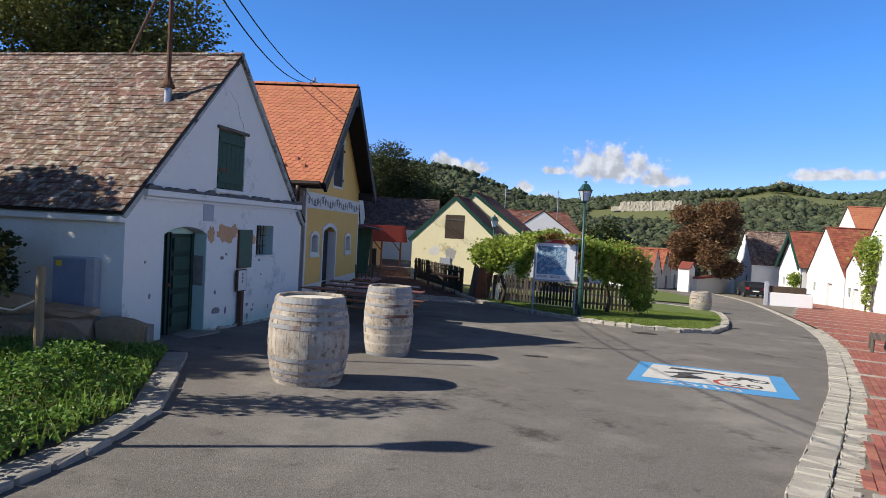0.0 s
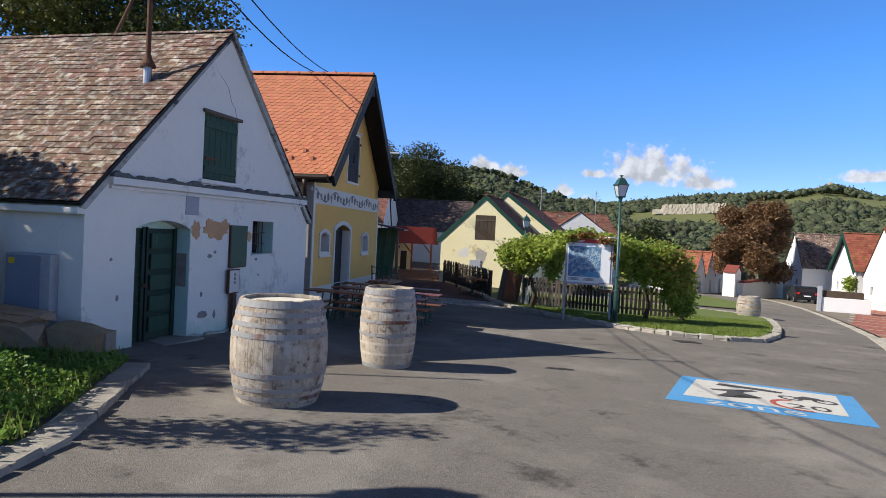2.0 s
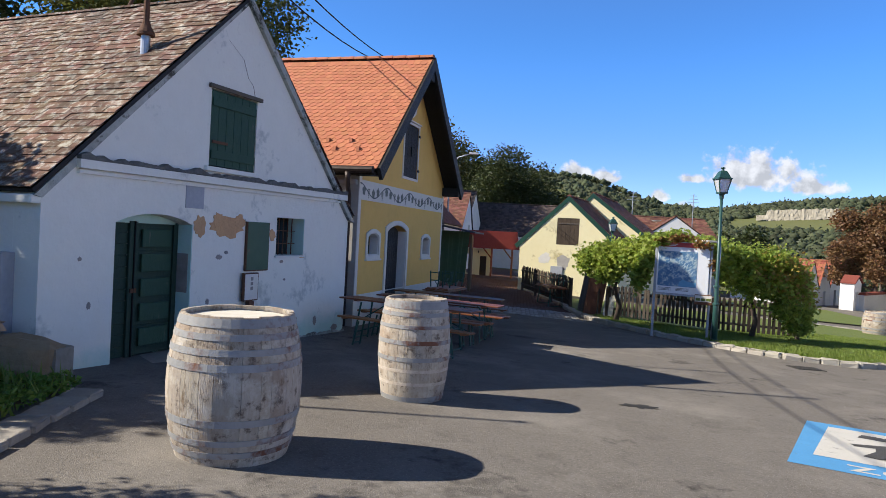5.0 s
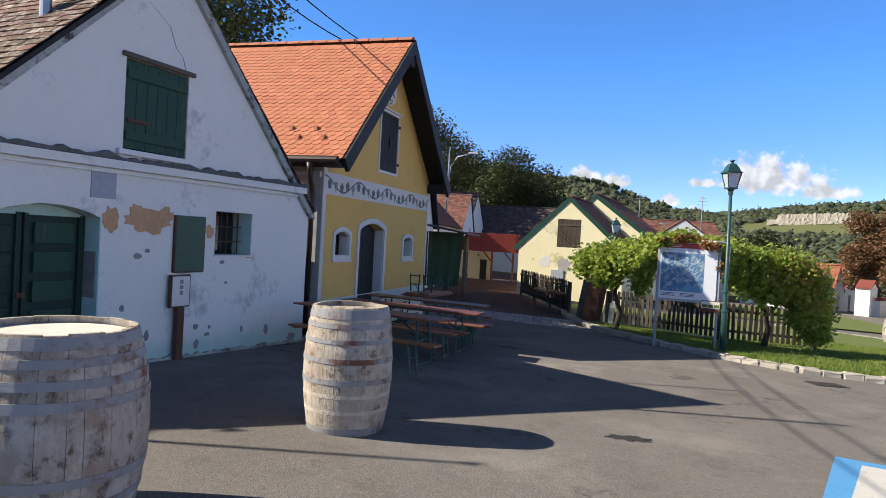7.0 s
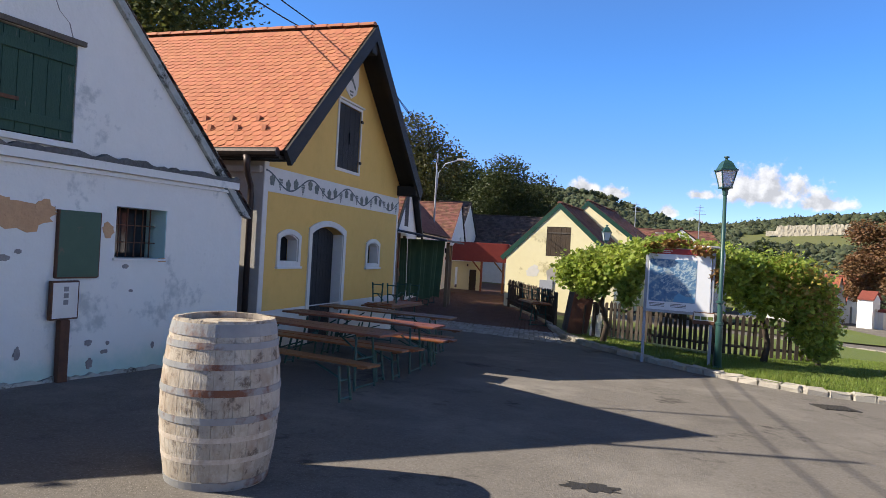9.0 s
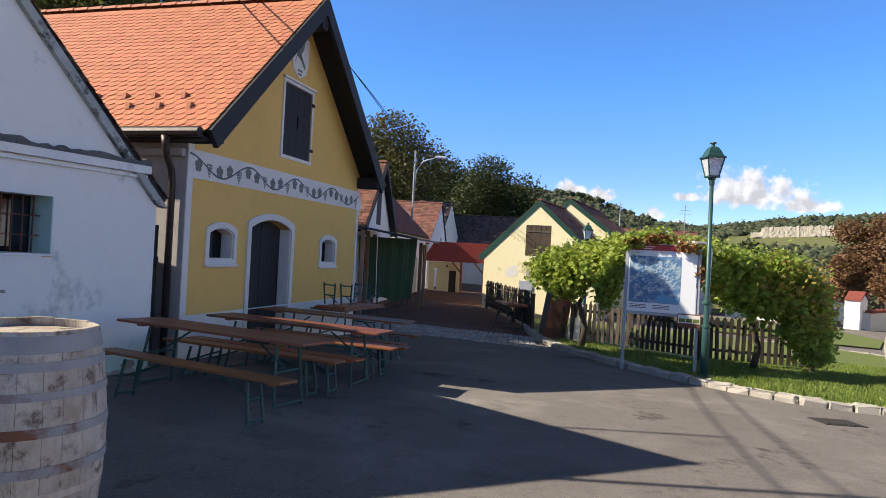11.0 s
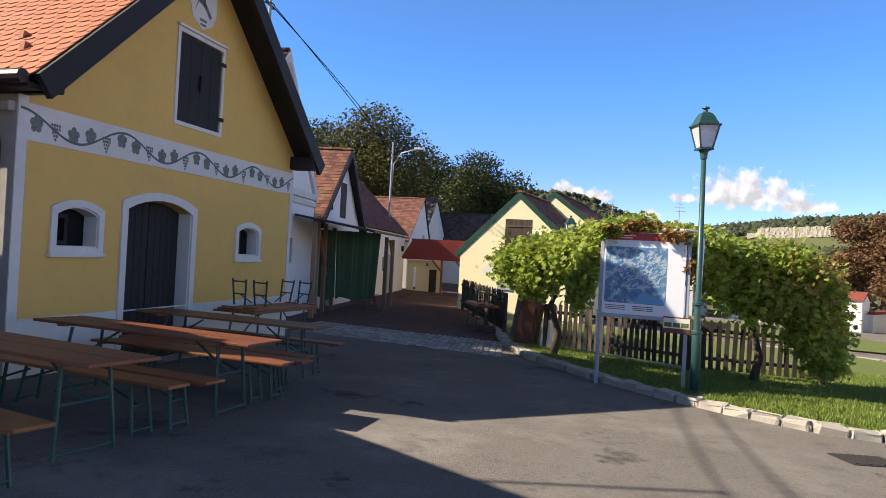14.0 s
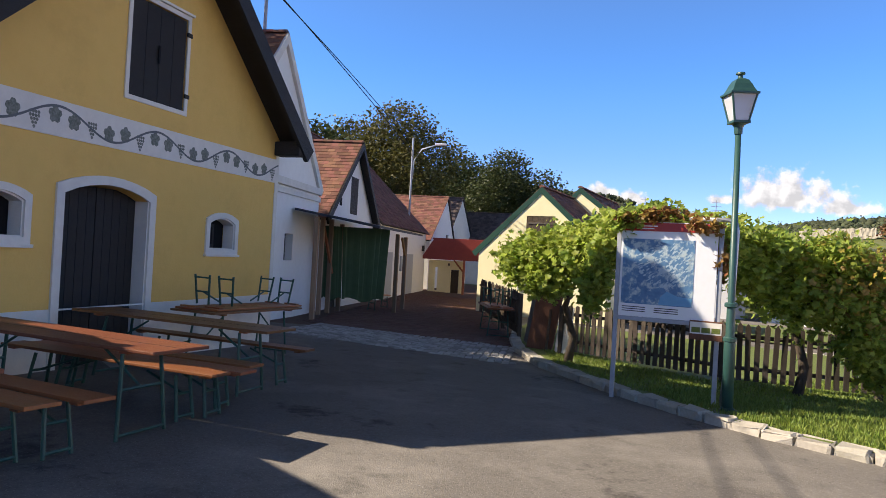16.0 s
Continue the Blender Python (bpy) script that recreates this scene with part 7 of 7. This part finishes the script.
def left_wall():
    root = thing("stone_wall", Matrix(), "rough low wall of brown field stones in mortar", "stone wall", "", "structure")
    pts = [(-5.2, 8.68), (-6.3, 8.62), (-7.2, 8.58), (-8.4, 8.55), (-9.8, 8.5)]
    tops = [0.98, 1.1, 1.36, 1.6, 1.75]
    for (x0, y0), (x1, y1), t0, t1 in zip(pts, pts[1:], tops, tops[1:]):
        bm = bmesh.new()
        vs = [bm.verts.new(v) for v in ((x0, 8.72, 0.2), (x1, 8.72, 0.2), (x1, 8.72, t1 - 0.12), (x0, 8.72, t0 - 0.12), (x0, 9.0, 0.2), (x1, 9.0, 0.2), (x1, 9.0, t1 - 0.12), (x0, 9.0, t0 - 0.12))]
        for f in ((0, 1, 2, 3), (5, 4, 7, 6), (3, 2, 6, 7), (4, 0, 3, 7), (1, 5, 6, 2)):
            bm.faces.new([vs[i] for i in f])
        part("mortar_core", bm, M_MORTAR, root)
    rng = random.Random(3)
    x = -5.22
    while x > -9.6:
        w = rng.uniform(0.6, 1.1)
        t = (-5.45 - x) / 4.35
        top = 1.02 + 0.85 * max(0, t)
        z = gz(x, 9) + 0.0
        while z < top - 0.1:
            h = min(rng.uniform(0.34, 0.6), top - z)
            bm = bmesh.new()
            bmesh.ops.create_icosphere(bm, subdivisions=2, radius=0.5)
            for v in bm.verts:
                c = v.co
                for i in range(3):
                    c[i] = math.copysign(min(abs(c[i]), 0.37), c[i])
                v.co = Vector((c.x / 0.37 * w * 0.5, c.y / 0.37 * 0.2, c.z / 0.37 * h * 0.51)) + Vector((rng.uniform(-1, 1), rng.uniform(-1, 1), rng.uniform(-1, 1))) * 0.022 + noise.noise_vector(c * 4 + Vector((x, z, 0)) * 5) * 0.05
            ob = part("stone", bm, M_STONE, root)
            ob.matrix_basis = pose(x - w / 2, 8.78 + rng.uniform(-0.02, 0.02), z + h / 2, 0, rng.uniform(-5, 5), rng.uniform(-4, 4))
            z += h * 0.97
        x -= w * 0.97
    # meter cabinet by the long side
    c = thing("meter_cabinet", frame_of((-6.75, 9.12), (0.97, -0.16), gz(-6.6, 9.2)), "grey blue electricity cabinet on a concrete foot", "cabinet")
    part("body", boxed(0, 0.66, 0, 0.2, 0.35, 1.3, 0.012), M_GREYPAINT, c)
    part("door", boxed(0.02, 0.52, -0.014, -0.001, 0.37, 1.28, 0.006), M_METERBLUE, c)
    part("sticker", boxed(0.06, 0.15, -0.018, -0.015, 1.16, 1.24), mat("yellow_sticker", (0.7, 0.5, 0.03), (0.65, 0.45, 0.03), bump=0), c)
    part("foot", boxed(0.04, 0.62, 0.03, 0.18, 0.0, 0.349, 0.01), M_SLAB, c)
    m = thing("letter_board", frame_of((-5.629, 9.365), (0.27095, 0.96259), 0), "small white notice box on a rusty post", "notice box")
    part("box", boxed(3.05, 3.4, -0.09, -0.035, 1.06, 1.5, 0.008), M_RUST, m, "rusty edged steel panel")
    part("print", boxed(3.07, 3.38, -0.094, -0.0905, 1.08, 1.48), M_TRIM, m, "pale faded notice")
    for k in range(3):
        part("symbol", boxed(3.2, 3.26, -0.0965, -0.0945, 1.23 + k * 0.075, 1.285 + k * 0.075), M_GREYPATCH, m)
    part("post", boxed(3.17, 3.29, -0.11, -0.03, 0.28, 1.058, 0.01), M_RUST, m, "dark rusty post")
    # dark board gate between the two houses
    g = thing("board_gate", frame_of((-4.55, 15.75), (0.8, 0.6), gz(-4.3, 16)), "dark board gate between the houses", "gate")
    for k in range(6):
        part("board", boxed(-0.6 + k * 0.17, -0.45 + k * 0.17, 0.0, 0.03, 0.0, 1.95, 0.004), M_DARKWOOD, g)
    part("rail", boxed(-0.62, 0.42, 0.031, 0.07, 0.5, 0.6), M_DARKWOOD, g)
    part("rail", boxed(-0.62, 0.42, 0.031, 0.07, 1.4, 1.5), M_DARKWOOD, g)


def car():
    root = thing("car", pose(31.2, 57.4, gz(31.2, 57.4), 0, 0, 72), "black hatchback parked before the houses", "car")
    prof = [(-1.9, 0.35), (-1.95, 0.75), (-1.85, 0.95), (-1.6, 1.3), (-1.2, 1.45), (0.2, 1.42), (0.9, 0.98), (1.75, 0.85), (1.95, 0.6), (1.95, 0.35)]
    bm = bmesh.new()
    prism(bm, prof, -0.85, 0.85)
    bmesh.ops.bevel(bm, geom=bm.edges[:], offset=0.06, segments=2, affect="EDGES")
    body = part("body", bm, M_CAR, root, "black painted body")
    part("rear_window", boxed(-1.8, -1.76, -0.62, 0.62, 0.98, 1.3), M_GLASS, body)
    part("side_window", boxed(-1.4, 0.3, -0.87, -0.855, 1.0, 1.34, 0.003), M_GLASS, body)
    part("side_window", boxed(-1.4, 0.3, 0.855, 0.87, 1.0, 1.34, 0.003), M_GLASS, body)
    part("number_plate", boxed(-1.985, -1.97, -0.26, 0.26, 0.62, 0.73), M_PLATE, body)
    for y in (-0.68, 0.68):
        part("tail_light", boxed(-1.96, -1.9, y - 0.12, y + 0.12, 0.8, 0.98, 0.01), M_LIGHTRED, body, "red tail light")
    for x in (-1.2, 1.25):
        for y in (-0.8, 0.8):
            w = part("wheel", tubed([(x, y - 0.1, 0.31), (x, y + 0.1, 0.31)], 0.31, 18), M_TYRE, root)
            part("rim", tubed([(x, y - 0.108, 0.31), (x, y + 0.108, 0.31)], 0.19, 14), M_STEEL, w)


def forecourt():
    p = thing("planter", pose(23.9, 42.2, gz(23.9, 42.2), 0, 0, -24), "white box planter and table unit on the forecourt", "planter")
    part("body", boxed(0, 2.7, 0, 1.0, 0, 0.9, 0.03), M_PLATE, p)
    part("top", boxed(0.1, 2.3, 0.1, 0.9, 0.902, 1.3, 0.02), M_BROWNWOOD, p)
    part("side", boxed(-0.25, -0.02, -0.1, 0.3, 0, 1.6, 0.02), M_GREYPAINT, p)
    rg = np.random.default_rng(14)
    leaf_cloud("plant", blob_points(rg, [(1.6, 0.8, 1.8, 0.4, 0.4, 0.5)], 500, 0.2), 0.18, M_VINE_LEAF, p, "", 15)
    b = thing("park_bench", pose(11.9, 16.2, gz(11.9, 16.2), 0, 0, 55), "weathered wooden park bench on the red paving", "bench")
    for k in range(4):
        part("seat_slat", boxed(-0.85, 0.85, -0.22 + k * 0.115, -0.13 + k * 0.115, 0.42, 0.46, 0.006), M_GREYWOOD, b)
    for k in range(3):
        part("back_slat", boxed(-0.85, 0.85, -0.3 - 0.03 * k, -0.26 - 0.03 * k, 0.52 + k * 0.15, 0.62 + k * 0.15, 0.006), M_GREYWOOD, b)
    for x in (-0.7, 0.7):
        part("leg", tubed([(x, 0.2, 0.0), (x, 0.18, 0.42)], 0.045, 6), M_GREYWOOD, b)
        part("leg", tubed([(x, -0.18, 0.0), (x, -0.24, 0.5), (x, -0.36, 0.98)], 0.045, 6), M_GREYWOOD, b)
    v = thing("climbing_vine", pose(31.6, 43.2, gz(31.6, 43.2)), "green climber on the white house front", "vine")
    part("stem", tubed([(0, 0, 0), (0.1, 0, 2), (0, 0.1, 4)], 0.06, 6), M_BARK, v)
    leaf_cloud("foliage", blob_points(rg, [(0, 0, 4.2, 0.9, 0.9, 1.2), (0.1, 0, 2.6, 0.5, 0.5, 1.0), (0, 0, 1.2, 0.3, 0.3, 0.9)], 1600, 0.3), 0.2, M_VINE_LEAF, v, "", 16)
    # small street furniture and poles
    pole = thing("lane_lamp", pose(-5.3, 46.0, gz(-5.3, 46)), "tall grey pole with an arched street light", "street lamp")
    part("pole", tubed([(0, 0, 0), (0, 0, 8.2)], [0.065, 0.05], 10), M_GREYPAINT, pole)
    part("arm", tubed([(0.06, 0, 6.0), (0.1, 0, 7.0), (0.5, 0, 7.6), (1.3, 0, 7.85)], 0.035, 8), M_GREYPAINT, pole, "", True)
    part("lamp_head", boxed(1.2, 1.8, -0.1, 0.1, 7.82, 7.93, 0.03), M_PLATE, pole)
    u = thing("utility_pole", pose(36.5, 76, gz(36, 76)), "wooden utility pole with cross arms", "pole")
    part("pole", tubed([(0, 0, 0), (0, 0, 9.5)], 0.13, 8), M_GREYWOOD, u)
    for z in (8.4, 9.0):
        part("crossarm", boxed(-0.9, 0.9, -0.06, 0.06, z, z + 0.12), M_GREYWOOD, u)
    u = thing("flag_pole", pose(-8.6, 7.93, gz(-8.6, 7.93)), "thin grey painted steel pole beside the old stone wall", "pole")
    part("pole", tubed([(0, 0, -0.1), (0, 0, 5.9)], [0.038, 0.03], 10), M_GREYPAINT, u, "", True)
    part("cap", lathe([(0.05, 5.9), (0.06, 5.93), (0.02, 5.98)], 12), M_GREYPAINT, u)
    s = thing("leaning_board", pose(2.0, 25.4, gz(2.0, 25.4) + 0.08, -8, 6, -25), "red brown weathered board leaning by the fence", "board")
    part("board", boxed(-0.3, 0.3, -0.03, 0.03, 0, 1.35, 0.02), M_REDBOARD, s)
    part("prop", tubed([(0.25, -0.2, 0.0), (0.1, -0.03, 0.9)], 0.03, 6), M_BROWNWOOD, s)
    s = thing("fence_panel", pose(2.45, 24.9, gz(2.4, 24.9) + 0.08, -4, 3, -40), "pale sheet leaning on the fence", "panel")
    part("sheet", boxed(-0.16, 0.2, -0.01, 0.01, 0, 1.0, 0.004), M_WHITE_OLD, s)
    s = thing("fence_panel", pose(1.75, 26.4, gz(1.7, 26.4) + 0.08, -6, 8, -70), "pale weathered boards leaning on the fence", "panel")
    for k in range(3):
        part("board", boxed(-0.3 + 0.2 * k, -0.12 + 0.2 * k, -0.015, 0.015, 0, 1.35 - 0.05 * k, 0.006), M_GREYWOOD, s)


def wires():
    far = Vector((-5.3, 46.0, 7.2))
    runs = (((-5.1, 26.4, 8.22), (-4.6, 10.0, 6.0), (-3.4, -9.0, 7.6)), ((-5.0, 26.4, 8.22), (-4.7, 10.0, 6.5), (-4.4, -9.0, 8.2)), ((-5.08, 26.4, 8.2), (-4.4, 35.0, 7.2), tuple(far)), ((-5.02, 26.4, 8.2), (-4.3, 35.0, 6.9), tuple(far - Vector((0, 0, 0.3)))))
    for a, b, c in runs:
        w = thing("overhead_wire", Matrix(), "black overhead power cable between the roofs", "cable", "overhead wires")
        a, b, c = Vector(a), Vector(b), Vector(c)
        k = (b - a).length / ((b - a).length + (c - b).length)
        ctrl = (b - a * (1 - k) ** 2 - c * k ** 2) / (2 * k * (1 - k))
        part("cable", tubed([a * (1 - t) ** 2 + ctrl * 2 * t * (1 - t) + c * t * t for t in (i / 24 for i in range(25))], 0.014, 5), M_BLACK, w)


# ---- the place ----
house_white()
house_yellow()
houses_lane()
houses_middle()
houses_right()
left_wall()
zone_marking()
asphalt_details()
barrel(-2.725, 7.45, 1.12, 0.43, 0.52, ((0.1, 0.045), (0.195, 0.045), (0.345, 0.052), (0.755, 0.055), (0.865, 0.048), (0.975, 0.048), (1.075, 0.065)), "large bleached oak wine barrel with steel hoops standing on asphalt", 1)
barrel(-1.7, 10.15, 1.17, 0.355, 0.42, ((0.04, 0.06), (0.5, 0.048), (0.69, 0.048), (0.865, 0.04), (1.005, 0.045), (1.11, 0.085)), "slim oak wine barrel with grey hoops standing on asphalt", 2, False, 40, (0.22, 0.37))
barrel(12.9, 29.1, 0.95, 0.42, 0.5, ((0.05, 0.05), (0.2, 0.05), (0.32, 0.05), (0.62, 0.05), (0.75, 0.05), (0.9, 0.05)), "grey oak wine barrel standing on the lawn edge", 3)
furniture()
street_lamp(4.44, 19.8, 4.38, "dark green lamp post with square lantern on the lawn", (1.2, -1.2))
street_lamp(-6.8, 3.75, 4.3, "dark green lamp post standing in the weed bed")
street_lamp(3.55, 33.0, 3.8, "dark green lamp post before the cream houses")
street_lamp(24.0, 70.0, 4.0, "dark green lamp post far down the road")
info_board()
picket_fence("picket_fence", [(2.5, 25.0), (5.2, 22.95), (7.6, 22.9)], 1.05, "weathered brown picket fence behind the map board", M_FENCE)
picket_fence("picket_fence", [(1.4, 27.9), (-0.35, 36.0)], 1.15, "dark picket fence along the lane", M_BROWNWOOD, 0.13)
vine()
car()
forecourt()
greenery()
hillside()
wires()
paving()
cobbles()
